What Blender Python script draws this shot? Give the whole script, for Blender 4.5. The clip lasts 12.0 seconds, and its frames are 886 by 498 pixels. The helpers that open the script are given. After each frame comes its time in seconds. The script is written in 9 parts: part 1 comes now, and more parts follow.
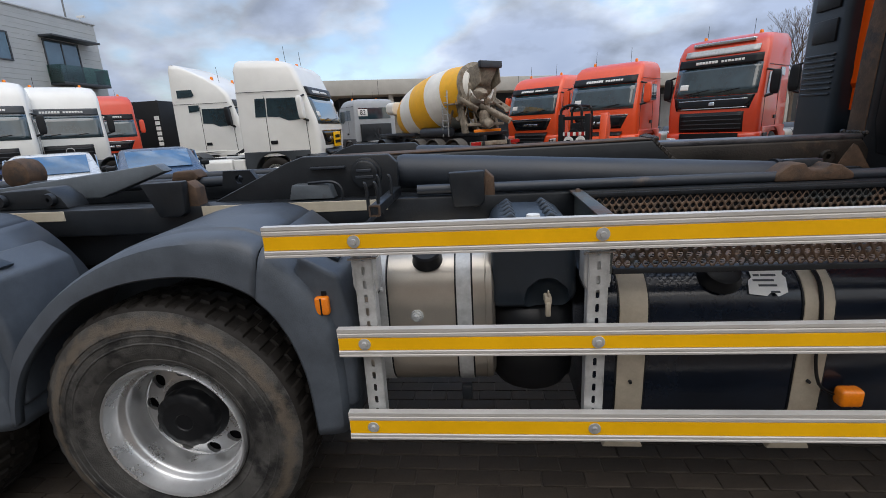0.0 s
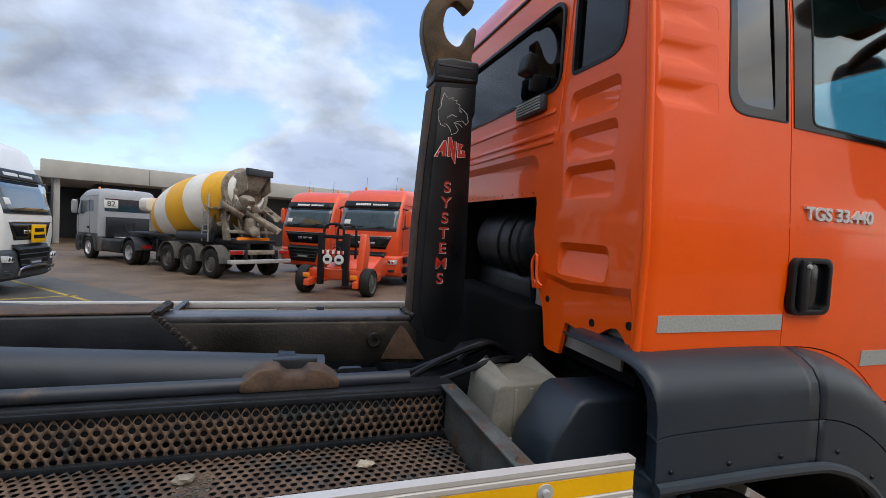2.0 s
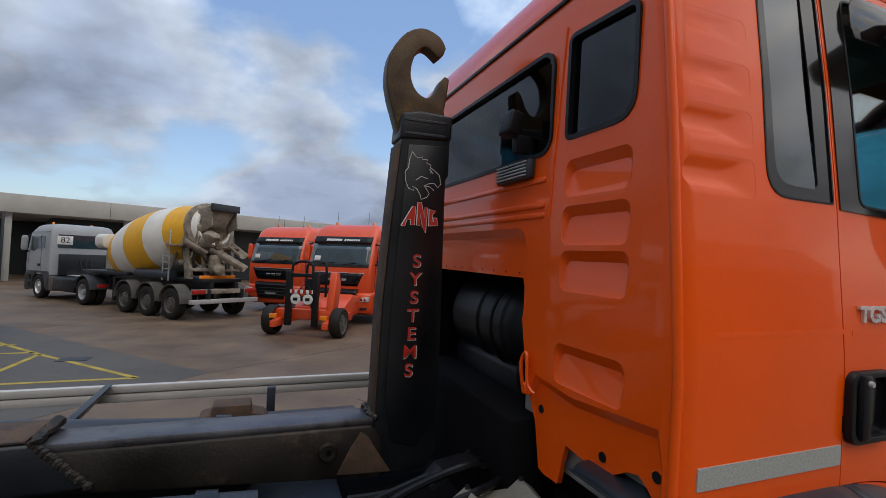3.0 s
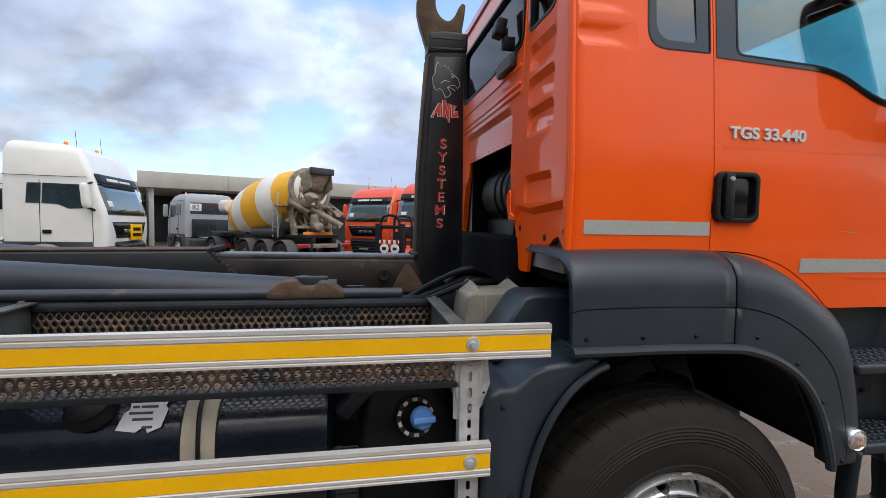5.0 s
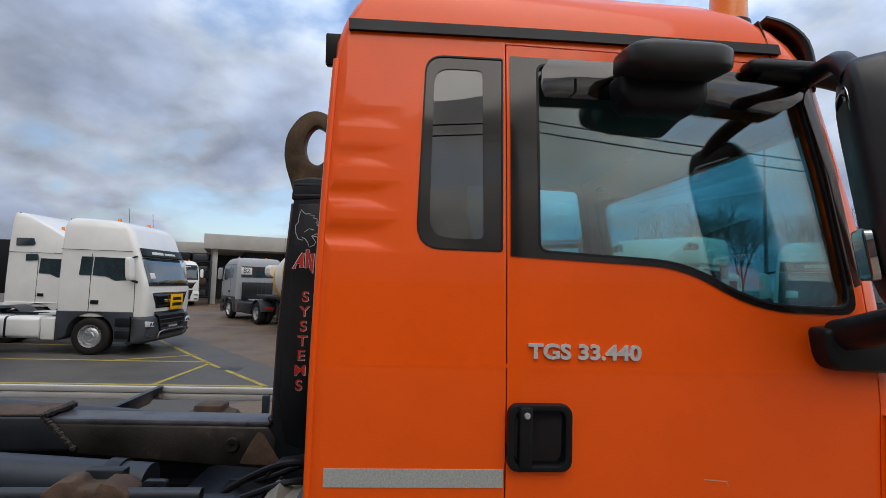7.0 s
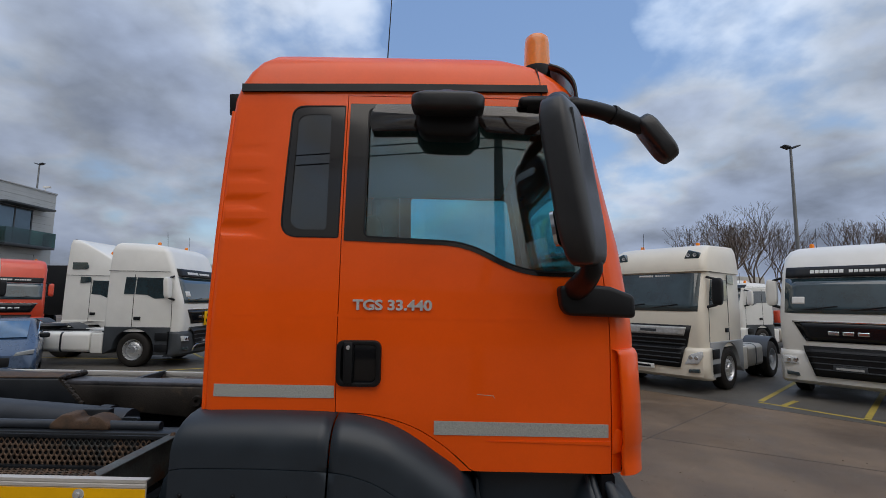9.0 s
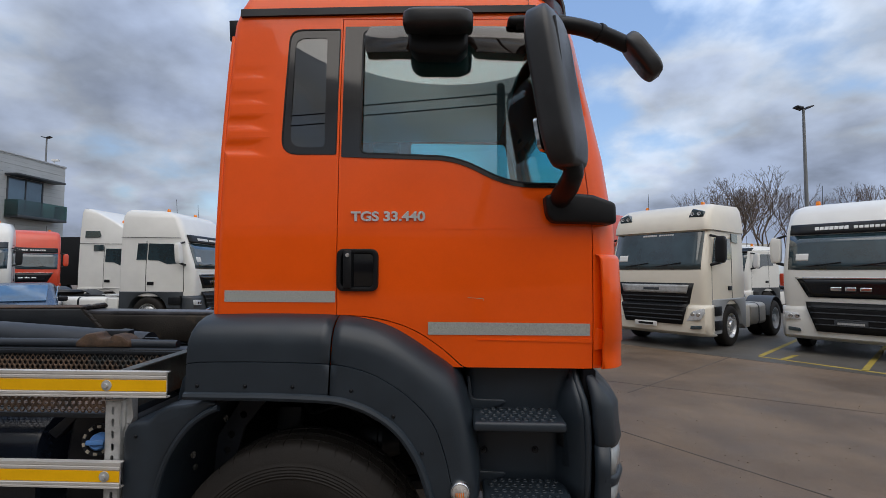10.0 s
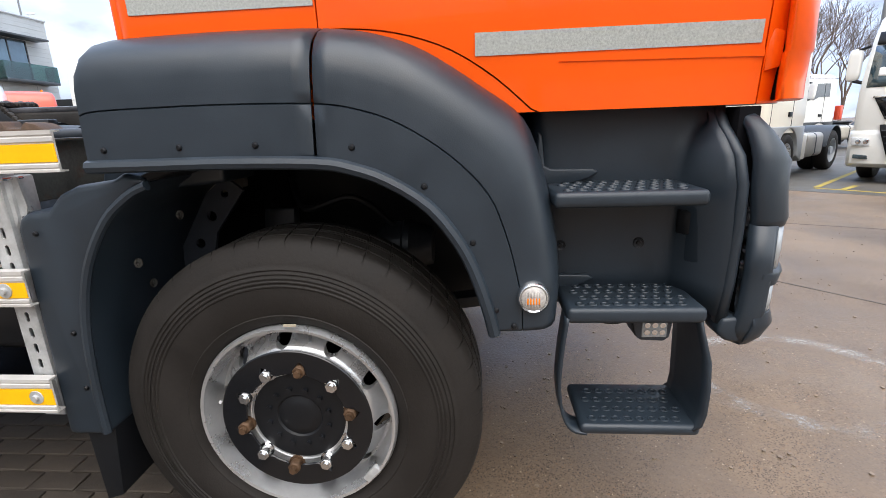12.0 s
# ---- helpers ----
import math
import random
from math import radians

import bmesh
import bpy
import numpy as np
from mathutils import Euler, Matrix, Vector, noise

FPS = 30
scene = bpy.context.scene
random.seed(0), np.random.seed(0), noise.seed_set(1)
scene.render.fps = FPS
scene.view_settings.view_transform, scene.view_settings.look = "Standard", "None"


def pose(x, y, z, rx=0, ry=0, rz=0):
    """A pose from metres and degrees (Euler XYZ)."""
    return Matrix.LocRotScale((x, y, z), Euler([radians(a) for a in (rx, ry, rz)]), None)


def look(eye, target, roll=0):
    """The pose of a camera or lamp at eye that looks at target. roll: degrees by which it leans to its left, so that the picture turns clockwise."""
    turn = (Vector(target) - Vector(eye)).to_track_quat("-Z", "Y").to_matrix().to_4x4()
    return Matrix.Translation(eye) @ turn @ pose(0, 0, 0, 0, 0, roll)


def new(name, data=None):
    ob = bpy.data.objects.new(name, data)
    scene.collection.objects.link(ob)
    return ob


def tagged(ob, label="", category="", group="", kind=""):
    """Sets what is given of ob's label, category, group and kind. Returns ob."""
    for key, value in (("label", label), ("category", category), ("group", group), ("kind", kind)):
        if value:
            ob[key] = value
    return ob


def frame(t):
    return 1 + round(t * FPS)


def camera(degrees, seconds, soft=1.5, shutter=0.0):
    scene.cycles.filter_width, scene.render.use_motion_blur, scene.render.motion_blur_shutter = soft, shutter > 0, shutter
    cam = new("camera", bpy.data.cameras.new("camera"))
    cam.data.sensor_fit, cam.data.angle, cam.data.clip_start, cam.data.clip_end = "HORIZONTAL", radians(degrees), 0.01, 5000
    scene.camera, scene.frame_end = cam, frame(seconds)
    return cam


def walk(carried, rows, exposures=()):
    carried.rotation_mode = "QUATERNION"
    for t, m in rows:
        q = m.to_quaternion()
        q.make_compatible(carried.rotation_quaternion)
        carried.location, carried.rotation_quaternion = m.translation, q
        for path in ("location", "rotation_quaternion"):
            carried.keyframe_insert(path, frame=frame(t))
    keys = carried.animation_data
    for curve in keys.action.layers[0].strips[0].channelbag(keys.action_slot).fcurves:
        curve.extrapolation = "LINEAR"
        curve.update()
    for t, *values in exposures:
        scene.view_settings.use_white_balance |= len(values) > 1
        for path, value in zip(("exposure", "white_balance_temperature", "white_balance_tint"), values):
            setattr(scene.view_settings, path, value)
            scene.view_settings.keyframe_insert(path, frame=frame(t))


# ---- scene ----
cam = camera(87.2, 12.0, 0.6)
PATH = [
    (0, (-2.795, -2.726, 1.651), (-2.975, -0.802, 1.136), -3.0),
    (0.5, (-2.404, -2.687, 1.647), (-2.488, -0.742, 1.19), -1.5),
    (1, (-1.982, -2.639, 1.703), (-1.771, -0.685, 1.335), 1.9),
    (1.5, (-1.642, -2.581, 1.78), (-1.17, -0.65, 1.562), 2.8),
    (2, (-1.392, -2.206, 1.892), (-0.762, -0.309, 1.825), 2.8),
    (2.5, (-1.3, -1.926, 2.059), (-0.61, -0.049, 2.074), 2.6),
    (3, (-1.271, -1.877, 2.105), (-0.543, -0.016, 2.168), 2.2),
    (3.5, (-1.276, -1.926, 2.032), (-0.553, -0.061, 2.064), 1.3),
    (3.7, (-1.265, -1.966, 1.937), (-0.567, -0.091, 1.947), 1.0),
    (5.3, (-1.062, -2.748, 1.645), (-0.755, -0.774, 1.549), 0.8),
    (5.5, (-0.891, -2.774, 1.651), (-0.61, -0.796, 1.571), 0.7),
    (6, (-0.579, -2.688, 1.853), (-0.36, -0.7, 1.833), 1.2),
    (6.5, (-0.426, -2.501, 2.092), (-0.269, -0.508, 2.154), 1.6),
    (7, (-0.139, -2.469, 2.204), (-0.031, -0.477, 2.345), 1.6),
    (7.5, (0.197, -2.584, 2.246), (0.264, -0.595, 2.45), 1.2),
    (7.7, (0.309, -2.625, 2.248), (0.36, -0.638, 2.473), 1.1),
    (9.3, (0.622, -3.14, 1.963), (0.556, -1.153, 2.181), 0.6),
    (9.5, (0.636, -3.157, 1.916), (0.563, -1.167, 2.107), 0.5),
    (10, (0.674, -3.172, 1.768), (0.593, -1.176, 1.869), 0.2),
    (10.5, (0.68, -3.125, 1.608), (0.588, -1.131, 1.48), -0.3),
    (11, (0.691, -3.043, 1.454), (0.594, -1.06, 1.205), -0.6),
    (11.5, (0.641, -2.793, 1.354), (0.532, -0.824, 1.021), -1.0),
    (12, (0.532, -2.409, 1.315), (0.374, -0.477, 0.824), -2.0),
]
CAMBER = pose(0, 0, 0, 1.0)  # the truck leans with the yard's fall
walk(cam, [(t, look(eye, target, roll)) for t, eye, target, roll in PATH],
     [(0, -0.14), (1.5, 0.0), (2.3, -0.12), (3.0, -0.50), (3.5, -0.75), (5.5, 0.30), (6.5, 0.05), (7.0, -0.33), (7.5, -0.64), (9.5, -0.66), (10.2, -0.25), (11.0, 0.26), (12.0, 1.04)])

# ---- world, sun ----
world = bpy.data.worlds.new("sky")
scene.world = world
world.use_nodes = True
wt = world.node_tree
wt.nodes.clear()


def wnode(kind, **inputs):
    n = wt.nodes.new(kind)
    for k, v in inputs.items():
        n.inputs[k.replace("_", " ")].default_value = v
    return n


SUN_EL, SUN_AZ = 62, 182
coord = wnode("ShaderNodeTexCoord")
sep = wnode("ShaderNodeSeparateXYZ")
wt.links.new(coord.outputs["Generated"], sep.inputs[0])
# a flat cloud deck seen in perspective: x and y over height
lift = wnode("ShaderNodeMath")
lift.operation = "MAXIMUM"
lift.inputs[1].default_value = 0.0
wt.links.new(sep.outputs["Z"], lift.inputs[0])
lift2 = wnode("ShaderNodeMath")
lift2.operation = "ADD"
lift2.inputs[1].default_value = 0.42
wt.links.new(lift.outputs[0], lift2.inputs[0])
deck = wnode("ShaderNodeVectorMath")
deck.operation = "DIVIDE"
wt.links.new(coord.outputs["Generated"], deck.inputs[0])
wt.links.new(lift2.outputs[0], deck.inputs[1])


def deck_noise(scale, detail, rough, where, warp=0.0):
    m = wnode("ShaderNodeMapping")
    m.inputs["Location"].default_value = where
    n = wnode("ShaderNodeTexNoise", Scale=scale, Detail=detail, Roughness=rough, Distortion=warp)
    wt.links.new(deck.outputs[0], m.inputs["Vector"])
    wt.links.new(m.outputs[0], n.inputs["Vector"])
    return n


big = deck_noise(1.1, 4.0, 0.5, (4.1, 0.6, 0.0))
fine = deck_noise(3.1, 6.0, 0.50, (3.3, 1.7, 0.0))
lit = deck_noise(3.1, 6.0, 0.50, (3.3 + 0.03, 1.7 + 0.10, 0.06))


def wramp(stops, source):
    r = wt.nodes.new("ShaderNodeValToRGB")
    els = r.color_ramp.elements
    els[0].position, els[0].color = stops[0][0], (*stops[0][1], 1)
    els[1].position, els[1].color = stops[-1][0], (*stops[-1][1], 1)
    for p, c in stops[1:-1]:
        els.new(p).color = (*c, 1)
    wt.links.new(source, r.inputs[0])
    return r


# thick cloud is blue-grey below, thin cloud and its rims are bright
thick = wnode("ShaderNodeMath")
thick.operation = "MULTIPLY_ADD"
thick.inputs[1].default_value = 0.66
wt.links.new(big.outputs["Fac"], thick.inputs[0])
half = wnode("ShaderNodeMath")
half.operation = "MULTIPLY"
half.inputs[1].default_value = 0.44
wt.links.new(fine.outputs["Fac"], half.inputs[0])
wt.links.new(half.outputs[0], thick.inputs[2])
cloud = wramp([(0.42, (0.49, 0.60, 0.76)), (0.495, (0.55, 0.60, 0.68)), (0.545, (0.40, 0.46, 0.58)), (0.60, (0.325, 0.38, 0.50)), (0.72, (0.28, 0.335, 0.455))], thick.outputs[0])
cover = wramp([(0.43, (0, 0, 0)), (0.52, (1, 1, 1))], thick.outputs[0])
# relief: the sides of the billows turned to the light are brighter
slope = wnode("ShaderNodeMath")
slope.operation = "SUBTRACT"
wt.links.new(fine.outputs["Fac"], slope.inputs[0])
wt.links.new(lit.outputs["Fac"], slope.inputs[1])
relief = wnode("ShaderNodeMapRange")
for k, v in (("From Min", -0.13), ("From Max", 0.13), ("To Min", 0.70), ("To Max", 1.30)):
    relief.inputs[k].default_value = v
wt.links.new(slope.outputs[0], relief.inputs["Value"])
shaded = wnode("ShaderNodeVectorMath")
shaded.operation = "SCALE"
wt.links.new(cloud.outputs[0], shaded.inputs[0])
wt.links.new(relief.outputs[0], shaded.inputs["Scale"])
sky = wt.nodes.new("ShaderNodeTexSky")
sky.sky_type = "NISHITA"
sky.sun_disc = False
sky.sun_elevation, sky.sun_rotation = radians(SUN_EL), radians(SUN_AZ)
skyk = wnode("ShaderNodeVectorMath")
skyk.operation = "SCALE"
skyk.inputs["Scale"].default_value = 0.165
wt.links.new(sky.outputs[0], skyk.inputs[0])
both = wt.nodes.new("ShaderNodeMix")
both.data_type = "RGBA"
wt.links.new(cover.outputs[0], both.inputs[0])
wt.links.new(skyk.outputs[0], both.inputs[6])
wt.links.new(shaded.outputs[0], both.inputs[7])
# thinner cloud ahead to the right, heavier brown-grey cloud behind the viewer
lean = wnode("ShaderNodeVectorMath")
lean.operation = "DOT_PRODUCT"
lean.inputs[1].default_value = (0.58, 0.76, 0.28)
wt.links.new(coord.outputs["Generated"], lean.inputs[0])
depth_ = wnode("ShaderNodeMapRange")
depth_.inputs["From Min"].default_value, depth_.inputs["From Max"].default_value = -1.0, 1.0
wt.links.new(lean.outputs["Value"], depth_.inputs["Value"])
weight = wramp([(0.14, (0.58, 0.51, 0.42)), (0.50, (0.80, 0.79, 0.78)), (0.80, (1.0, 1.0, 1.0)), (1.0, (1.10, 1.10, 1.09))], depth_.outputs[0])
heavy = wt.nodes.new("ShaderNodeMix")
heavy.data_type, heavy.blend_type = "RGBA", "MULTIPLY"
heavy.inputs[0].default_value = 1.0
wt.links.new(both.outputs[2], heavy.inputs[6])
wt.links.new(weight.outputs[0], heavy.inputs[7])
bg = wnode("ShaderNodeBackground", Strength=1.42)
# an overcast sky is brightest and bluest overhead
rise = wnode("ShaderNodeMapRange")
wt.links.new(sep.outputs["Z"], rise.inputs["Value"])
crown_ = wramp([(0.0, (0.76, 0.765, 0.78)), (0.3, (0.98, 1.0, 1.03)), (0.75, (1.5, 1.54, 1.57)), (1.0, (1.8, 1.85, 1.9))], rise.outputs[0])
high = wt.nodes.new("ShaderNodeMix")
high.data_type, high.blend_type = "RGBA", "MULTIPLY"
high.inputs[0].default_value = 1.0
wt.links.new(heavy.outputs[2], high.inputs[6])
wt.links.new(crown_.outputs[0], high.inputs[7])
# clouds warmed by the low winter sun, behind the viewer to the right
toward = wnode("ShaderNodeVectorMath")
toward.operation = "DOT_PRODUCT"
toward.inputs[1].default_value = (0.76, -0.60, 0.25)
wt.links.new(coord.outputs["Generated"], toward.inputs[0])
near_ = wnode("ShaderNodeMapRange")
near_.inputs["From Min"].default_value, near_.inputs["From Max"].default_value = -1.0, 1.0
wt.links.new(toward.outputs["Value"], near_.inputs["Value"])
warmth = wramp([(0.70, (1.0, 1.0, 1.0)), (0.97, (1.95, 1.66, 1.32))], near_.outputs[0])
warm = wt.nodes.new("ShaderNodeMix")
warm.data_type, warm.blend_type = "RGBA", "MULTIPLY"
warm.inputs[0].default_value = 1.0
wt.links.new(high.outputs[2], warm.inputs[6])
wt.links.new(warmth.outputs[0], warm.inputs[7])
wt.links.new(warm.outputs[2], bg.inputs["Color"])
wout = wnode("ShaderNodeOutputWorld")
wt.links.new(bg.outputs[0], wout.inputs["Surface"])

sun = new("sun", bpy.data.lights.new("sun", "SUN"))
sun.data.energy, sun.data.angle, sun.data.color = 1.6, radians(60), (1.0, 0.93, 0.86)
az, el = radians(SUN_AZ), radians(SUN_EL)
sun.matrix_world = look((0, 0, 30), Vector((0, 0, 30)) - Vector((math.sin(az) * math.cos(el), math.cos(az) * math.cos(el), math.sin(el))))

# ---- mesh helpers ----
PUT = {"x": lambda u, v, w: (w, u, v), "y": lambda u, v, w: (u, w, v), "z": lambda u, v, w: (u, v, w)}


def part(name, bm, material, parent=None, label="", at=(0, 0, 0), smooth=40, solid=0.0):
    """Links a bmesh as one mesh object, under a thing or a part."""
    me = bpy.data.meshes.new(name)
    bmesh.ops.remove_doubles(bm, verts=bm.verts[:], dist=1e-6)
    bm.to_mesh(me)
    bm.free()
    for f in me.polygons:
        f.use_smooth = True
    me.set_sharp_from_angle(angle=radians(smooth))
    me.materials.append(material)
    ob = new(name, me)
    ob.location = at
    if parent:
        ob.parent = parent
    if label:
        tagged(ob, label)
    if solid:
        md = ob.modifiers.new("thickness", "SOLIDIFY")
        md.thickness, md.offset = abs(solid), -1 if solid > 0 else 1
    return ob


def again(ob, at, parent=None, turn=(0, 0, 0)):
    """The same part once more, on the same mesh."""
    o = ob.copy()
    scene.collection.objects.link(o)
    o.location, o.rotation_euler = at, [radians(a) for a in turn]
    o.parent = parent or ob.parent
    return o


def thing(name, label, category, m=None, group="", kind=""):
    e = new(name)
    e.empty_display_size = 0.2
    if m is not None:
        e.matrix_basis = m
    return tagged(e, label, category, group, kind)


def bevel(bm, w, seg=2, angle=35, geom=None):
    es = [e for e in (geom or bm.edges) if len(e.link_faces) == 2 and e.calc_face_angle(0) > radians(angle)]
    if es:
        bmesh.ops.bevel(bm, geom=es, offset=w, segments=seg, profile=0.5, affect="EDGES", clamp_overlap=True)
    return bm


def prism(bm, pts, axis, lo, hi):
    put = PUT[axis]
    a, b = [bm.verts.new(put(u, v, lo)) for u, v in pts], [bm.verts.new(put(u, v, hi)) for u, v in pts]
    n = len(pts)
    fs = [bm.faces.new(a), bm.faces.new(b[::-1])] + [bm.faces.new((a[i], b[i], b[(i + 1) % n], a[(i + 1) % n])) for i in range(n)]
    bmesh.ops.recalc_face_normals(bm, faces=fs)
    return bm


def ring(bm, outer, inner, axis, lo, hi):
    """A flat ring between two loops of equal count, extruded."""
    put, n = PUT[axis], len(outer)
    v = [[bm.verts.new(put(p[0], p[1], w)) for p in loop] for loop, w in ((outer, lo), (inner, lo), (inner, hi), (outer, hi))]
    fs = [bm.faces.new((v[k][i], v[k][(i + 1) % n], v[(k + 1) % 4][(i + 1) % n], v[(k + 1) % 4][i])) for k in range(4) for i in range(n)]
    bmesh.ops.recalc_face_normals(bm, faces=fs)
    return bm


def box(bm, x0, x1, y0, y1, z0, z1):
    return prism(bm, [(x0, y0), (x1, y0), (x1, y1), (x0, y1)], "z", z0, z1)


def rbox(x0, x1, y0, y1, z0, z1, w=0.01, seg=2):
    return bevel(box(bmesh.new(), x0, x1, y0, y1, z0, z1), w, seg)


def rrect(x0, x1, z0, z1, r, n=4):
    out = []
    for cx, cz, a0 in ((x1 - r, z1 - r, 0), (x0 + r, z1 - r, 90), (x0 + r, z0 + r, 180), (x1 - r, z0 + r, 270)):
        out += [(cx + r * math.cos(radians(a0 + 90 * k / n)), cz + r * math.sin(radians(a0 + 90 * k / n))) for k in range(n + 1)]
    return out


def tube(bm, pts, r, n=8, caps=True):
    pts = [Vector(p) for p in pts]
    rs = r if isinstance(r, (list, tuple)) else [r] * len(pts)
    up, loops = None, []
    for i, p in enumerate(pts):
        d = (pts[min(i + 1, len(pts) - 1)] - pts[max(i - 1, 0)]).normalized()
        if up is None:
            up = d.orthogonal().normalized()
        up = (up - d * up.dot(d)).normalized()
        sd = d.cross(up)
        loops.append([bm.verts.new(p + rs[i] * (math.cos(2 * math.pi * k / n) * up + math.sin(2 * math.pi * k / n) * sd)) for k in range(n)])
    fs = [bm.faces.new((a[k], a[(k + 1) % n], b[(k + 1) % n], b[k])) for a, b in zip(loops, loops[1:]) for k in range(n)]
    if caps:
        fs += [bm.faces.new(loops[0][::-1]), bm.faces.new(loops[-1])]
    bmesh.ops.recalc_face_normals(bm, faces=fs)
    return bm


def cyl(bm, p, q, r, n=24):
    return tube(bm, [p, q], r, n)


def lathe(bm, prof, n=48, axis="y", at=(0, 0, 0), phase=0.0):
    """Revolves (radius, height) pairs round an axis through at."""
    loops = []
    for r, h in prof:
        if r < 1e-5:
            v = bm.verts.new(Vector(PUT[axis](0, 0, h)) + Vector(at))
            loops.append([v] * n)
        else:
            loops.append([bm.verts.new(Vector(PUT[axis](r * math.cos(2 * math.pi * k / n + phase), r * math.sin(2 * math.pi * k / n + phase), h)) + Vector(at)) for k in range(n)])
    fs = []
    for a, b in zip(loops, loops[1:]):
        for k in range(n):
            vs = [a[k], a[(k + 1) % n], b[(k + 1) % n], b[k]]
            vs = [v for i, v in enumerate(vs) if v not in vs[:i]]
            if len(vs) > 2:
                fs.append(bm.faces.new(vs))
    bmesh.ops.recalc_face_normals(bm, faces=fs)
    return bm


def grid(bm, rows, closed=False):
    vs = [[bm.verts.new(p) for p in row] for row in rows]
    for a, b in zip(vs, vs[1:]):
        for k in range(len(a) - (0 if closed else 1)):
            bm.faces.new((a[k], a[(k + 1) % len(a)], b[(k + 1) % len(a)], b[k]))
    return vs


def spline(pts, n=5):
    """Points of a smooth line through pts."""
    pts = [np.array(p, float) for p in pts]
    out = []
    for i in range(len(pts) - 1):
        p0, p1, p2, p3 = pts[max(i - 1, 0)], pts[i], pts[i + 1], pts[min(i + 2, len(pts) - 1)]
        for k in range(n):
            t = k / n
            out.append(tuple(0.5 * (2 * p1 + (p2 - p0) * t + (2 * p0 - 5 * p1 + 4 * p2 - p3) * t * t + (3 * p1 - p0 - 3 * p2 + p3) * t ** 3)))
    return out + [tuple(pts[-1])]


def carve(bm, *cuts):
    """Booleans one bmesh with others: (operation, bmesh) pairs. Returns a new bmesh."""
    def temp(b):
        me = bpy.data.meshes.new("cut")
        bmesh.ops.recalc_face_normals(b, faces=b.faces[:])
        b.to_mesh(me)
        b.free()
        return new("cut", me)
    base, tools = temp(bm), []
    for op, b in cuts:
        t = temp(b)
        md = base.modifiers.new("cut", "BOOLEAN")
        md.operation, md.solver, md.object = op, "EXACT", t
        tools.append(t)
    bpy.context.view_layer.update()
    got = bpy.data.meshes.new_from_object(base.evaluated_get(bpy.context.evaluated_depsgraph_get()))
    out = bmesh.new()
    out.from_mesh(got)
    for o in (base, *tools):
        bpy.data.objects.remove(o)
    return out


def join(*bms):
    me, out = bpy.data.meshes.new("join"), bmesh.new()
    for b in bms:
        b.to_mesh(me)
        b.free()
        out.from_mesh(me)
    bpy.data.meshes.remove(me)
    return out


def moved(bm, m):
    bmesh.ops.transform(bm, matrix=m, verts=bm.verts[:])
    return bm


def words(text, size, material, parent, m, depth=0.004, name="lettering", label="", bold=0.0, squeeze=1.0):
    cu = bpy.data.curves.new(name, "FONT")
    cu.body, cu.size, cu.extrude, cu.offset = text, size, depth / 2, bold
    cu.align_x, cu.align_y = "CENTER", "CENTER"
    o = new("cut", cu)
    bpy.context.view_layer.update()
    me = bpy.data.meshes.new_from_object(o.evaluated_get(bpy.context.evaluated_depsgraph_get()))
    bpy.data.objects.remove(o)
    b = bmesh.new()
    b.from_mesh(me)
    moved(b, m @ Matrix.Diagonal((squeeze, 1, 1, 1)))
    return part(name, b, material, parent, label, smooth=20)

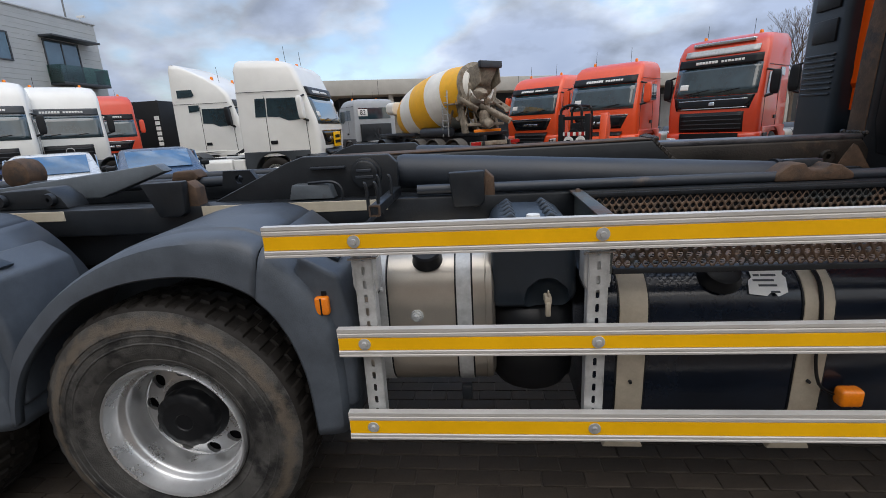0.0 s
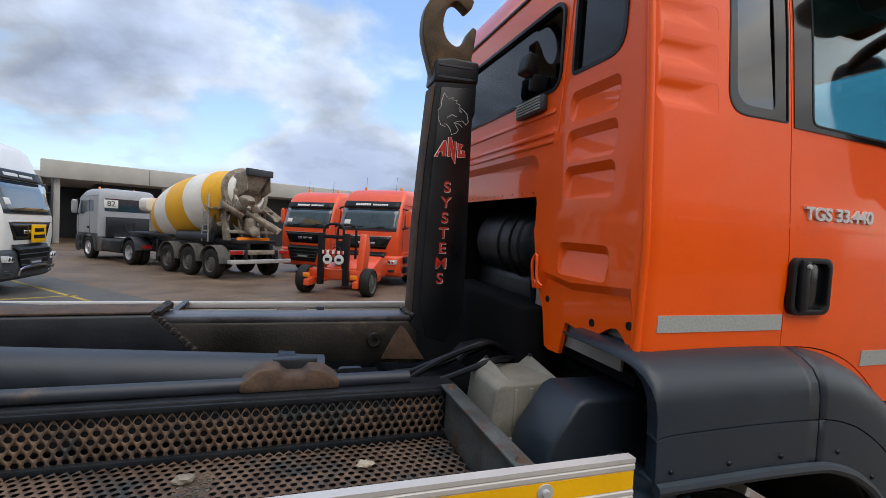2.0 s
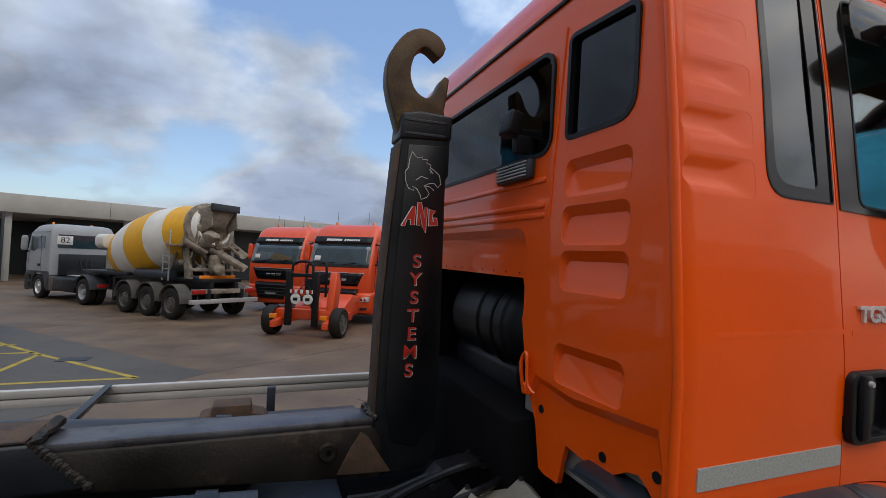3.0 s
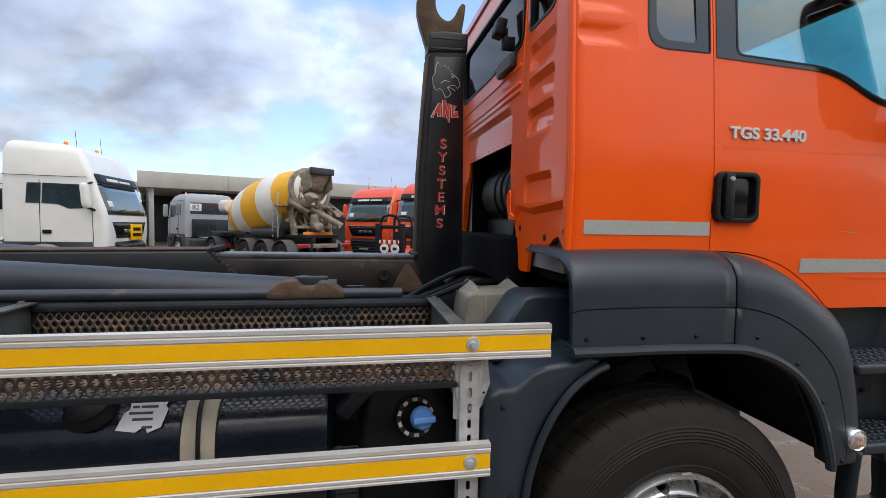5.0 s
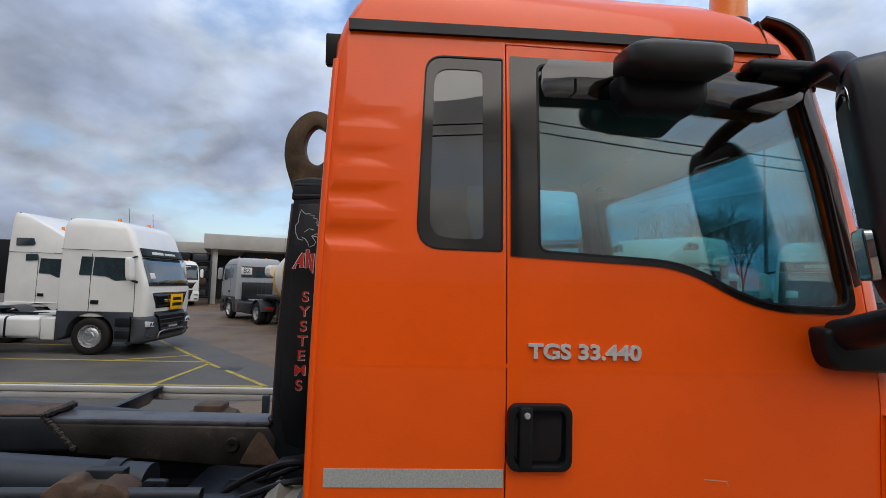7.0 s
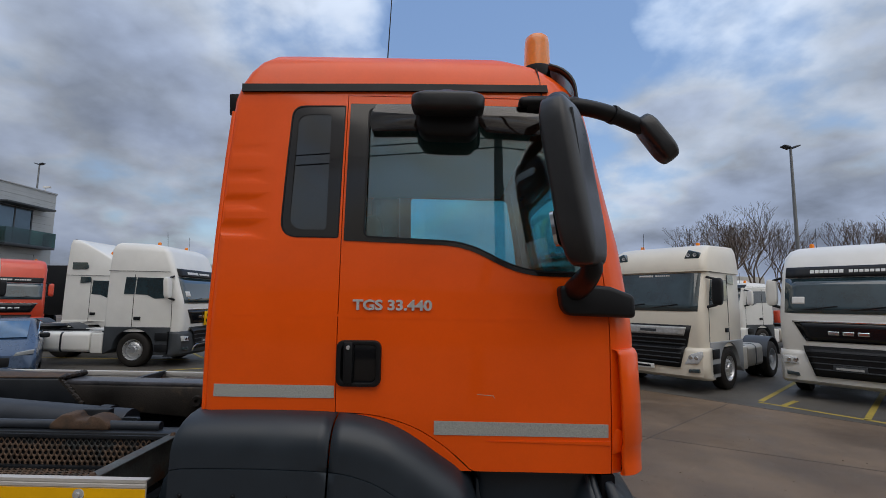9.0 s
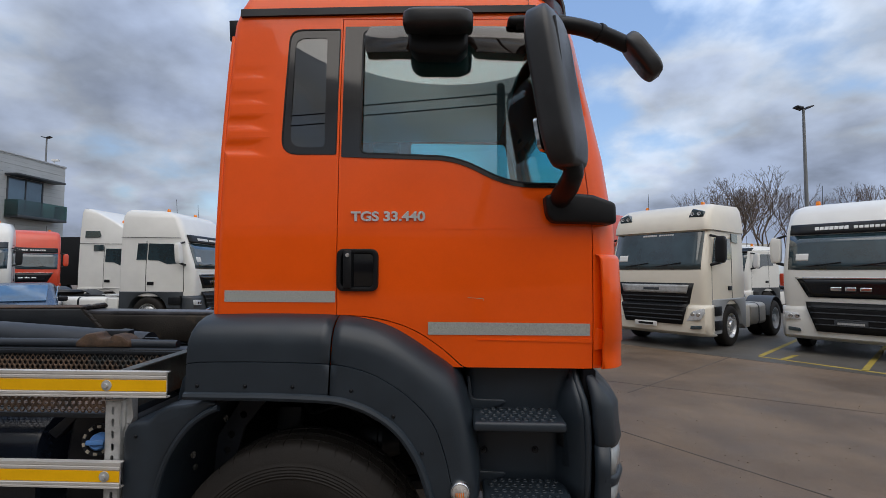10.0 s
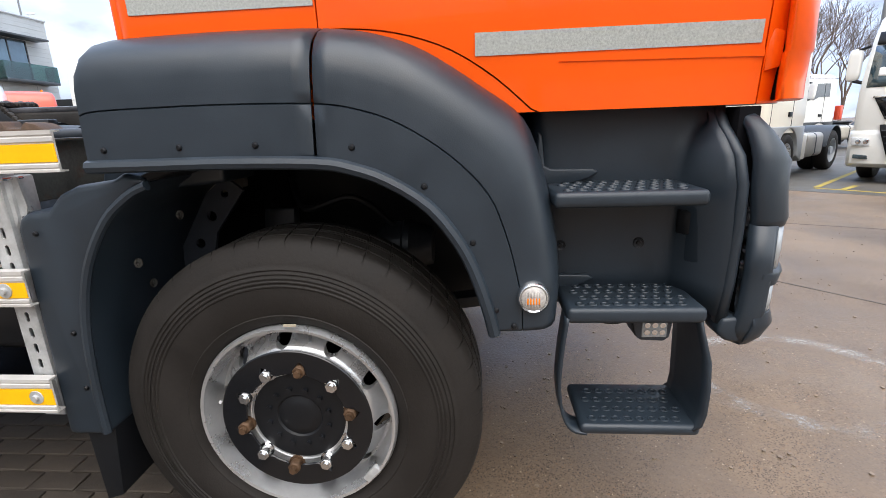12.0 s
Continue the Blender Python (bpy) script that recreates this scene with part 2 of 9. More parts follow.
# ---- materials ----
def mat(name, col, rough=0.5, metal=0.0, vary=0.12, scale=6.0, fine_scale=90.0, bump=0.05, coat=0.0, stain=None, stain_amt=0.0, stain_scale=2.5, rvary=0.1, sharp=0.12, spec=0.5):
    """Principled material with grain and stains at two scales, in metres of the object."""
    m = bpy.data.materials.new(name)
    m.use_nodes = True
    nt = m.node_tree
    b = nt.nodes["Principled BSDF"]
    tc = nt.nodes.new("ShaderNodeTexCoord")

    def noise_tex(s, d, r=0.6):
        n = nt.nodes.new("ShaderNodeTexNoise")
        n.inputs["Scale"].default_value, n.inputs["Detail"].default_value, n.inputs["Roughness"].default_value = s, d, r
        nt.links.new(tc.outputs["Object"], n.inputs["Vector"])
        return n.outputs["Fac"]

    def ramp(fac, p0, c0, p1, c1):
        r = nt.nodes.new("ShaderNodeValToRGB")
        e = r.color_ramp.elements
        e[0].position, e[0].color, e[1].position, e[1].color = p0, (*c0, 1), p1, (*c1, 1)
        nt.links.new(fac, r.inputs[0])
        return r.outputs[0]

    n1, n2 = noise_tex(scale, 5), noise_tex(fine_scale, 3)
    lo, hi = [max(0, c * (1 - vary)) for c in col], [min(1, c * (1 + vary)) for c in col]
    colour = ramp(n1, 0.3, lo, 0.7, hi)
    mix2 = nt.nodes.new("ShaderNodeMix")
    mix2.data_type, mix2.blend_type = "RGBA", "MULTIPLY"
    mix2.inputs[0].default_value = min(1, vary * 2)
    nt.links.new(colour, mix2.inputs[6])
    nt.links.new(ramp(n2, 0.3, (0.75,) * 3, 0.7, (1,) * 3), mix2.inputs[7])
    colour = mix2.outputs[2]
    if stain:
        s = ramp(noise_tex(stain_scale, 8, 0.7), 0.62 - stain_amt, (0,) * 3, 0.62 - stain_amt + sharp, (1,) * 3)
        mx = nt.nodes.new("ShaderNodeMix")
        mx.data_type = "RGBA"
        nt.links.new(s, mx.inputs[0])
        nt.links.new(colour, mx.inputs[6])
        mx.inputs[7].default_value = (*stain, 1)
        colour = mx.outputs[2]
    nt.links.new(colour, b.inputs["Base Color"])
    rr = ramp(n1, 0.25, (max(0.02, rough - rvary),) * 3, 0.75, (min(1, rough + rvary),) * 3)
    nt.links.new(rr, b.inputs["Roughness"])
    b.inputs["Metallic"].default_value = metal
    b.inputs["Specular IOR Level"].default_value = spec
    b.inputs["Coat Weight"].default_value = coat
    b.inputs["Coat Roughness"].default_value = 0.04
    if bump:
        bp = nt.nodes.new("ShaderNodeBump")
        bp.inputs["Strength"].default_value, bp.inputs["Distance"].default_value = bump, 0.01
        nt.links.new(n2, bp.inputs["Height"])
        nt.links.new(bp.outputs[0], b.inputs["Normal"])
    return m


def glass(name, tint, gloss_rough=0.0, base=0.10, edge=0.82):
    m = bpy.data.materials.new(name)
    m.use_nodes = True
    nt = m.node_tree
    nt.nodes.clear()
    tr, gl, mx, lw, pw, ma, out = (nt.nodes.new("ShaderNode" + k) for k in ("BsdfTransparent", "BsdfGlossy", "MixShader", "LayerWeight", "Math", "Math", "OutputMaterial"))
    tr.inputs[0].default_value = (*tint, 1)
    gl.inputs["Roughness"].default_value = gloss_rough
    lw.inputs["Blend"].default_value = 0.5
    pw.operation, ma.operation = "POWER", "MULTIPLY_ADD"
    pw.inputs[1].default_value = 3.5
    ma.inputs[1].default_value, ma.inputs[2].default_value = edge, base
    nt.links.new(lw.outputs["Facing"], pw.inputs[0])
    nt.links.new(pw.outputs[0], ma.inputs[0])
    nt.links.new(ma.outputs[0], mx.inputs[0])
    nt.links.new(tr.outputs[0], mx.inputs[1])
    nt.links.new(gl.outputs[0], mx.inputs[2])
    nt.links.new(mx.outputs[0], out.inputs[0])
    return m


ORANGE = mat("orange_paint", (0.95, 0.106, 0.002), 0.36, vary=0.05, scale=3, bump=0.004, coat=0.5, rvary=0.05, spec=0.2)
ORANGE.node_tree.nodes["Principled BSDF"].inputs["Coat IOR"].default_value = 1.52
PLASTIC = mat("grey_plastic", (0.0185, 0.0275, 0.038), 0.40, vary=0.16, scale=5, fine_scale=320, bump=0.05, rvary=0.12, stain=(0.045, 0.050, 0.055), stain_amt=-0.07, stain_scale=16, sharp=0.06)
PLASTIC_W = mat("weathered_plastic", (0.074, 0.089, 0.110), 0.46, vary=0.25, scale=7, fine_scale=200, bump=0.10, stain=(0.175, 0.185, 0.195), stain_amt=-0.02, stain_scale=5, sharp=0.28)
BLACK = mat("black_plastic", (0.008, 0.009, 0.011), 0.42, vary=0.15, fine_scale=250, bump=0.05, spec=0.3)
# black tank enamel with its bluish reflection put into the base colour
TANKBLACK = mat("blue_sheen_black_enamel", (0.009, 0.013, 0.022), 0.20, vary=0.25, scale=6, bump=0.02, rvary=0.08, stain=(0.05, 0.055, 0.06), stain_amt=-0.06, stain_scale=14)
ARMBLACK = mat("satin_black_paint", (0.010, 0.012, 0.015), 0.34, vary=0.3, scale=5, bump=0.03, stain=(0.030, 0.033, 0.037), stain_amt=0.02, stain_scale=3, sharp=0.3, rvary=0.12)
GLOSSBLACK = mat("black_enamel", (0.005, 0.006, 0.008), 0.16, vary=0.1, bump=0.0, rvary=0.03)
STEEL = mat("black_painted_steel", (0.015, 0.018, 0.022), 0.38, vary=0.25, scale=8, bump=0.08, stain=(0.060, 0.042, 0.032), stain_amt=-0.02, stain_scale=4, rvary=0.12, spec=0.4)
STEEL_G = mat("dark_grey_steel", (0.028, 0.035, 0.046), 0.45, vary=0.25, scale=6, bump=0.06, stain=(0.12, 0.085, 0.06), stain_amt=0.0, stain_scale=5)
GREASY = mat("greasy_steel", (0.030, 0.026, 0.022), 0.5, metal=0.3, vary=0.45, scale=5, bump=0.2, stain=(0.085, 0.062, 0.042), stain_amt=0.05, stain_scale=6, rvary=0.2)
RUST = mat("rusty_steel", (0.095, 0.058, 0.036), 0.8, vary=0.4, scale=14, bump=0.25, stain=(0.045, 0.035, 0.03), stain_amt=0.10, stain_scale=9)
RUST_M = mat("rusty_perforated_steel", (0.15, 0.098, 0.066), 0.6, metal=0.2, vary=0.5, scale=9, bump=0.2, stain=(0.040, 0.047, 0.047), stain_amt=0.12, stain_scale=6)
# lighter steel for up-facing plates: the sky's sheen is in the colour
PLATE_L = mat("sky_lit_grey_plate", (0.115, 0.135, 0.155), 0.42, vary=0.2, scale=6, bump=0.05, stain=(0.07, 0.055, 0.045), stain_amt=-0.03, stain_scale=7)
BSKT = mat("weathered_teal_steel", (0.075, 0.085, 0.082), 0.5, vary=0.5, scale=9, bump=0.15, stain=(0.085, 0.045, 0.026), stain_amt=0.11, stain_scale=6)
HOOKM = mat("worn_hook_steel", (0.085, 0.055, 0.028), 0.5, metal=0.4, vary=0.4, scale=10, bump=0.15, stain=(0.18, 0.11, 0.04), stain_amt=0.02, stain_scale=8)
RUBBER = mat("tyre_rubber", (0.017, 0.0146, 0.0128), 0.68, vary=0.3, scale=7, bump=0.12, stain=(0.020, 0.017, 0.0145), stain_amt=0.0, stain_scale=4, sharp=0.3, spec=0.3)
RUBBER_D = mat("dusty_tyre_rubber", (0.066, 0.064, 0.060), 0.68, vary=0.5, scale=11, fine_scale=160, bump=0.45, stain=(0.011, 0.011, 0.0115), stain_amt=0.13, stain_scale=5.0, sharp=0.10)
ALU = mat("silver_rim_paint", (0.60, 0.61, 0.62), 0.30, metal=0.75, vary=0.10, scale=6, bump=0.03, stain=(0.30, 0.27, 0.24), stain_amt=-0.05, stain_scale=5)
RAILALU = mat("anodised_rail", (0.60, 0.58, 0.55), 0.55, metal=0.30, vary=0.08, scale=4, bump=0.03, stain=(0.40, 0.37, 0.33), stain_amt=-0.06)
TANKALU = mat("brushed_tank", (0.50, 0.46, 0.40), 0.38, metal=0.8, vary=0.16, scale=3, fine_scale=300, bump=0.04, stain=(0.30, 0.25, 0.19), stain_amt=0.02, stain_scale=3, sharp=0.4)
GALV = mat("galvanised_steel", (0.50, 0.51, 0.51), 0.52, metal=0.3, vary=0.2, scale=20, bump=0.05, stain=(0.32, 0.30, 0.27), stain_amt=-0.02)
CHROME = mat("bright_metal", (0.72, 0.73, 0.74), 0.18, metal=1.0, vary=0.08, bump=0.0)
NUTRUST = mat("rusty_nut", (0.115, 0.066, 0.036), 0.6, metal=0.4, vary=0.4, scale=30, bump=0.2)
YELLOW = mat("yellow_reflective_tape", (0.95, 0.50, 0.004), 0.42, spec=0.25, vary=0.07, scale=5, bump=0.02, rvary=0.05)
GREYTAPE = mat("grey_reflective_tape", (0.42, 0.44, 0.42), 0.35, vary=0.22, scale=170, fine_scale=260, bump=0.12)
CREAM = mat("cream_strap", (0.46, 0.40, 0.31), 0.55, vary=0.15, scale=12, bump=0.06, stain=(0.22, 0.16, 0.10), stain_amt=-0.02)
BEIGE = mat("beige_cover", (0.24, 0.23, 0.19), 0.6, vary=0.2, scale=8, bump=0.06, stain=(0.13, 0.12, 0.10), stain_amt=0.03)
STRIPE = mat("cream_stripe", (0.52, 0.47, 0.37), 0.5, vary=0.12, scale=8, bump=0.05, stain=(0.10, 0.06, 0.04), stain_amt=-0.05, stain_scale=10)
AMBER = mat("amber_lens", (0.95, 0.25, 0.010), 0.2, vary=0.08, scale=60, bump=0.1, coat=0.5)
REDLENS = mat("red_lens", (0.42, 0.02, 0.018), 0.2, vary=0.08, scale=60, bump=0.1, coat=0.5)
REDLETTER = mat("red_lettering", (0.58, 0.035, 0.022), 0.45, vary=0.08, bump=0.0)
WORN = mat("worn_bare_steel", (0.11, 0.11, 0.12), 0.35, metal=0.5, vary=0.4, scale=5, bump=0.1, stain=(0.03, 0.03, 0.032), stain_amt=0.05, stain_scale=7)
WHITELINE = mat("white_lettering", (0.70, 0.70, 0.68), 0.45, vary=0.06, bump=0.0)
LENS = mat("clear_lens", (0.30, 0.32, 0.33), 0.12, vary=0.12, scale=50, bump=0.15, coat=0.6)
PAPER = mat("white_label", (0.72, 0.72, 0.70), 0.6, vary=0.08, bump=0.0)
BLUECAP = mat("blue_cap", (0.10, 0.26, 0.60), 0.4, vary=0.1, bump=0.04)
# seat cloth, and the near-black painted into gaps and recesses as shade
CLOTH_SHADE = mat("dark_cloth_and_shade", (0.006, 0.006, 0.0075), 0.9, spec=0.08, vary=0.2, fine_scale=200, bump=0.15)
LINING = mat("cab_lining", (0.26, 0.25, 0.23), 0.8, vary=0.1, fine_scale=200, bump=0.08)
WHITE = mat("white_paint", (0.79, 0.785, 0.75), 0.35, vary=0.04, scale=2, bump=0.01, coat=0.4, rvary=0.05)
IVORY = mat("ivory_paint", (0.80, 0.745, 0.63), 0.35, vary=0.04, scale=2, bump=0.01, coat=0.4, rvary=0.05)
RED = mat("red_paint", (0.66, 0.062, 0.020), 0.34, vary=0.05, scale=3, bump=0.01, coat=0.5, rvary=0.05)
REDORANGE = mat("red_orange_paint", (0.80, 0.092, 0.022), 0.36, vary=0.06, scale=3, bump=0.01, coat=0.4, rvary=0.05)
GREYPAINT = mat("grey_paint", (0.36, 0.38, 0.40), 0.4, vary=0.08, scale=3, bump=0.02, coat=0.2)
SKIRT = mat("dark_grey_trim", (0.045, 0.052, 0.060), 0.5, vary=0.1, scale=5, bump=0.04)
BLUECAR = mat("blue_car_paint", (0.04, 0.075, 0.14), 0.3, metal=0.2, vary=0.05, bump=0.0, coat=0.4)
SILVERCAR = mat("white_car_paint", (0.62, 0.64, 0.65), 0.28, metal=0.1, vary=0.05, bump=0.0, coat=0.8)
SCREEN = mat("dark_windscreen", (0.026, 0.052, 0.064), 0.05, vary=0.4, scale=1.5, bump=0.0, rvary=0.02, coat=1.0)
SCREEN.node_tree.nodes["Principled BSDF"].inputs["IOR"].default_value = 1.62
DRUMW = mat("drum_white", (0.80, 0.78, 0.72), 0.5, vary=0.08, scale=3, bump=0.04, stain=(0.38, 0.31, 0.22), stain_amt=-0.02, stain_scale=3)
DRUMY = mat("drum_yellow", (0.85, 0.44, 0.02), 0.5, vary=0.08, scale=3, bump=0.04, stain=(0.42, 0.25, 0.08), stain_amt=-0.02, stain_scale=3)
CEMENT = mat("cement_crust", (0.30, 0.26, 0.205), 0.9, vary=0.45, scale=5, bump=0.4, stain=(0.15, 0.085, 0.045), stain_amt=0.06, stain_scale=3.5)
CLADDING = mat("grey_cladding", (0.44, 0.46, 0.465), 0.6, vary=0.06, scale=1.5, bump=0.03)
CONCRETEW = mat("pale_concrete", (0.47, 0.46, 0.43), 0.8, vary=0.12, scale=0.7, fine_scale=20, bump=0.1, stain=(0.33, 0.32, 0.29), stain_amt=0.02, stain_scale=0.4, sharp=0.4)
BARK = mat("bark", (0.15, 0.115, 0.09), 0.9, vary=0.3, scale=3, bump=0.2)
POLE = mat("pole_metal", (0.22, 0.23, 0.24), 0.5, metal=0.5, vary=0.1, bump=0.02)
YLINE = mat("yellow_road_paint", (0.40, 0.30, 0.05), 0.75, vary=0.3, scale=4, bump=0.1, stain=(0.20, 0.19, 0.15), stain_amt=0.04, stain_scale=8, sharp=0.2)
CONCRETE = mat("yard_concrete", (0.176, 0.126, 0.086), 0.60, vary=0.30, scale=0.8, fine_scale=60, bump=0.4, stain=(0.098, 0.073, 0.051), stain_amt=0.05, stain_scale=0.9, sharp=0.30, rvary=0.22)
ASPHALT = mat("wet_grey_apron", (0.100, 0.092, 0.080), 0.55, spec=0.25, vary=0.25, scale=0.7, fine_scale=90, bump=0.25, stain=(0.075, 0.073, 0.07), stain_amt=0.05, stain_scale=1.1, sharp=0.3, rvary=0.2)
JOINT = mat("joint_filler", (0.10, 0.085, 0.072), 0.9, vary=0.3, bump=0.2)
CAB_GLASS = glass("cab_glass", (0.58, 0.86, 0.90), base=0.15)
QUARTER_GLASS = glass("dark_cab_glass", (0.14, 0.21, 0.22), base=0.15)
SHELL = mat("mirror_shell_plastic", (0.026, 0.028, 0.031), 0.36, vary=0.15, scale=8, fine_scale=300, bump=0.05)
FRIT = mat("black_window_print", (0.012, 0.010, 0.009), 0.09, vary=0.1, bump=0.0, rvary=0.03)
FRIT.node_tree.nodes["Principled BSDF"].inputs["IOR"].default_value = 1.6
DARK_GLASS = glass("tinted_glass", (0.13, 0.19, 0.22), base=0.06, edge=0.45)
CAR_GLASS = mat("blue_car_glass", (0.045, 0.13, 0.25), 0.05, vary=0.3, scale=1.5, bump=0.0, rvary=0.02, coat=1.0)
CAR_GLASS.node_tree.nodes["Principled BSDF"].inputs["IOR"].default_value = 1.7
BLDG_GLASS = mat("building_glass", (0.10, 0.17, 0.22), 0.06, vary=0.3, scale=0.5, bump=0.0, rvary=0.02, metal=0.3, coat=1.0)
SMOKED = glass("smoked_plastic", (0.15, 0.115, 0.10), base=0.10)
HEADLAMP = mat("headlamp_glass", (0.62, 0.64, 0.66), 0.12, vary=0.2, scale=20, bump=0.15, coat=0.6)
GREEN_GLASS = glass("balcony_glass", (0.30, 0.52, 0.47))
DUSTY = mat("dusty_dark_steel", (0.105, 0.097, 0.088), 0.8, vary=0.35, scale=3, bump=0.2, stain=(0.15, 0.13, 0.105), stain_amt=0.02, stain_scale=3)
BADGE = mat("silver_badge", (0.72, 0.73, 0.73), 0.3, metal=0.35, vary=0.04, bump=0.0)
MARKER = mat("side_marker_lens", (0.52, 0.49, 0.46), 0.12, vary=0.3, scale=45, bump=0.2, coat=0.6)
PAVER = mat("dark_block_paving", (0.060, 0.047, 0.036), 0.8, vary=0.35, scale=4, fine_scale=120, bump=0.3, stain=(0.030, 0.026, 0.023), stain_amt=0.08, stain_scale=1.4, sharp=0.3)
MIRROR = mat("mirror_glass", (0.75, 0.76, 0.77), 0.03, metal=1.0, vary=0.0, bump=0.0, rvary=0.01)

# exposed aggregate in the concrete: fine sand and scattered stones, over damp and dry patches
nt_ = CONCRETE.node_tree
bs_ = nt_.nodes["Principled BSDF"]
src_ = bs_.inputs["Base Color"].links[0].from_socket
tc_ = nt_.nodes.new("ShaderNodeTexCoord")
for size_, r0_, r1_, share_, stops_ in ((150, 0.36, 0.52, 0.95, ((0.0, (0.045, 0.031, 0.020)), (0.36, (0.130, 0.088, 0.055)), (0.70, (0.235, 0.170, 0.112)), (0.92, (0.46, 0.37, 0.265)))),
                                        (58, 0.16, 0.27, 0.90, ((0.0, (0.030, 0.022, 0.016)), (0.30, (0.100, 0.064, 0.038)), (0.60, (0.230, 0.130, 0.066)), (0.84, (0.56, 0.46, 0.34))))):
    vo_ = nt_.nodes.new("ShaderNodeTexVoronoi")
    vo_.inputs["Scale"].default_value = size_
    nt_.links.new(tc_.outputs["Object"], vo_.inputs["Vector"])
    rp_ = nt_.nodes.new("ShaderNodeValToRGB")
    rp_.color_ramp.elements[0].position, rp_.color_ramp.elements[0].color = r0_, (share_, share_, share_, 1)
    rp_.color_ramp.elements[1].position, rp_.color_ramp.elements[1].color = r1_, (0, 0, 0, 1)
    nt_.links.new(vo_.outputs["Distance"], rp_.inputs[0])
    # the stones lie thicker in some patches than in others
    pn_ = nt_.nodes.new("ShaderNodeTexNoise")
    pn_.inputs["Scale"].default_value, pn_.inputs["Detail"].default_value = 3.1, 5
    nt_.links.new(tc_.outputs["Object"], pn_.inputs["Vector"])
    pr_ = nt_.nodes.new("ShaderNodeMapRange")
    pr_.inputs["From Min"].default_value, pr_.inputs["From Max"].default_value = 0.36, 0.62
    pr_.inputs["To Min"].default_value = 0.25
    nt_.links.new(pn_.outputs["Fac"], pr_.inputs["Value"])
    mu_ = nt_.nodes.new("ShaderNodeMath")
    mu_.operation = "MULTIPLY"
    nt_.links.new(rp_.outputs[0], mu_.inputs[0])
    nt_.links.new(pr_.outputs[0], mu_.inputs[1])
    gr_ = nt_.nodes.new("ShaderNodeValToRGB")
    gr_.color_ramp.interpolation = "CONSTANT"
    gr_.color_ramp.elements[0].color = (*stops_[0][1], 1)
    gr_.color_ramp.elements[1].position, gr_.color_ramp.elements[1].color = stops_[-1][0], (*stops_[-1][1], 1)
    for p_, c_ in stops_[1:-1]:
        gr_.color_ramp.elements.new(p_).color = (*c_, 1)
    nt_.links.new(vo_.outputs["Color"], gr_.inputs[0])
    mx_ = nt_.nodes.new("ShaderNodeMix")
    mx_.data_type = "RGBA"
    nt_.links.new(mu_.outputs[0], mx_.inputs[0])
    nt_.links.new(src_, mx_.inputs[6])
    nt_.links.new(gr_.outputs[0], mx_.inputs[7])
    src_ = mx_.outputs[2]
pn_ = nt_.nodes.new("ShaderNodeTexNoise")
pn_.inputs["Scale"].default_value, pn_.inputs["Detail"].default_value, pn_.inputs["Roughness"].default_value = 0.55, 7, 0.62
nt_.links.new(tc_.outputs["Object"], pn_.inputs["Vector"])
rp_ = nt_.nodes.new("ShaderNodeValToRGB")
rp_.color_ramp.elements[0].position, rp_.color_ramp.elements[0].color = 0.36, (0.70, 0.64, 0.56, 1)
rp_.color_ramp.elements[1].position, rp_.color_ramp.elements[1].color = 0.62, (1.06, 1.02, 0.94, 1)
nt_.links.new(pn_.outputs["Fac"], rp_.inputs[0])
mx_ = nt_.nodes.new("ShaderNodeMix")
mx_.data_type, mx_.blend_type = "RGBA", "MULTIPLY"
mx_.inputs[0].default_value = 1.0
nt_.links.new(src_, mx_.inputs[6])
nt_.links.new(rp_.outputs[0], mx_.inputs[7])
nt_.links.new(mx_.outputs[2], bs_.inputs["Base Color"])
# pavers differ a little from one another
nt_ = PAVER.node_tree
bs_ = nt_.nodes["Principled BSDF"]
src_ = bs_.inputs["Base Color"].links[0].from_socket
oi_ = nt_.nodes.new("ShaderNodeObjectInfo")
hv_ = nt_.nodes.new("ShaderNodeHueSaturation")
mr_ = nt_.nodes.new("ShaderNodeMapRange")
mr_.inputs["To Min"].default_value, mr_.inputs["To Max"].default_value = 0.7, 1.25
nt_.links.new(oi_.outputs["Random"], mr_.inputs["Value"])
nt_.links.new(mr_.outputs[0], hv_.inputs["Value"])
nt_.links.new(src_, hv_.inputs["Color"])
nt_.links.new(hv_.outputs[0], bs_.inputs["Base Color"])

# dried mud caked on the shoulder of the drive tyres
nt_ = RUBBER_D.node_tree
bs_ = nt_.nodes["Principled BSDF"]
src_ = bs_.inputs["Base Color"].links[0].from_socket
tc_ = nt_.nodes.new("ShaderNodeTexCoord")
fl_ = nt_.nodes.new("ShaderNodeVectorMath")
fl_.operation = "MULTIPLY"
fl_.inputs[1].default_value = (1, 0, 1)
nt_.links.new(tc_.outputs["Object"], fl_.inputs[0])
ln_ = nt_.nodes.new("ShaderNodeVectorMath")
ln_.operation = "LENGTH"
nt_.links.new(fl_.outputs[0], ln_.inputs[0])
nz_ = nt_.nodes.new("ShaderNodeTexNoise")
nz_.inputs["Scale"].default_value, nz_.inputs["Detail"].default_value = 14, 6
nt_.links.new(tc_.outputs["Object"], nz_.inputs["Vector"])
ad_ = nt_.nodes.new("ShaderNodeMath")
ad_.operation, ad_.inputs[1].default_value = "MULTIPLY_ADD", 0.12
nt_.links.new(nz_.outputs["Fac"], ad_.inputs[0])
nt_.links.new(ln_.outputs["Value"], ad_.inputs[2])
rp_ = nt_.nodes.new("ShaderNodeValToRGB")
el_ = rp_.color_ramp.elements
el_[0].position, el_[0].color = 0.515, (0, 0, 0, 1)
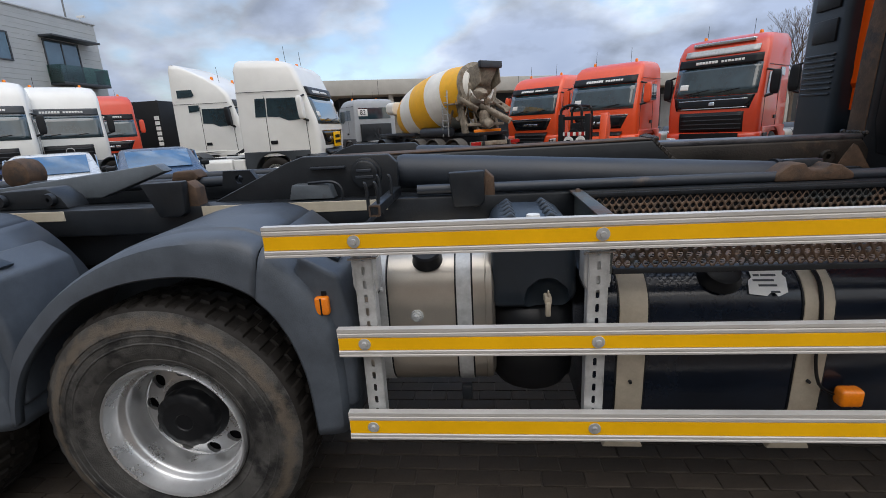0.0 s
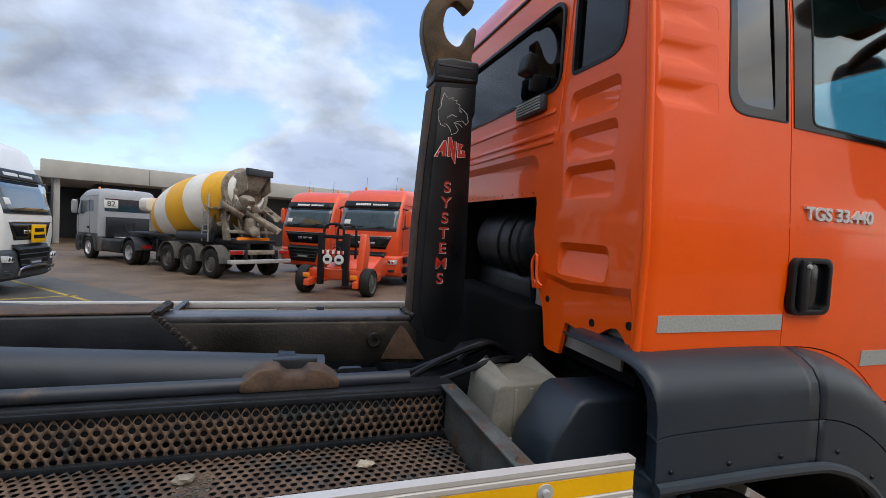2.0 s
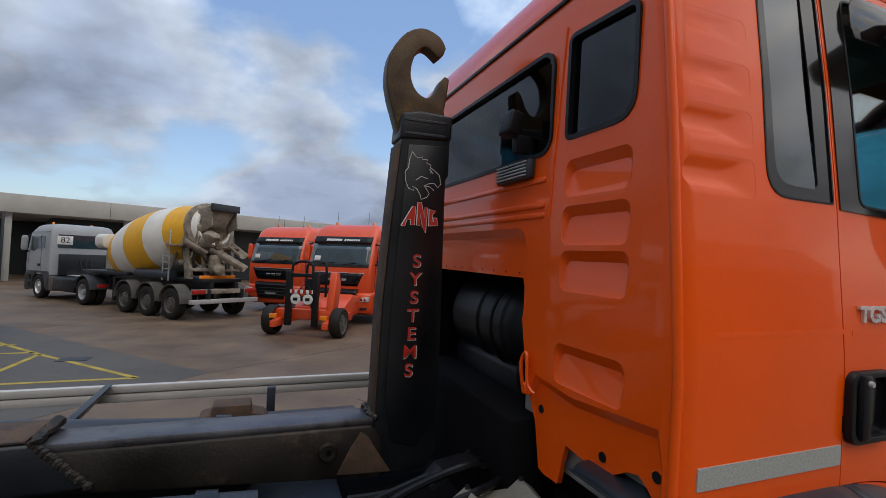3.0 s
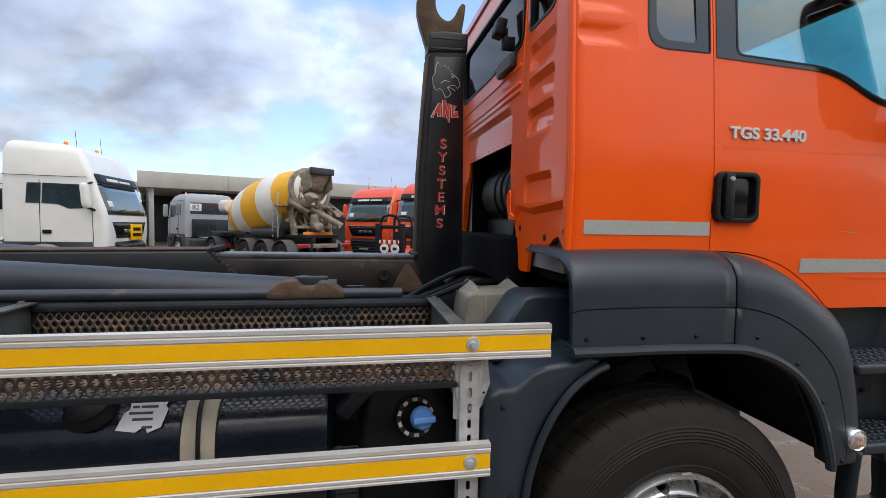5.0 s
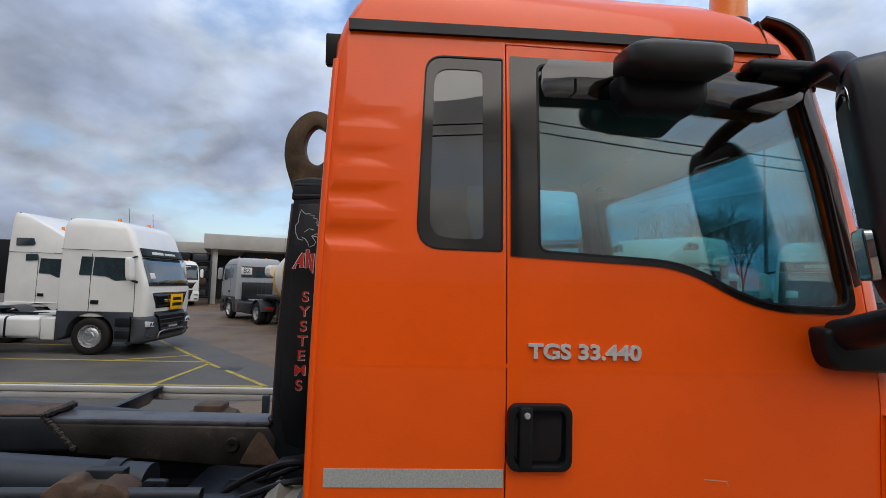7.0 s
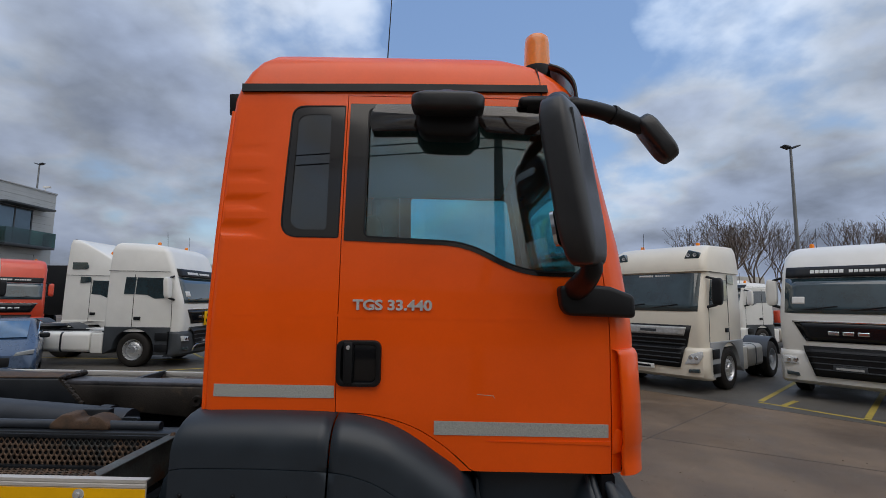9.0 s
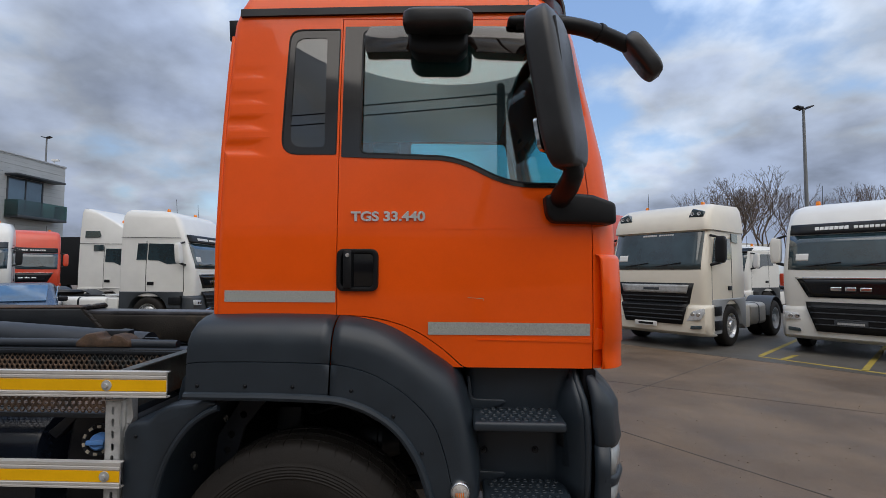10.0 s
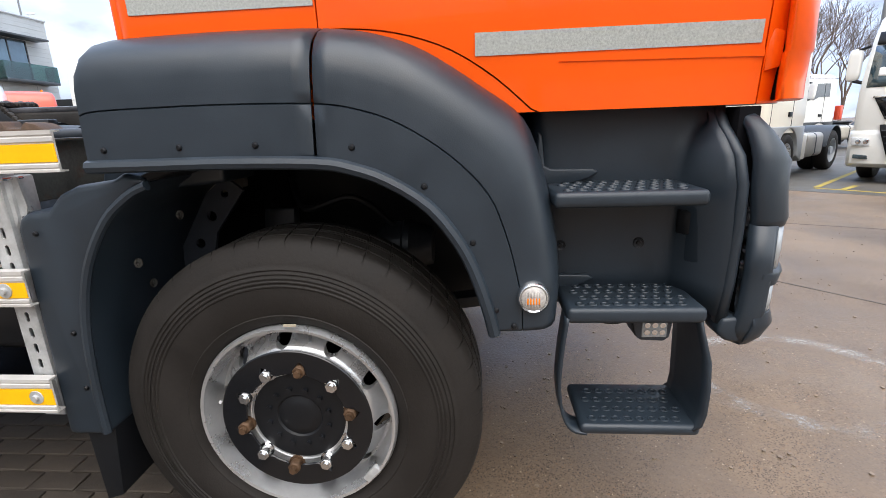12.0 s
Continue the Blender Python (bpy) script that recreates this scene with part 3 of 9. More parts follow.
el_[1].position, el_[1].color = 0.545, (0.8, 0.8, 0.8, 1)
el_.new(0.560).color = (0.6, 0.6, 0.6, 1)
el_.new(0.580).color = (0, 0, 0, 1)
nz_.inputs["Roughness"].default_value = 0.7
nt_.links.new(ad_.outputs[0], rp_.inputs[0])
mx_ = nt_.nodes.new("ShaderNodeMix")
mx_.data_type = "RGBA"
nt_.links.new(rp_.outputs[0], mx_.inputs[0])
nt_.links.new(src_, mx_.inputs[6])
mx_.inputs[7].default_value = (0.135, 0.108, 0.080, 1)
nt_.links.new(mx_.outputs[2], bs_.inputs["Base Color"])

# ---- ground ----
bm = bmesh.new()
box(bm, -900, 900, -900, 1500, -0.3, 0.0)
ground = tagged(part("ground", bm, CONCRETE), "worn brownish concrete yard, damp and stained", "ground", kind="structure")
bm = bmesh.new()
prism(bm, [(-2.06, 7.41), (-9.14, 15.9), (-13.6, 21.2), (-60, 23), (-60, -1.2), (-9.5, -1.2), (-4.4, 4.6)], "z", -0.1, 0.004)
apron = tagged(part("pavement", bm, ASPHALT), "dark grey damp parking apron with yellow bay lines", "pavement", kind="structure")
bm = bmesh.new()
prism(bm, [(6.31, 6.97), (4.2, 9.2), (3.2, 30), (60, 30), (60, -20), (16, -3.0)], "z", -0.1, 0.004)
apron2 = tagged(part("pavement", bm, ASPHALT), "dark grey parking strip under the parked trucks", "pavement", kind="structure")


def stripe(name, pts, w, material, parent, z=0.004, h=0.004):
    b = bmesh.new()
    for (xa, ya), (xb, yb) in zip(pts, pts[1:]):
        d = Vector((xb - xa, yb - ya)).normalized()
        n = Vector((-d.y, d.x)) * w / 2
        prism(b, [(xa + n.x, ya + n.y), (xb + n.x, yb + n.y), (xb - n.x, yb - n.y), (xa - n.x, ya - n.y)], "z", z, z + h)
    return part(name, b, material, parent)


for pts in ([(-14, 7.22), (-3.1, 7.25)], [(-14, 9.8), (-5.4, 9.85)], [(-14, 12.3), (-7.66, 12.3)], [(-3.1, 7.25), (-5.25, 9.64), (-7.7, 12.6), (-10.7, 16.2)], [(-5.25, 9.64), (-5.31, 7.3)],
            [(-6.1, 10.9), (-7.7, 9.9)], [(-14, 2.6), (-6.3, 2.6)], [(-4.6, 4.9), (-14, 4.9)]):
    stripe("bay_line", pts, 0.1, YLINE, apron)
for pts in ([(7.0, 7.1), (8.6, 4.9), (10.9, 2.2)], [(7.1, 7.2), (10.6, 10.7)], [(8.0, 5.7), (12.6, 10.3)], [(7.3, 6.8), (7.9, 7.3)]):
    stripe("bay_line", pts, 0.1, YLINE, apron2)
for pts in ([(0.2, 5.2), (2.53, 2.13), (3.78, 0.49), (8.0, -4.6)], [(0.6, 6.0), (3.35, 4.51), (5.92, 3.08), (11, 0.3)], [(3.13, 3.91), (6.31, 6.97)], [(1.18, 9.62), (-2.05, 7.4)], [(-2.06, 7.41), (-9.14, 15.9)],
            [(1.0, 8.9), (6, 12)]):
    stripe("joint", pts, 0.016, JOINT, ground, 0.0, 0.0035)
# faint chalk ring with a scribble inside: a thin film of chalk, worn through by the grain of the concrete
bm = bmesh.new()
bmesh.ops.create_circle(bm, cap_ends=True, segments=48, radius=0.66)
CHALK = mat("chalk_mark", (0.42, 0.39, 0.35), 0.9, vary=0.2, scale=14, bump=0.1)
nt_ = CHALK.node_tree


def cnode(kind, op=None, **inputs):
    n = nt_.nodes.new("ShaderNode" + kind)
    if op:
        n.operation = op
    for k, v in inputs.items():
        n.inputs[k.replace("_", " ")].default_value = v
    return n


def clink(a, b, slot=0):
    nt_.links.new(a.outputs[0], b.inputs[slot])
    return b


def cnoise(scale, detail, lo, hi):
    n = cnode("TexNoise", Scale=scale, Detail=detail, Roughness=0.7)
    nt_.links.new(ct_.outputs["Object"], n.inputs["Vector"])
    return clink(n, cnode("MapRange", From_Min=lo, From_Max=hi))


ct_ = cnode("TexCoord")
ln_ = cnode("VectorMath", "LENGTH")
nt_.links.new(ct_.outputs["Object"], ln_.inputs[0])
wob_ = cnode("TexNoise", Scale=3.0, Detail=2.0)
nt_.links.new(ct_.outputs["Object"], wob_.inputs["Vector"])
rad_ = clink(wob_, cnode("Math", "MULTIPLY_ADD"))
rad_.inputs[1].default_value = 0.12
nt_.links.new(ln_.outputs["Value"], rad_.inputs[2])
band_ = cnode("ValToRGB")
el_ = band_.color_ramp.elements
el_[0].position, el_[0].color = 0.0, (0.0, 0.0, 0.0, 1)
el_[1].position, el_[1].color = 0.68, (0.0, 0.0, 0.0, 1)
for p_, v_ in ((0.10, 0.16), (0.38, 0.14), (0.44, 0.0), (0.515, 0.0), (0.55, 0.75), (0.60, 0.95), (0.635, 0.3)):
    el_.new(p_).color = (v_, v_, v_, 1)
clink(rad_, band_)
fade_ = clink(band_, cnode("Math", "MULTIPLY"))
clink(cnoise(5.0, 3, 0.40, 0.60), fade_, 1)
alpha_ = clink(fade_, cnode("Math", "MULTIPLY"))
clink(cnoise(60.0, 4, 0.38, 0.60), alpha_, 1)
clink(alpha_, nt_.nodes["Principled BSDF"], "Alpha")
ck = part("chalk_ring", bm, CHALK, ground, "faint white chalk ring drawn on the concrete", at=(2.2, -0.06, 0.0015))
ck.scale = (1.0, 0.88, 1.0)
bm = bmesh.new()
rnd = random.Random(9)
for k in range(1600):
    x, y, s = 0.6 + 5.5 * rnd.random() ** 1.5, rnd.uniform(-2.4, 4.5), 0.0025 + 0.009 * rnd.random() ** 3
    prism(bm, [(x + s * rnd.uniform(0.5, 1.2) * math.cos(q), y + s * rnd.uniform(0.5, 1.2) * math.sin(q)) for q in (0, 1.3, 2.5, 3.6, 4.9)], "z", 0.0, s * 0.7)
tagged(part("gravel", bm, mat("pebbles", (0.26, 0.20, 0.145), 0.9, vary=0.4)), "small loose stones scattered over the concrete", "gravel", kind="stuff")
bm = bmesh.new()
prism(bm, rrect(-4.75, -4.25, 8.85, 9.2, 0.02), "z", 0.004, 0.012)
tagged(part("drain_cover", bm, STEEL), "dark iron drain cover set in the apron", "drain cover")

# ---- hook-lift truck: x forward from the front axle, right side at y = -1.25 ----
truck = thing("hooklift_truck", "orange hook-lift truck with dark fenders and aluminium side guards", "truck", CAMBER)


# -- wheels
def tyre_mesh(R, rin, w, lugs):
    b = bmesh.new()
    s = R - 0.055
    prof = [(rin, 0.045), (rin + 0.02, 0.02), (rin + 0.06, 0.006), (rin + 0.10, 0.0), (s - 0.05, 0.003), (s - 0.010, 0.010), (s + 0.006, 0.017), (s + 0.03, 0.028), (R - 0.008, 0.040), (R, 0.055)]
    # moulded rings of the sidewall
    rings = (rin + 0.040, rin + 0.112, s - 0.060, s - 0.035) if lugs else (rin + 0.040, s - 0.072, s - 0.060, s - 0.048, s - 0.036, s - 0.024)
    depth = lambda r: float(np.interp(r, [p[0] for p in prof[:8]], [p[1] for p in prof[:8]]))
    side = sorted(prof[:8] + [(q + d, depth(q + d) - h) for q in rings for d, h in ((-0.0045, 0.0), (-0.0015, 0.003), (0.0015, 0.003), (0.0045, 0.0))])
    prof = side + prof[8:]
    if not lugs:
        for g in (0.085, 0.145, w - 0.155, w - 0.095):
            prof += [(R, g), (R - 0.014, g + 0.001), (R - 0.014, g + 0.009), (R, g + 0.010)]
    if lugs:
        # block tread: shoulder blocks and centre blocks in turn round the tyre
        low, n = R - 0.010, 44
        rows = [(r, r, y, 0) for r, y in side]
        rows += [(R - 0.008, R - 0.014, 0.038, 1), (R - 0.001, low, 0.056, 1), (R + 0.003, low, 0.108, 1), (low, low, 0.112, 0), (low, low, 0.120, 0), (R + 0.003, low, 0.124, 2)]
        rows += [(p, q, w - y, k) for p, q, y, k in rows[::-1]]
        loops = []
        for p, q, y, k in rows:
            lp = []
            for i in range(n):
                for f, on in ((0.0, 2), (0.06, 1), (0.44, 1), (0.50, 2), (0.56, 2), (0.94, 2)) if k == 2 else ((0.0, 0), (0.08, 1), (0.50, 1), (0.58, 0), (0.70, 0), (0.92, 0)):
                    r = p if (k == 0 or on == k and not (k == 2 and f == 0.0)) else q
                    t = 2 * math.pi * (i + f) / n
                    lp.append((r * math.cos(t), y, r * math.sin(t)))
            loops.append(lp)
        grid(b, loops, closed=True)
        bmesh.ops.recalc_face_normals(b, faces=b.faces[:])
    else:
        prof += [(R, w - 0.055), (R - 0.008, w - 0.04), (s, w - 0.01), (rin + 0.10, w), (rin + 0.02, w - 0.02), (rin, w - 0.045)]
        # fine worn sipes across the ribs
        loops, n = [], 46
        for r, y in prof:
            cut_ = 0.005 if r == R else 0.003 if r == R - 0.008 else 0.0
            loops.append([((r - (cut_ if f in (0.12, 0.17) else 0)) * math.cos(2 * math.pi * (i + f + 2.2 * y) / n), y, (r - (cut_ if f in (0.12, 0.17) else 0)) * math.sin(2 * math.pi * (i + f + 2.2 * y) / n)) for i in range(n) for f in (0.0, 0.11, 0.12, 0.17, 0.18, 0.6)])
        grid(b, loops, closed=True)
        bmesh.ops.recalc_face_normals(b, faces=b.faces[:])
    return b


def big_wheel(parent, at, turn, deep, R=0.552, w=0.315, lugs=False, rubber=None, detail=True):
    tb = tyre_mesh(R, 0.297, w, lugs)
    sag = at[2] - 0.021 if turn == 0 else at[2] + 0.016
    for v in tb.verts:
        if v.co.z < -sag:
            v.co.y -= 0.12 * (-sag - v.co.z) if v.co.y < w / 2 else 0
            v.co.z = -sag
    t = part("tyre", tb, rubber or RUBBER)
    # the running surface is blacker than the muddy sidewall
    if lugs:
        t.data.materials.append(RUBBER)
        for f in t.data.polygons:
            if math.hypot(f.center.x, f.center.z) > R - 0.035:
                f.material_index = 1
    # the wheel part is its rim; the tyre, nuts and hub sit under it
    if deep:
        prof = [(0.302, 0.045), (0.305, 0.018), (0.299, 0.006), (0.290, 0.010), (0.287, 0.030), (0.283, 0.042), (0.279, 0.070), (0.272, 0.080), (0.258, 0.084), (0.251, 0.092), (0.248, 0.12), (0.244, 0.160), (0.240, 0.176), (0.236, 0.186), (0.230, 0.183), (0.226, 0.188), (0.20, 0.186), (0.165, 0.176), (0.155, 0.176), (0.10, 0.178), (0.10, 0.195), (0.17, 0.20), (0.26, 0.21), (0.30, 0.21)]
    else:
        prof = [(0.302, 0.045), (0.305, 0.018), (0.299, 0.006), (0.290, 0.008), (0.287, 0.030), (0.280, 0.062), (0.276, 0.085), (0.271, 0.094), (0.262, 0.092), (0.246, 0.066), (0.232, 0.042), (0.224, 0.034), (0.21, 0.030), (0.11, 0.030), (0.11, 0.045), (0.21, 0.048), (0.235, 0.070), (0.25, 0.105), (0.27, 0.12), (0.30, 0.12)]
    rb = lathe(bmesh.new(), prof + prof[:1], 80)
    bmesh.ops.remove_doubles(rb, verts=rb.verts[:], dist=1e-5)
    bmesh.ops.recalc_face_normals(rb, faces=rb.faces[:])
    if detail:
        cuts = bmesh.new()
        for k in range(10):
            a = 2 * math.pi * (k + (0.8 if deep else 0.72)) / 10
            rr, y = (0.199, 0.185) if deep else (0.247, 0.06)
            cyl(cuts, (rr * math.cos(a), y - 0.1, rr * math.sin(a)), (rr * math.cos(a), y + 0.1, rr * math.sin(a)), 0.031 if deep else 0.0235, 16)
        rb = carve(rb, ("DIFFERENCE", cuts))
    wl = part("wheel", rb, ALU, parent, "silver-painted steel wheel", at)
    wl.rotation_euler = (0, 0, radians(turn))
    t.parent = wl
    # black disc added behind the rim so that its holes read as shade
    part("brake_drum", lathe(bmesh.new(), [(0.0, 0.215), (0.25, 0.215), (0.25, 0.30), (0.0, 0.30)], 32), CLOTH_SHADE, wl, "black disc in the brake drum's place, darkening the rim's holes")
    if deep:
        b = bmesh.new()
        loops = []
        for r, y, wave in ((0.036, 0.092, 0), (0.040, 0.088, 0), (0.050, 0.090, 0), (0.088, 0.089, 0.02), (0.100, 0.091, 0.04), (0.108, 0.096, 0.05), (0.120, 0.099, 0.05), (0.126, 0.106, 0.05), (0.129, 0.120, 0.045), (0.129, 0.150, 0.03), (0.142, 0.162, 0), (0.150, 0.182, 0)):
            loops.append([(r * (1 + wave * (abs(math.cos(6 * a)) - 0.5)) * math.cos(a), y, r * (1 + wave * (abs(math.cos(6 * a)) - 0.5)) * math.sin(a)) for a in np.linspace(0, 2 * math.pi, 96, endpoint=False)])
        b.faces.new(grid(b, loops, closed=True)[0])
        bmesh.ops.recalc_face_normals(b, faces=b.faces[:])
        part("hub", b, BLACK, wl, "black scalloped planetary hub")
    else:
        b = lathe(bmesh.new(), [(0.0, 0.024), (0.035, 0.025), (0.055, 0.029), (0.062, 0.034), (0.067, 0.035), (0.072, 0.030), (0.114, 0.028), (0.136, 0.028), (0.147, 0.031), (0.150, 0.044)], 48)
        for k in range(12):
            a = 2 * math.pi * (k + 0.4) / 12
            cyl(b, (0.095 * math.cos(a), 0.018, 0.095 * math.sin(a)), (0.095 * math.cos(a), 0.035, 0.095 * math.sin(a)), 0.0085, 6)
        part("hub", b, BLACK, wl, "black hub cap with a ring of small bolts")
        part("hub_collar", lathe(bmesh.new(), [(0.1495, 0.040), (0.1505, 0.028), (0.1525, 0.027), (0.1535, 0.034)], 48), ALU, wl)
        part("sticker", box(bmesh.new(), 0.0, 0.036, 0.0005, 0.004, 0.309, 0.316), CREAM, wl, "small pale sticker beside the rim")
        part("balance_weight", moved(rbox(-0.03, 0.03, -0.008, 0.008, -0.012, 0.012, 0.003), Matrix.Translation((0.215, 0.012, -0.186)) @ pose(0, 0, 0, 0, -49, 0)), GALV, wl, "clipped balance weight")
        # scalloped black ring behind the nuts
        lo, li, nn = [], [], 120
        for k in range(nn):
            a = 2 * math.pi * k / nn
            lo.append((0.231 * math.cos(a), 0.231 * math.sin(a)))
            rr = 0.1545 + 0.041 * max(0, math.cos(10 * a - math.pi / 2)) ** 2.2
            li.append((rr * math.cos(a), rr * math.sin(a)))
        part("ring_cover", bevel(ring(bmesh.new(), lo, li, "y", 0.006, 0.014), 0.003, 1), GLOSSBLACK, wl, "black scalloped ring under the wheel nuts")
    rusty = (0, 2, 5, 7)
    for k in range(0 if deep else 10):
        a = 2 * math.pi * (k + 0.25) / 10
        y, x, z = 0.031, 0.1675 * math.cos(a), 0.1675 * math.sin(a)
        b = bevel(cyl(bmesh.new(), (x, y, z), (x, y - 0.034, z), 0.0198, 6), 0.002, 1)
        cyl(b, (x, y, z), (x, y - 0.007, z), 0.025, 14)
        cyl(b, (x, y, z), (x, y - (0.046 if k in rusty else 0.040), z), 0.0105, 10)
        part("wheel_nut", b, NUTRUST if k in rusty else CHROME, wl, "rusty wheel nut" if k in rusty else "")
    if not deep:
        part("valve", tube(bmesh.new(), [(-0.262, 0.075, 0.02), (-0.254, 0.05, 0.032), (-0.246, 0.03, 0.045)], 0.005, 8), GALV, wl)
    return wl


big_wheel(truck, (-0.024, -1.215, 0.507), 0, False, 0.557)
big_wheel(truck, (0.0, 1.215, 0.505), 180, False, detail=False)
for wx in (-4.05, -5.45):
    big_wheel(truck, (wx - 0.014, -1.215, 0.527), 0, True, 0.556, 0.30, True, RUBBER_D, detail=wx > -5)
    tw = part("inner_tyre", tyre_mesh(0.532, 0.297, 0.30, False), RUBBER, truck, at=(wx, -0.86, 0.515))
    again(tw, (wx, 0.56, 0.515))
    big_wheel(truck, (wx, 1.215, 0.515), 180, True, 0.550, 0.30, False, RUBBER_D, detail=False)

# -- chassis
for s in (-1, 1):
    b = bmesh.new()
    for z0, z1, d in ((0.72, 0.735, 0.08), (0.735, 1.02, 0.012), (1.02, 1.035, 0.08)):
        box(b, -6.6, 1.0, s * 0.385 - (d if s > 0 else 0), s * 0.385 + (d if s < 0 else 0), z0, z1)
    part("chassis_rail", b, STEEL, truck)
    part("axle", cyl(bmesh.new(), (0.0, s * 0.45, 0.505), (0.0, s * 0.95, 0.505), 0.07, 16), STEEL, truck)
    for wx in (-4.02, -5.42):
        part("axle", cyl(bmesh.new(), (wx, s * 0.01, 0.515), (wx, s * 0.95, 0.515), 0.12, 16), STEEL, truck)
for x in (-6.2, -4.7, -3.4, -2.2, -1.0):
    part("cross_member", rbox(x - 0.06, x + 0.06, -0.38, 0.38, 0.76, 1.0), STEEL, truck)
part("gearbox", rbox(-1.3, 0.6, -0.35, 0.35, 0.55, 1.15, 0.08, 3), STEEL, truck)
part("engine", rbox(-0.3, 1.0, -0.42, 0.42, 0.55, 1.45, 0.06, 3), BLACK, truck)
part("spring", bevel(prism(bmesh.new(), [(-0.75, 0.66), (0.0, 0.56), (0.75, 0.66), (0.75, 0.7), (0.0, 0.62), (-0.75, 0.7)], "y", -0.62, -0.53), 0.006), STEEL, truck, "leaf spring")
b = prism(bmesh.new(), [(-0.60, 0.55), (-0.56, 0.95), (-0.44, 1.14), (-0.36, 1.20), (-0.30, 1.15), (-0.42, 1.0), (-0.48, 0.8), (-0.50, 0.55)], "y", -0.80, -0.785)
b = carve(b, *[("DIFFERENCE", cyl(bmesh.new(), (x, -0.9, z), (x, -0.7, z), r, 14)) for x, z, r in ((-0.55, 0.62, 0.016), (-0.54, 0.70, 0.016), (-0.535, 0.78, 0.016), (-0.51, 0.88, 0.018), (-0.49, 0.96, 0.018), (-0.43, 1.06, 0.018), (-0.37, 1.14, 0.014))])
part("arch_bracket", b, STEEL_G, truck, "dark perforated bracket inside the wheel arch")
for x, y, z in ((-0.60, -1.05, 0.66), (-0.61, -0.95, 0.86), (-0.545, -1.08, 0.97), (-0.45, -0.98, 1.10)):
    part("liner_bolt", lathe(bmesh.new(), [(0, -0.008), (0.006, -0.008), (0.007, -0.002), (0.015, 0.0), (0.015, 0.006)], 14, "x", (x + 0.02, y, z)), DUSTY, truck)
part("spring_hanger", bevel(prism(bmesh.new(), [(-0.36, 0.62), (-0.30, 1.06), (-0.18, 1.06), (-0.20, 0.62)], "y", -0.66, -0.60), 0.01), STEEL, truck)
part("brake_chamber", lathe(bmesh.new(), [(0, -0.10), (0.07, -0.10), (0.09, -0.07), (0.09, -0.01), (0.10, 0.0), (0.10, 0.02), (0.09, 0.03), (0.07, 0.10), (0, 0.10)], 24, "x", (0.26, -0.72, 0.92)), STEEL, truck, "black brake chamber")
part("brake_hose", tube(bmesh.new(), spline([(0.22, -0.74, 1.0), (0.10, -0.82, 1.12), (-0.08, -0.80, 1.08), (-0.16, -0.7, 1.18)], 5), 0.012, 8), BLACK, truck)
for y0, y1 in ((-1.20, -0.55), (0.55, 1.20)):
    part("wheel_housing", bevel(prism(bmesh.new(), spline([(-0.66, 0.5), (-0.64, 0.85), (-0.5, 1.15), (-0.2, 1.27), (0.15, 1.28), (0.4, 1.16), (0.52, 0.96), (0.55, 0.86)], 4) + [(0.58, 0.86), (0.55, 0.97), (0.42, 1.2), (0.15, 1.32), (-0.22, 1.31), (-0.54, 1.18), (-0.68, 0.86), (-0.69, 0.5)], "y", y0, y1), 0.004, 1), BLACK, truck, "dark inner wheel housing")

# -- front fender, swept along the wheel arch
FO = [(-0.47, 1.575), (-0.462, 1.592), (-0.435, 1.602), (-0.33, 1.607), (-0.1, 1.61), (0.14, 1.605), (0.28, 1.585), (0.40, 1.54), (0.54, 1.45), (0.655, 1.36), (0.71, 1.22), (0.745, 1.05), (0.757, 0.92), (0.75, 0.815)]
FI = [(-0.47, 1.285), (-0.44, 1.285), (-0.38, 1.285), (-0.28, 1.285), (-0.1, 1.285), (0.13, 1.278), (0.22, 1.262), (0.31, 1.228), (0.41, 1.16), (0.485, 1.06), (0.525, 0.97), (0.55, 0.89), (0.56, 0.85), (0.568, 0.815)]
AC = [(0.0, 0.0), (0.02, 0.35), (0.07, 0.62), (0.15, 0.82), (0.26, 0.94), (0.38, 0.985), (0.50, 1.0), (0.585, 1.008), (0.593, 0.975), (0.601, 1.010), (0.75, 1.02), (0.95, 1.03), (1.0, 1.03)]


def arch_sheet(outer, inner, y0, y1, across, n=4):
    o, i = spline(outer, n), spline(inner, n)
    rows = []
    for (ox, oz), (ix, iz) in zip(o, i):
        rows.append([(ox + (ix - ox) * t, y0 + (y1 - y0) * f, oz + (iz - oz) * t) for t, f in across])
    return rows


rows = arch_sheet(FO, FI, -1.06, -1.236, AC)
cut = 5 * 4
lip = lambda pts: [(x, -1.245, z) for x, z in pts]
for sl, lab in ((slice(0, cut + 1), "rear half of the dark grey plastic fender"), (slice(cut, None), "front half of the dark grey plastic fender")):
    b = bmesh.new()
    rr = [list(r) for r in rows[sl]]
    if sl.start == 0:
        rr[-1] = [(p[0] - 0.004, p[1], p[2]) for p in rr[-1]]
        rr.insert(0, [(p[0] + 0.012, p[1] + 0.05, p[2]) for p in rr[0]])
    else:
        rr[0] = [(p[0] + 0.004, p[1], p[2]) for p in rr[0]]
    for r in rr:
        r.insert(0, (r[0][0], r[0][1] + 0.25, r[0][2]))
        r.append((r[-1][0], r[-1][1] + 0.06, r[-1][2] + 0.004))
    grid(b, rr)
    bmesh.ops.recalc_face_normals(b, faces=b.faces[:])
    part("fender", b, PLASTIC, truck, lab, solid=0.008)
part("fender_lip", tube(bmesh.new(), lip([(x, z - 0.008) for x, z in spline(FI, 3)]), 0.017, 8), PLASTIC, truck)
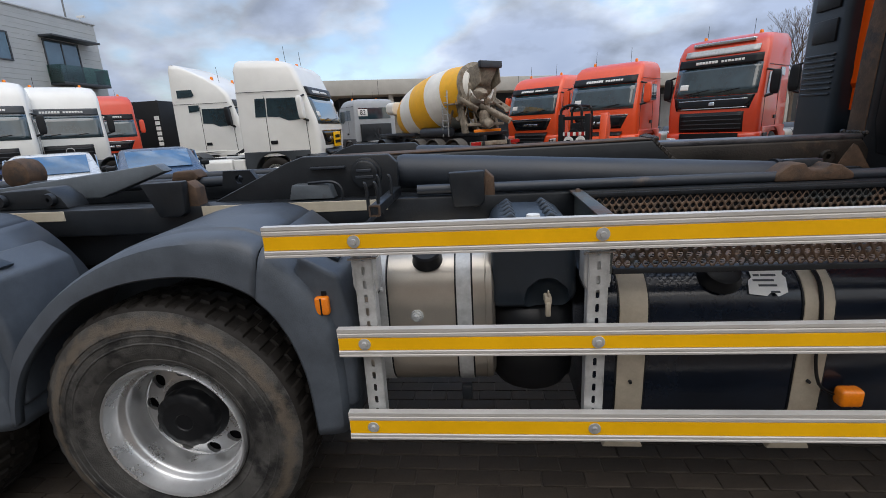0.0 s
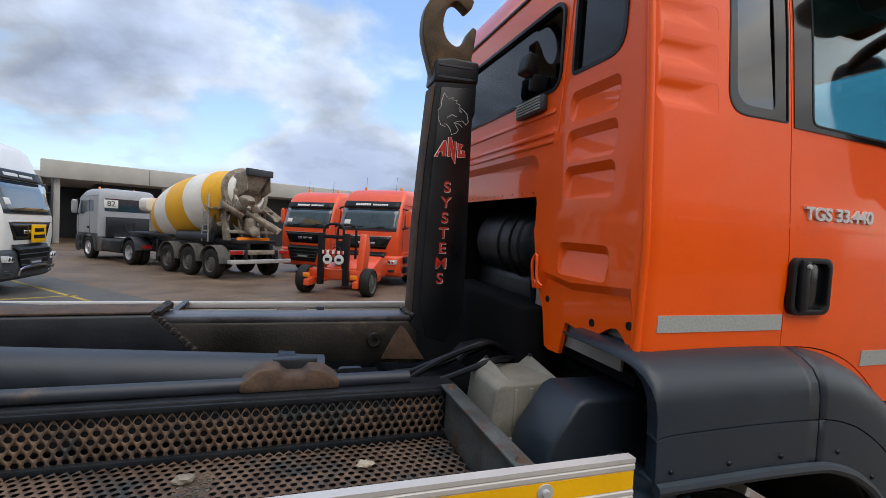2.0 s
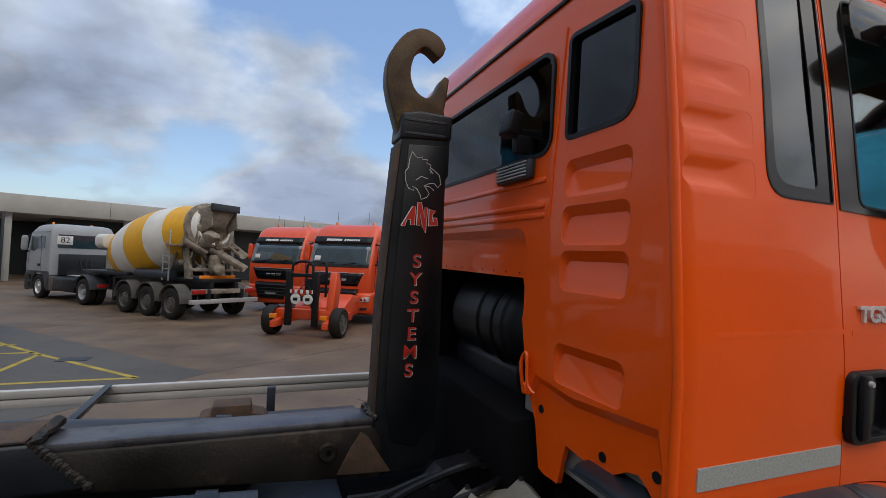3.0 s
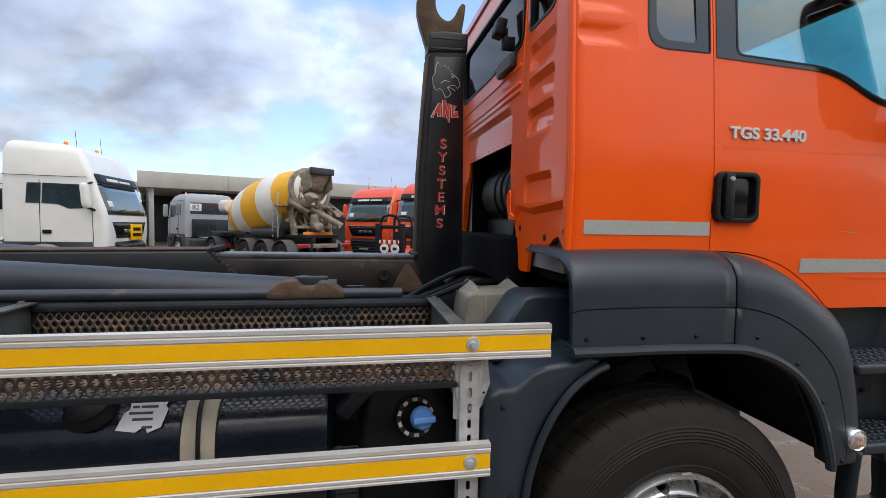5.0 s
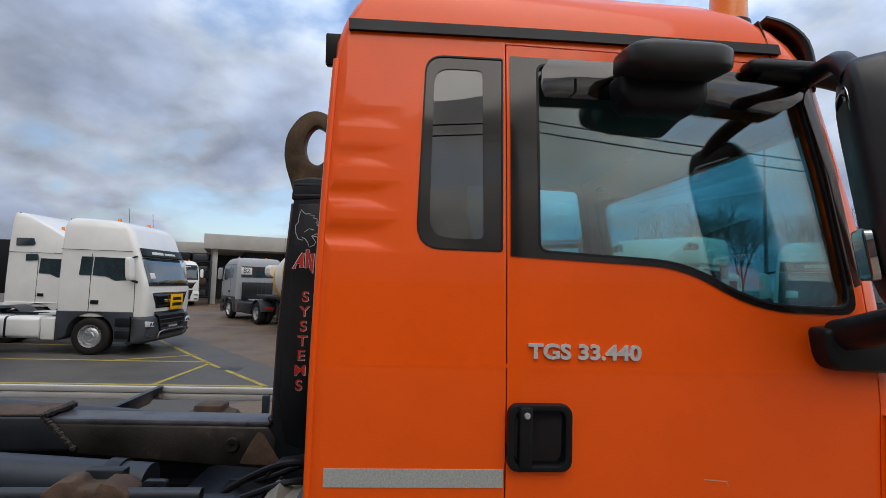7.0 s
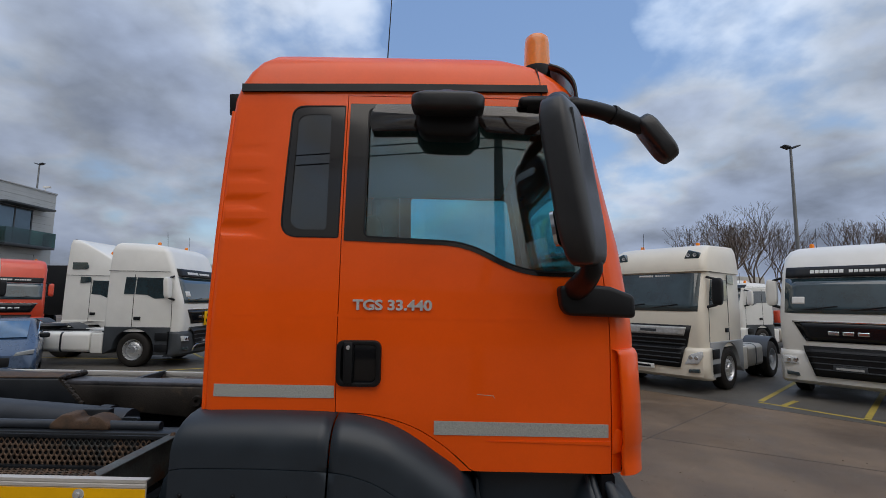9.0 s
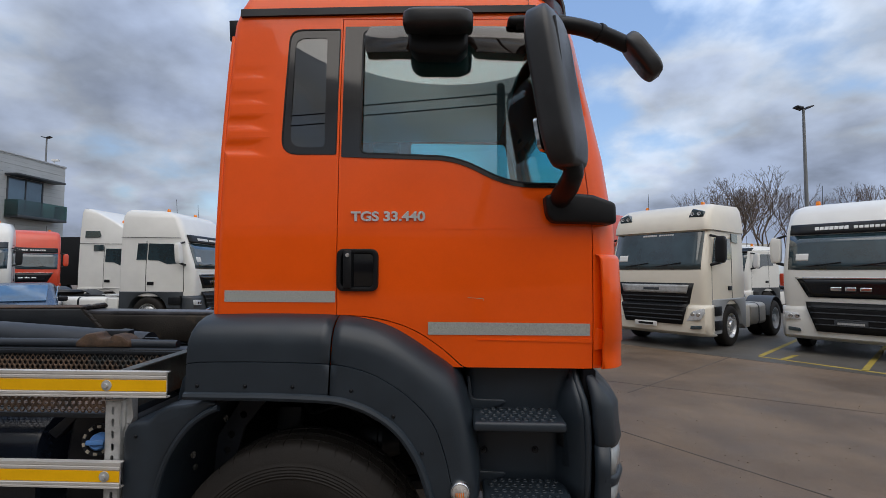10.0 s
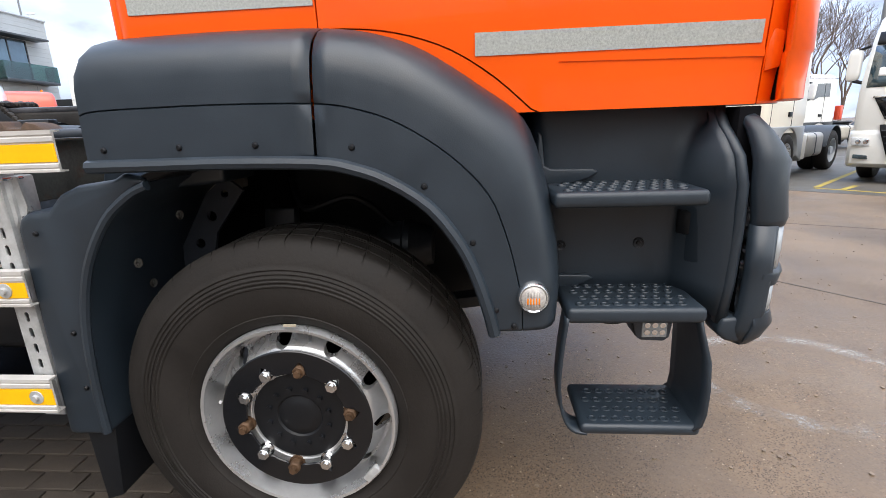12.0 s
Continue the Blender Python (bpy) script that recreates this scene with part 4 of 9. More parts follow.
for x, z in ((-0.42, 1.318), (-0.218, 1.319), (-0.02, 1.318), (0.223, 1.306), (0.397, 1.206), (0.515, 1.06), (0.572, 0.875), (-0.69, 1.1), (-0.655, 0.8), (-0.66, 0.62), (0.62, 0.83)):
    yy = -1.242 if x > -0.6 else -1.222
    part("fender_bolt", lathe(bmesh.new(), [(0, -0.006), (0.005, -0.005), (0.0085, 0.0), (0.0085, 0.006)], 12, at=(x, yy, z)), BLACK, truck)
# rear mudguard behind the front wheel
b = prism(bmesh.new(), [(-0.765, 0.45), (-0.748, 1.11), (-0.735, 1.145), (-0.70, 1.160), (-0.648, 1.158), (-0.60, 1.205), (-0.545, 1.228), (-0.44, 1.240), (-0.40, 1.262), (-0.34, 1.235), (-0.395, 1.20)] + spline([(-0.47, 1.14), (-0.55, 1.02), (-0.60, 0.86), (-0.622, 0.66), (-0.627, 0.45)], 4), "y", -1.22, -0.72)
bevel(b, 0.02, 3)
part("mudguard", b, PLASTIC, truck, "dark grey plastic mudguard behind the front wheel")
part("mudguard_lip", tube(bmesh.new(), [(x, -1.228, z) for x, z in spline([(-0.335, 1.225), (-0.39, 1.20), (-0.47, 1.135), (-0.55, 1.01), (-0.60, 0.85), (-0.62, 0.66), (-0.622, 0.47)], 4)], 0.013, 8), PLASTIC, truck)
part("mud_flap", bevel(prism(bmesh.new(), [(-0.73, 0.47), (-0.63, 0.47), (-0.66, 0.20), (-0.72, 0.18)], "y", -1.19, -0.75), 0.004), BLACK, truck, "black rubber mud flap")
b = join(lathe(bmesh.new(), [(0.0, -0.012), (0.02, -0.011), (0.032, -0.004), (0.034, 0.01)], 24, at=(0.668, -1.25, 0.912)))
ml = part("marker_lamp", b, MARKER, truck, "round clear side marker lamp")
part("bulb", rbox(0.650, 0.686, -1.264, -1.258, 0.898, 0.916, 0.003), AMBER, ml, "orange bulb cap")
for k in range(6):
    part("lens_rib", rbox(0.647 + 0.0072 * k, 0.650 + 0.0072 * k, -1.2655, -1.259, 0.892, 0.932, 0.001, 1), MARKER, ml)
part("marker_rim", lathe(bmesh.new(), [(0.033, -0.008), (0.037, -0.012), (0.042, -0.006), (0.043, 0.012)], 28, at=(0.668, -1.245, 0.912)), CHROME, truck)

# -- steps and bumper corner
b = bmesh.new()
rows = []
for z, back, knee, out, yo in ((0.815, 0.70, 1.085, 1.185, -1.150), (0.90, 0.695, 1.082, 1.188, -1.158), (1.05, 0.69, 1.080, 1.186, -1.160), (1.18, 0.69, 1.082, 1.182, -1.158), (1.25, 0.69, 1.090, 1.172, -1.145), (1.29, 0.685, 1.108, 1.166, -1.115), (1.325, 0.68, 1.130, 1.165, -1.075), (1.36, 0.675, 1.150, 1.168, -1.045), (1.42, 0.665, 1.160, 1.170, -1.035)):
    rows.append([(back, -0.62, z), (back, -0.94, z), (back + 0.015, -0.985, z), (back + 0.05, -1.0, z), ((back + knee) / 2, -1.002, z), (knee - 0.03, -1.0, z), (knee, -1.006, z), (knee + 0.02, -1.025, z), (out - 0.02, yo + 0.012, z), (out, yo, z), (out + 0.012, yo + 0.01, z), (out + 0.014, -0.62, z)])
grid(b, rows)
bmesh.ops.recalc_face_normals(b, faces=b.faces[:])
part("step_recess", b, PLASTIC, truck, "dark grey plastic step recess with a flared side", solid=0.006, smooth=60)
part("step_recess_floor", rbox(0.69, 1.19, -1.0, -0.62, 0.80, 0.822, 0.004), PLASTIC, truck)
b = bmesh.new()
rows = []
for z, x, y in ((0.795, 1.190, -1.150), (0.92, 1.196, -1.160), (1.08, 1.199, -1.163), (1.18, 1.197, -1.161), (1.25, 1.187, -1.148), (1.29, 1.178, -1.118), (1.325, 1.174, -1.078), (1.36, 1.174, -1.048), (1.385, 1.174, -1.04)):
    rows.append([(x + u, y + v, z) for u, v in ((-0.012, 0.03), (-0.013, 0.006), (-0.008, -0.004), (0.004, -0.006), (0.013, -0.002), (0.017, 0.008), (0.017, 0.05))])
grid(b, rows)
bmesh.ops.recalc_face_normals(b, faces=b.faces[:])
part("step_pillar", b, PLASTIC, truck, "rounded grey plastic strip beside the bumper", solid=0.004, smooth=60)
for z in (1.213, 0.893):
    b = prism(bmesh.new(), [(0.70, z + 0.11), (0.712, z + 0.10), (0.722, z + 0.012), (0.74, z + 0.004), (0.86, z + 0.002), (0.876, z - 0.010), (0.845, z - 0.028), (0.78, z - 0.045), (0.70, z - 0.055)], "y", -1.014, -0.99)
    part("recess_moulding", bevel(b, 0.009, 3, 30), PLASTIC, truck, smooth=70)


def step(x0, x1, z0, z1, y0, bumps, mtl):
    o = part("step", rbox(x0, x1, y0, -0.97, z0, z1, 0.014, 3), mtl, truck, "black plastic step with a studded tread")
    stud = None
    for i in range(bumps):
        for j in range(4):
            at = (x0 + 0.04 + (x1 - x0 - 0.08) * (i + (0.5 if j % 2 else 0)) / (bumps - 0.5), y0 + 0.035 + j * 0.048, z1)
            if stud:
                again(stud, at)
            else:
                stud = part("tread_stud", lathe(bmesh.new(), [(0.0150, -0.002), (0.0125, 0.0035), (0.0095, 0.0035), (0.0060, -0.003), (0.0, -0.003)], 12, "z"), mtl, o, at=at)


step(0.722, 1.106, 1.133, 1.175, -1.2, 9, PLASTIC)
step(0.765, 1.132, 0.815, 0.860, -1.2, 9, PLASTIC)
step(0.815, 1.150, 0.466, 0.500, -1.2, 8, PLASTIC)
b = bmesh.new()
rows = []
for y0, y1, z, dx in ((-1.20, -0.97, 0.482, -0.02), (-1.203, -0.97, 0.50, 0.0), (-1.205, -0.965, 0.54, 0.008), (-1.205, -0.955, 0.62, 0.010), (-1.195, -0.955, 0.70, 0.008), (-1.165, -0.965, 0.78, -0.005), (-1.15, -0.98, 0.84, -0.012)):
    rows.append([(1.150 + dx, y0 + (y1 - y0) * k / 6, z) for k in range(7)])
grid(b, rows)
bmesh.ops.recalc_face_normals(b, faces=b.faces[:])
part("step_hanger", b, PLASTIC, truck, "curved plastic plate carrying the lowest step", solid=0.010, smooth=60)
b = bmesh.new()
rows = []
for x, z in spline([(0.835, 0.472), (0.795, 0.482), (0.768, 0.53), (0.756, 0.62), (0.760, 0.72), (0.772, 0.83)], 4):
    rows.append([(x, y, z) for y in (-1.198, -1.16, -1.12)])
grid(b, rows)
bmesh.ops.recalc_face_normals(b, faces=b.faces[:])
part("step_strap", b, PLASTIC, truck, "thin curved strap of the lowest step", solid=0.008, smooth=60)
for x, z in ((0.775, 0.985), (1.005, 0.99)):
    part("recess_plug", lathe(bmesh.new(), [(0, -0.006), (0.006, -0.006), (0.008, 0.0), (0.016, -0.003), (0.019, 0.004)], 16, at=(x, -1.0, z)), BLACK, truck)
part("recess_latch", moved(rbox(-0.022, 0.022, -0.008, 0.008, -0.035, 0.035, 0.006), Matrix.Translation((1.112, -1.045, 1.06)) @ pose(0, 0, 0, 0, 0, -55)), BLACK, truck)
part("recess_panel", moved(rbox(-0.045, 0.045, -0.004, 0.006, -0.08, 0.08, 0.012), Matrix.Translation((1.142, -1.092, 1.03)) @ pose(0, 0, 0, 0, 0, -55)), PLASTIC, truck)
# near-black filler: the shade between step pillar and bumper, made solid
part("corner_gap", rbox(1.196, 1.25, -1.10, -0.90, 0.80, 1.37, 0.004), CLOTH_SHADE, truck)
gl = part("ground_lamp", bevel(prism(bmesh.new(), [(0.955, 0.812), (1.075, 0.812), (1.066, 0.745), (1.05, 0.732), (0.985, 0.735), (0.97, 0.75)], "y", -1.135, -1.05), 0.008, 2), STEEL_G, truck, "small work lamp under the step")
part("lamp_lens", rbox(0.985, 1.055, -1.141, -1.133, 0.748, 0.80, 0.006), LENS, gl, "clear lens with small round emitters")
for i in range(3):
    for j in range(2):
        part("emitter", lathe(bmesh.new(), [(0, -0.003), (0.008, -0.002), (0.009, 0.002)], 12, at=(0.999 + 0.021 * i, -1.141, 0.764 + 0.022 * j)), CHROME, gl)
part("cable", tube(bmesh.new(), spline([(0.83, -1.14, 0.818), (0.87, -1.15, 0.803), (0.92, -1.15, 0.802), (0.97, -1.12, 0.812)], 5), 0.006, 6), BLACK, truck)
# bumper
BUMP = [(1.216, -1.150), (1.224, -1.172), (1.245, -1.182), (1.275, -1.178), (1.302, -1.160), (1.335, -1.105), (1.362, -1.02), (1.392, -0.7), (1.405, 0.0)]


def bumper_band(name, levels, first, material, label, solid=0.012, end=None):
    """A wrap-round band of the bumper: (height, step back, push out) for each row."""
    half = BUMP[first:end]
    rows = []
    for z, back, out in levels:
        lp = [(x - 1.1 * back * min(1.0, max(0.12, (x - 1.24) / 0.10)) + out, y + 0.8 * back * min(1.0, -y / 1.1) - (out * 0.3 if y < -1 else 0), z) for x, y in half]
        rows.append([*lp, *([(x, -y, z) for x, y, z in lp[-2::-1]] if end is None else [])])
    b = bmesh.new()
    grid(b, [spline(r, 3) for r in rows])
    bmesh.ops.recalc_face_normals(b, faces=b.faces[:])
    return part(name, b, material, truck, label, solid=solid, smooth=60)


bumper_band("bumper", [(1.355, 0.11, 0), (1.343, 0.085, 0), (1.31, 0.045, 0), (1.27, 0.016, 0), (1.235, 0.0, 0), (1.16, 0.0, 0.003), (1.09, 0.0, 0.012), (1.072, 0.004, 0.012), (1.060, 0.03, 0.012)], 0, PLASTIC, "dark grey plastic bumper")
bumper_band("bumper_cheek", [(1.075, 0.0, 0.010), (0.95, 0.0, 0.012), (0.84, 0.0, 0.008), (0.79, 0.004, 0.0), (0.745, 0.02, 0)], 0, PLASTIC, "side cheek of the bumper", end=4)
bumper_band("bumper_ledge", [(0.962, 0.05, 0.012), (0.958, 0.006, 0.014), (0.945, 0.0, 0.016), (0.915, 0.004, 0.014), (0.905, 0.05, 0.012)], 2, PLASTIC, "")
bumper_band("bumper_ledge", [(0.842, 0.05, 0.010), (0.836, 0.006, 0.010), (0.80, 0.0, 0.012), (0.76, 0.010, 0.004), (0.735, 0.03, 0.0), (0.728, 0.08, 0.0)], 2, PLASTIC, "")
bumper_band("headlight", [(1.07, 0.009, 0.015), (1.01, 0.008, 0.017), (0.955, 0.009, 0.016)], 3, LENS, "clear headlight in the bumper corner", end=8)
bumper_band("fog_lamp", [(0.912, 0.011, 0.014), (0.87, 0.010, 0.015), (0.835, 0.011, 0.014)], 3, LENS, "clear fog light in the bumper corner", end=8)
part("bumper_foot", bevel(prism(bmesh.new(), [(1.176, 0.772), (1.186, 0.815), (1.225, 0.82), (1.26, 0.80), (1.262, 0.738), (1.20, 0.748)], "y", -1.166, -1.08), 0.012, 3), PLASTIC, truck)
part("bumper_plug", lathe(bmesh.new(), [(0, -0.003), (0.013, -0.003), (0.016, 0.001), (0.020, -0.002), (0.022, 0.004)], 18, at=(0, 0, 0)), BLACK, truck, at=(1.318, -1.133, 1.146)).rotation_euler = (0, 0, radians(58))
# -- cab shell: stacked rounded rectangles
CABZ = [(1.375, -0.434, 1.357, 1.093), (1.60, -0.434, 1.375, 1.108), (1.90, -0.432, 1.375, 1.112), (2.0, -0.432, 1.37, 1.106), (2.30, -0.430, 1.33, 1.085), (2.62, -0.425, 1.265, 1.055), (2.90, -0.418, 1.215, 1.02),
        (2.965, -0.416, 1.195, 1.012), (3.04, -0.392, 1.15, 0.999), (3.09, -0.365, 1.10, 0.988), (3.14, -0.325, 1.03, 0.970), (3.18, -0.275, 0.93, 0.938), (3.205, -0.21, 0.80, 0.890), (3.220, -0.10, 0.60, 0.76)]


def cab_loft(levels, rf, rr_, inset=0.0, n=6):
    b = bmesh.new()
    loops = []
    for i, (z, xr, xf, hw) in enumerate(levels):
        xr, xf, hw = xr + inset, xf - inset, hw - inset
        z = z + (inset if i == 0 else -inset if i == len(levels) - 1 else 0)
        pts = []
        for cx, cy, r, a0 in ((xf, hw, rf, 0), (xr, hw, rr_, 90), (xr, -hw, rr_, 180), (xf, -hw, rf, 270)):
            ccx, ccy = cx - math.copysign(r, cx - (xr + xf) / 2), cy - math.copysign(r, cy)
            pts += [(ccx + r * math.cos(radians(a0 + 90 * k / n)), ccy + r * math.sin(radians(a0 + 90 * k / n)), z) for k in range(n + 1)]
        loops.append([(x, y, zz + max(0.0, zz - 2.97) / 0.24 * 0.030 * (0.8 - (x + 0.35) / 1.45)) for x, y, zz in pts])
    vs = grid(b, loops, closed=True)
    b.faces.new(vs[0][::-1])
    b.faces.new(vs[-1])
    bmesh.ops.recalc_face_normals(b, faces=b.faces[:])
    return b


def rounded(pts, radii, n=5):
    """Rounds the corners of a loop, each by its own radius."""
    out = []
    for i, p in enumerate(pts):
        a, c = Vector(pts[i - 1]), Vector(pts[(i + 1) % len(pts)])
        p = Vector(p)
        r = radii[i] if isinstance(radii, (list, tuple)) else radii
        u, v = p + (a - p).normalized() * r, p + (c - p).normalized() * r
        for k in range(n + 1):
            t = k / n
            out.append(tuple((1 - t) ** 2 * u + 2 * t * (1 - t) * p + t * t * v))
    return out


QWIN = rounded([(-0.130, 2.922), (0.106, 2.922), (0.106, 2.318), (-0.143, 2.320)], [0.055, 0.008, 0.008, 0.075])
DWIN = rounded([(0.214, 2.912), (1.055, 2.895), (1.115, 2.55), (1.165, 2.176), (0.885, 2.178), (0.655, 2.300), (0.216, 2.320)], [0.03, 0.04, 0.02, 0.05, 0.12, 0.10, 0.03])
DOOR = [(0.119, 2.972), (1.085, 2.952), (1.14, 2.66), (1.205, 2.30), (1.235, 2.0), (1.238, 1.378), (1.235, 1.372), (0.70, 1.372)] + spline([(0.672, 1.385), (0.58, 1.465), (0.47, 1.535), (0.36, 1.575), (0.25, 1.595), (0.127, 1.60)], 3) + [(0.123, 2.31)]
outer_shell = join(cab_loft(CABZ, 0.16, 0.05))
hollow = lambda: cab_loft(CABZ, 0.14, 0.04, 0.035)


def side_cut(pts, lo, hi):
    return prism(bmesh.new(), pts, "y", lo, hi)


def grown(pts, d):
    c = np.mean(np.array(pts), 0)
    out = []
    n = len(pts)
    for i in range(n):
        p, a, q = (np.array(pts[(i + k) % n], float) for k in (0, -1, 1))
        e1, e2 = p - a, q - p
        n1, n2 = np.array((e1[1], -e1[0])) / np.linalg.norm(e1), np.array((e2[1], -e2[0])) / np.linalg.norm(e2)
        m = n1 + n2
        m = m / max(np.linalg.norm(m), 1e-6)
        k = d / max(0.4, float(m @ n1))
        if (p - c) @ m < 0 and area(pts) < 0:
            pass
        out.append(tuple(p + m * k * (1 if area(pts) > 0 else -1)))
    return out


def area(pts):
    return 0.5 * sum(p[0] * q[1] - q[0] * p[1] for p, q in zip(pts, pts[1:] + pts[:1]))


# rear wall openings: y, z
RWIN = rrect(-0.59, 0.59, 2.482, 2.815, 0.06)
CWIN = rounded([(-0.945, 2.80), (-0.668, 2.82), (-0.662, 2.505), (-0.945, 2.505)], [0.03, 0.03, 0.025, 0.075])
CUTOUT = [(-0.425, 2.074), (-0.445, 2.02), (-0.492, 1.80), (-0.545, 1.60), (-0.570, 1.478), (-0.600, 1.470), (-0.672, 1.474), (-0.690, 1.55), (-0.705, 1.60), (-0.78, 1.592), (-0.87, 1.584), (-0.95, 1.632), (-0.985, 1.640), (-1.015, 1.62), (-1.04, 1.59), (-1.08, 1.583), (-1.2, 1.583), (-1.2, 1.30), (1.2, 1.30), (1.2, 1.583), (0.70, 1.60), (0.545, 1.60), (0.425, 2.074)]


def frustum(loops):
    b = bmesh.new()
    vs = grid(b, loops, closed=True)
    b.faces.new(vs[0][::-1])
    b.faces.new(vs[-1])
    bmesh.ops.recalc_face_normals(b, faces=b.faces[:])
    return b


def pocket(s, y0, y1, z0, z1):
    """Pressed louvre pocket of the rear wall: deep under its top edge, running out below."""
    dip = lambda lp, f: [(back_x(z) + f(z), s * y, z) for y, z in lp]
    o, i = rrect(y0, y1, z0, z1, 0.03, 4), rrect(y0 + 0.012, y1 - 0.014, z0 + 0.010, z1 - 0.030, 0.024, 4)
    return frustum([dip(o, lambda z: -0.1), dip(o, lambda z: -0.004), dip(o, lambda z: 0.0012), dip(i, lambda z: 0.004 + 0.022 * ((z - z0) / (z1 - z0)) ** 1.5)])


def wall_recess(loop, inner, deep):
    """Pressed step of the rear wall between two loops of (y, z)."""
    dip = lambda lp, d: [(back_x(z) + d, y, z) for y, z in lp]
    return frustum([dip(loop, -0.1), dip(loop, -0.004), dip(loop, 0.001), dip(inner, deep)])


def back_x(z):
    return next(a[1] + (c[1] - a[1]) * (z - a[0]) / (c[0] - a[0]) for a, c in zip(CABZ, CABZ[1:]) if z <= c[0] or c is CABZ[-1])


def side_pocket(zc, half, deep):
    """Soft shallow groove of the cab's side behind the quarter window."""
    flat = lambda lp, d: [(x, -(side_half(z) - d), z) for x, z in lp]
    loops = [rrect(-0.50 + 0.004 * k, -0.185 - 0.030 * k, zc - half * (1 - 0.22 * k), zc + half * (1 - 0.22 * k), min(0.02, 0.8 * half * (1 - 0.22 * k)), 3) for k in range(5)]
    return frustum([flat(loops[0], -0.1), flat(loops[0], -0.003), flat(loops[0], 0.0003)] + [flat(loops[k], deep * math.sin(math.pi * k / 8) ** 2) for k in range(1, 5)])


def side_half(z):
    return next(a[3] + (c[3] - a[3]) * (z - a[0]) / (c[0] - a[0]) for a, c in zip(CABZ, CABZ[1:]) if z <= c[0])


shell = carve(outer_shell, ("DIFFERENCE", hollow()), ("DIFFERENCE", side_cut(grown(DOOR, 0.004), -1.4, -0.9)), ("DIFFERENCE", side_cut(grown(DOOR, 0.004), 0.9, 1.4)),
              ("DIFFERENCE", side_cut(QWIN, -1.4, 1.4)), ("DIFFERENCE", prism(bmesh.new(), RWIN, "x", -0.6, -0.2)), ("DIFFERENCE", prism(bmesh.new(), CWIN, "x", -0.6, -0.2)),
              ("DIFFERENCE", prism(bmesh.new(), [(-y, z) for y, z in CWIN], "x", -0.6, -0.2)), ("DIFFERENCE", prism(bmesh.new(), CUTOUT, "x", -0.6, -0.30)),
              ("DIFFERENCE", prism(bmesh.new(), rrect(-0.93, 0.93, 2.02, 2.78, 0.08), "x", 1.1, 1.6)),
              *[("DIFFERENCE", pocket(s, *q)) for s in (-1, 1) for q in ((0.67, 0.942, 2.328, 2.440), (0.664, 0.944, 2.186, 2.302), (0.664, 0.946, 2.050, 2.170), (0.655, 0.946, 1.775, 1.895))],
              ("DIFFERENCE", wall_recess(rrect(-0.47, 0.47, 1.9, 2.248, 0.07), rrect(-0.445, 0.445, 1.9, 2.215, 0.06), 0.020)),
              *[("DIFFERENCE", wall_recess([(s * y, z) for y, z in ((0.535, 1.40), (0.515, 1.70), (0.56, 1.772), (0.62, 1.766), (0.74, 1.752), (1.055, 1.774), (1.07, 1.70), (1.07, 1.40))], [(s * y, z) for y, z in ((0.555, 1.40), (0.535, 1.69), (0.57, 1.745), (0.625, 1.738), (0.74, 1.724), (1.035, 1.745), (1.05, 1.69), (1.05, 1.40))], 0.018)) for s in (-1, 1)],
              *[("DIFFERENCE", side_pocket(zc, hh, d)) for zc, hh, d in ((2.352, 0.048, 0.010), (2.470, 0.046, 0.009), (2.592, 0.040, 0.006), (2.712, 0.036, 0.003))])
cab = part("cab", shell, ORANGE, truck, "glossy orange cab body with pressed ribs", smooth=28)
# the cab's floor and inner edges are blackened in place of the void's shade
cab.data.materials.append(BLACK)
for f in cab.data.polygons:
    if (f.center.z < 1.43 and abs(f.center.y) < 1.06) or (abs(f.center.x + 0.3) < 0.01 and f.normal.x < -0.9) or (f.center.z < 1.6 and f.center.x > -0.3 and abs(f.center.y) < 1.08 and f.normal.y * f.center.y < -0.5):
        f.material_index = 1
for s, lab in ((-1, "glossy orange door"), (1, "glossy orange door")):
    slab = carve(cab_loft(CABZ, 0.16, 0.05), ("DIFFERENCE", hollow()), ("INTERSECT", side_cut(DOOR, -1.4 if s < 0 else 0.9, -0.9 if s < 0 else 1.4)), ("DIFFERENCE", side_cut(DWIN, -1.4, 1.4)))
    d = part("door", slab, ORANGE, truck, lab, smooth=28)
    if s < 0:
        door = d


def side_y(z, x=0.5):
    """Half width of the cab at a height."""
    for (za, _, _, wa), (zb, _, _, wb) in zip(CABZ, CABZ[1:]):
        if z <= zb:
            return wa + (wb - wa) * max(0, (z - za)) / (zb - za)
    return CABZ[-1][3]


def on_side(pts, depth, proud=0.003, s=-1, n=1):
    """A plate that lies on the cab's side, from a loop of (x, z)."""
    b = bmesh.new()
    a = [b.verts.new((x, s * (side_y(z) + proud), z)) for x, z in pts]
    c = [b.verts.new((x, s * (side_y(z) + proud - depth), z)) for x, z in pts]
    k = len(pts)
    b.faces.new(a)
    b.faces.new(c[::-1])
    for i in range(k):
        b.faces.new((a[i], c[i], c[(i + 1) % k], a[(i + 1) % k]))
    bmesh.ops.recalc_face_normals(b, faces=b.faces[:])
    return b


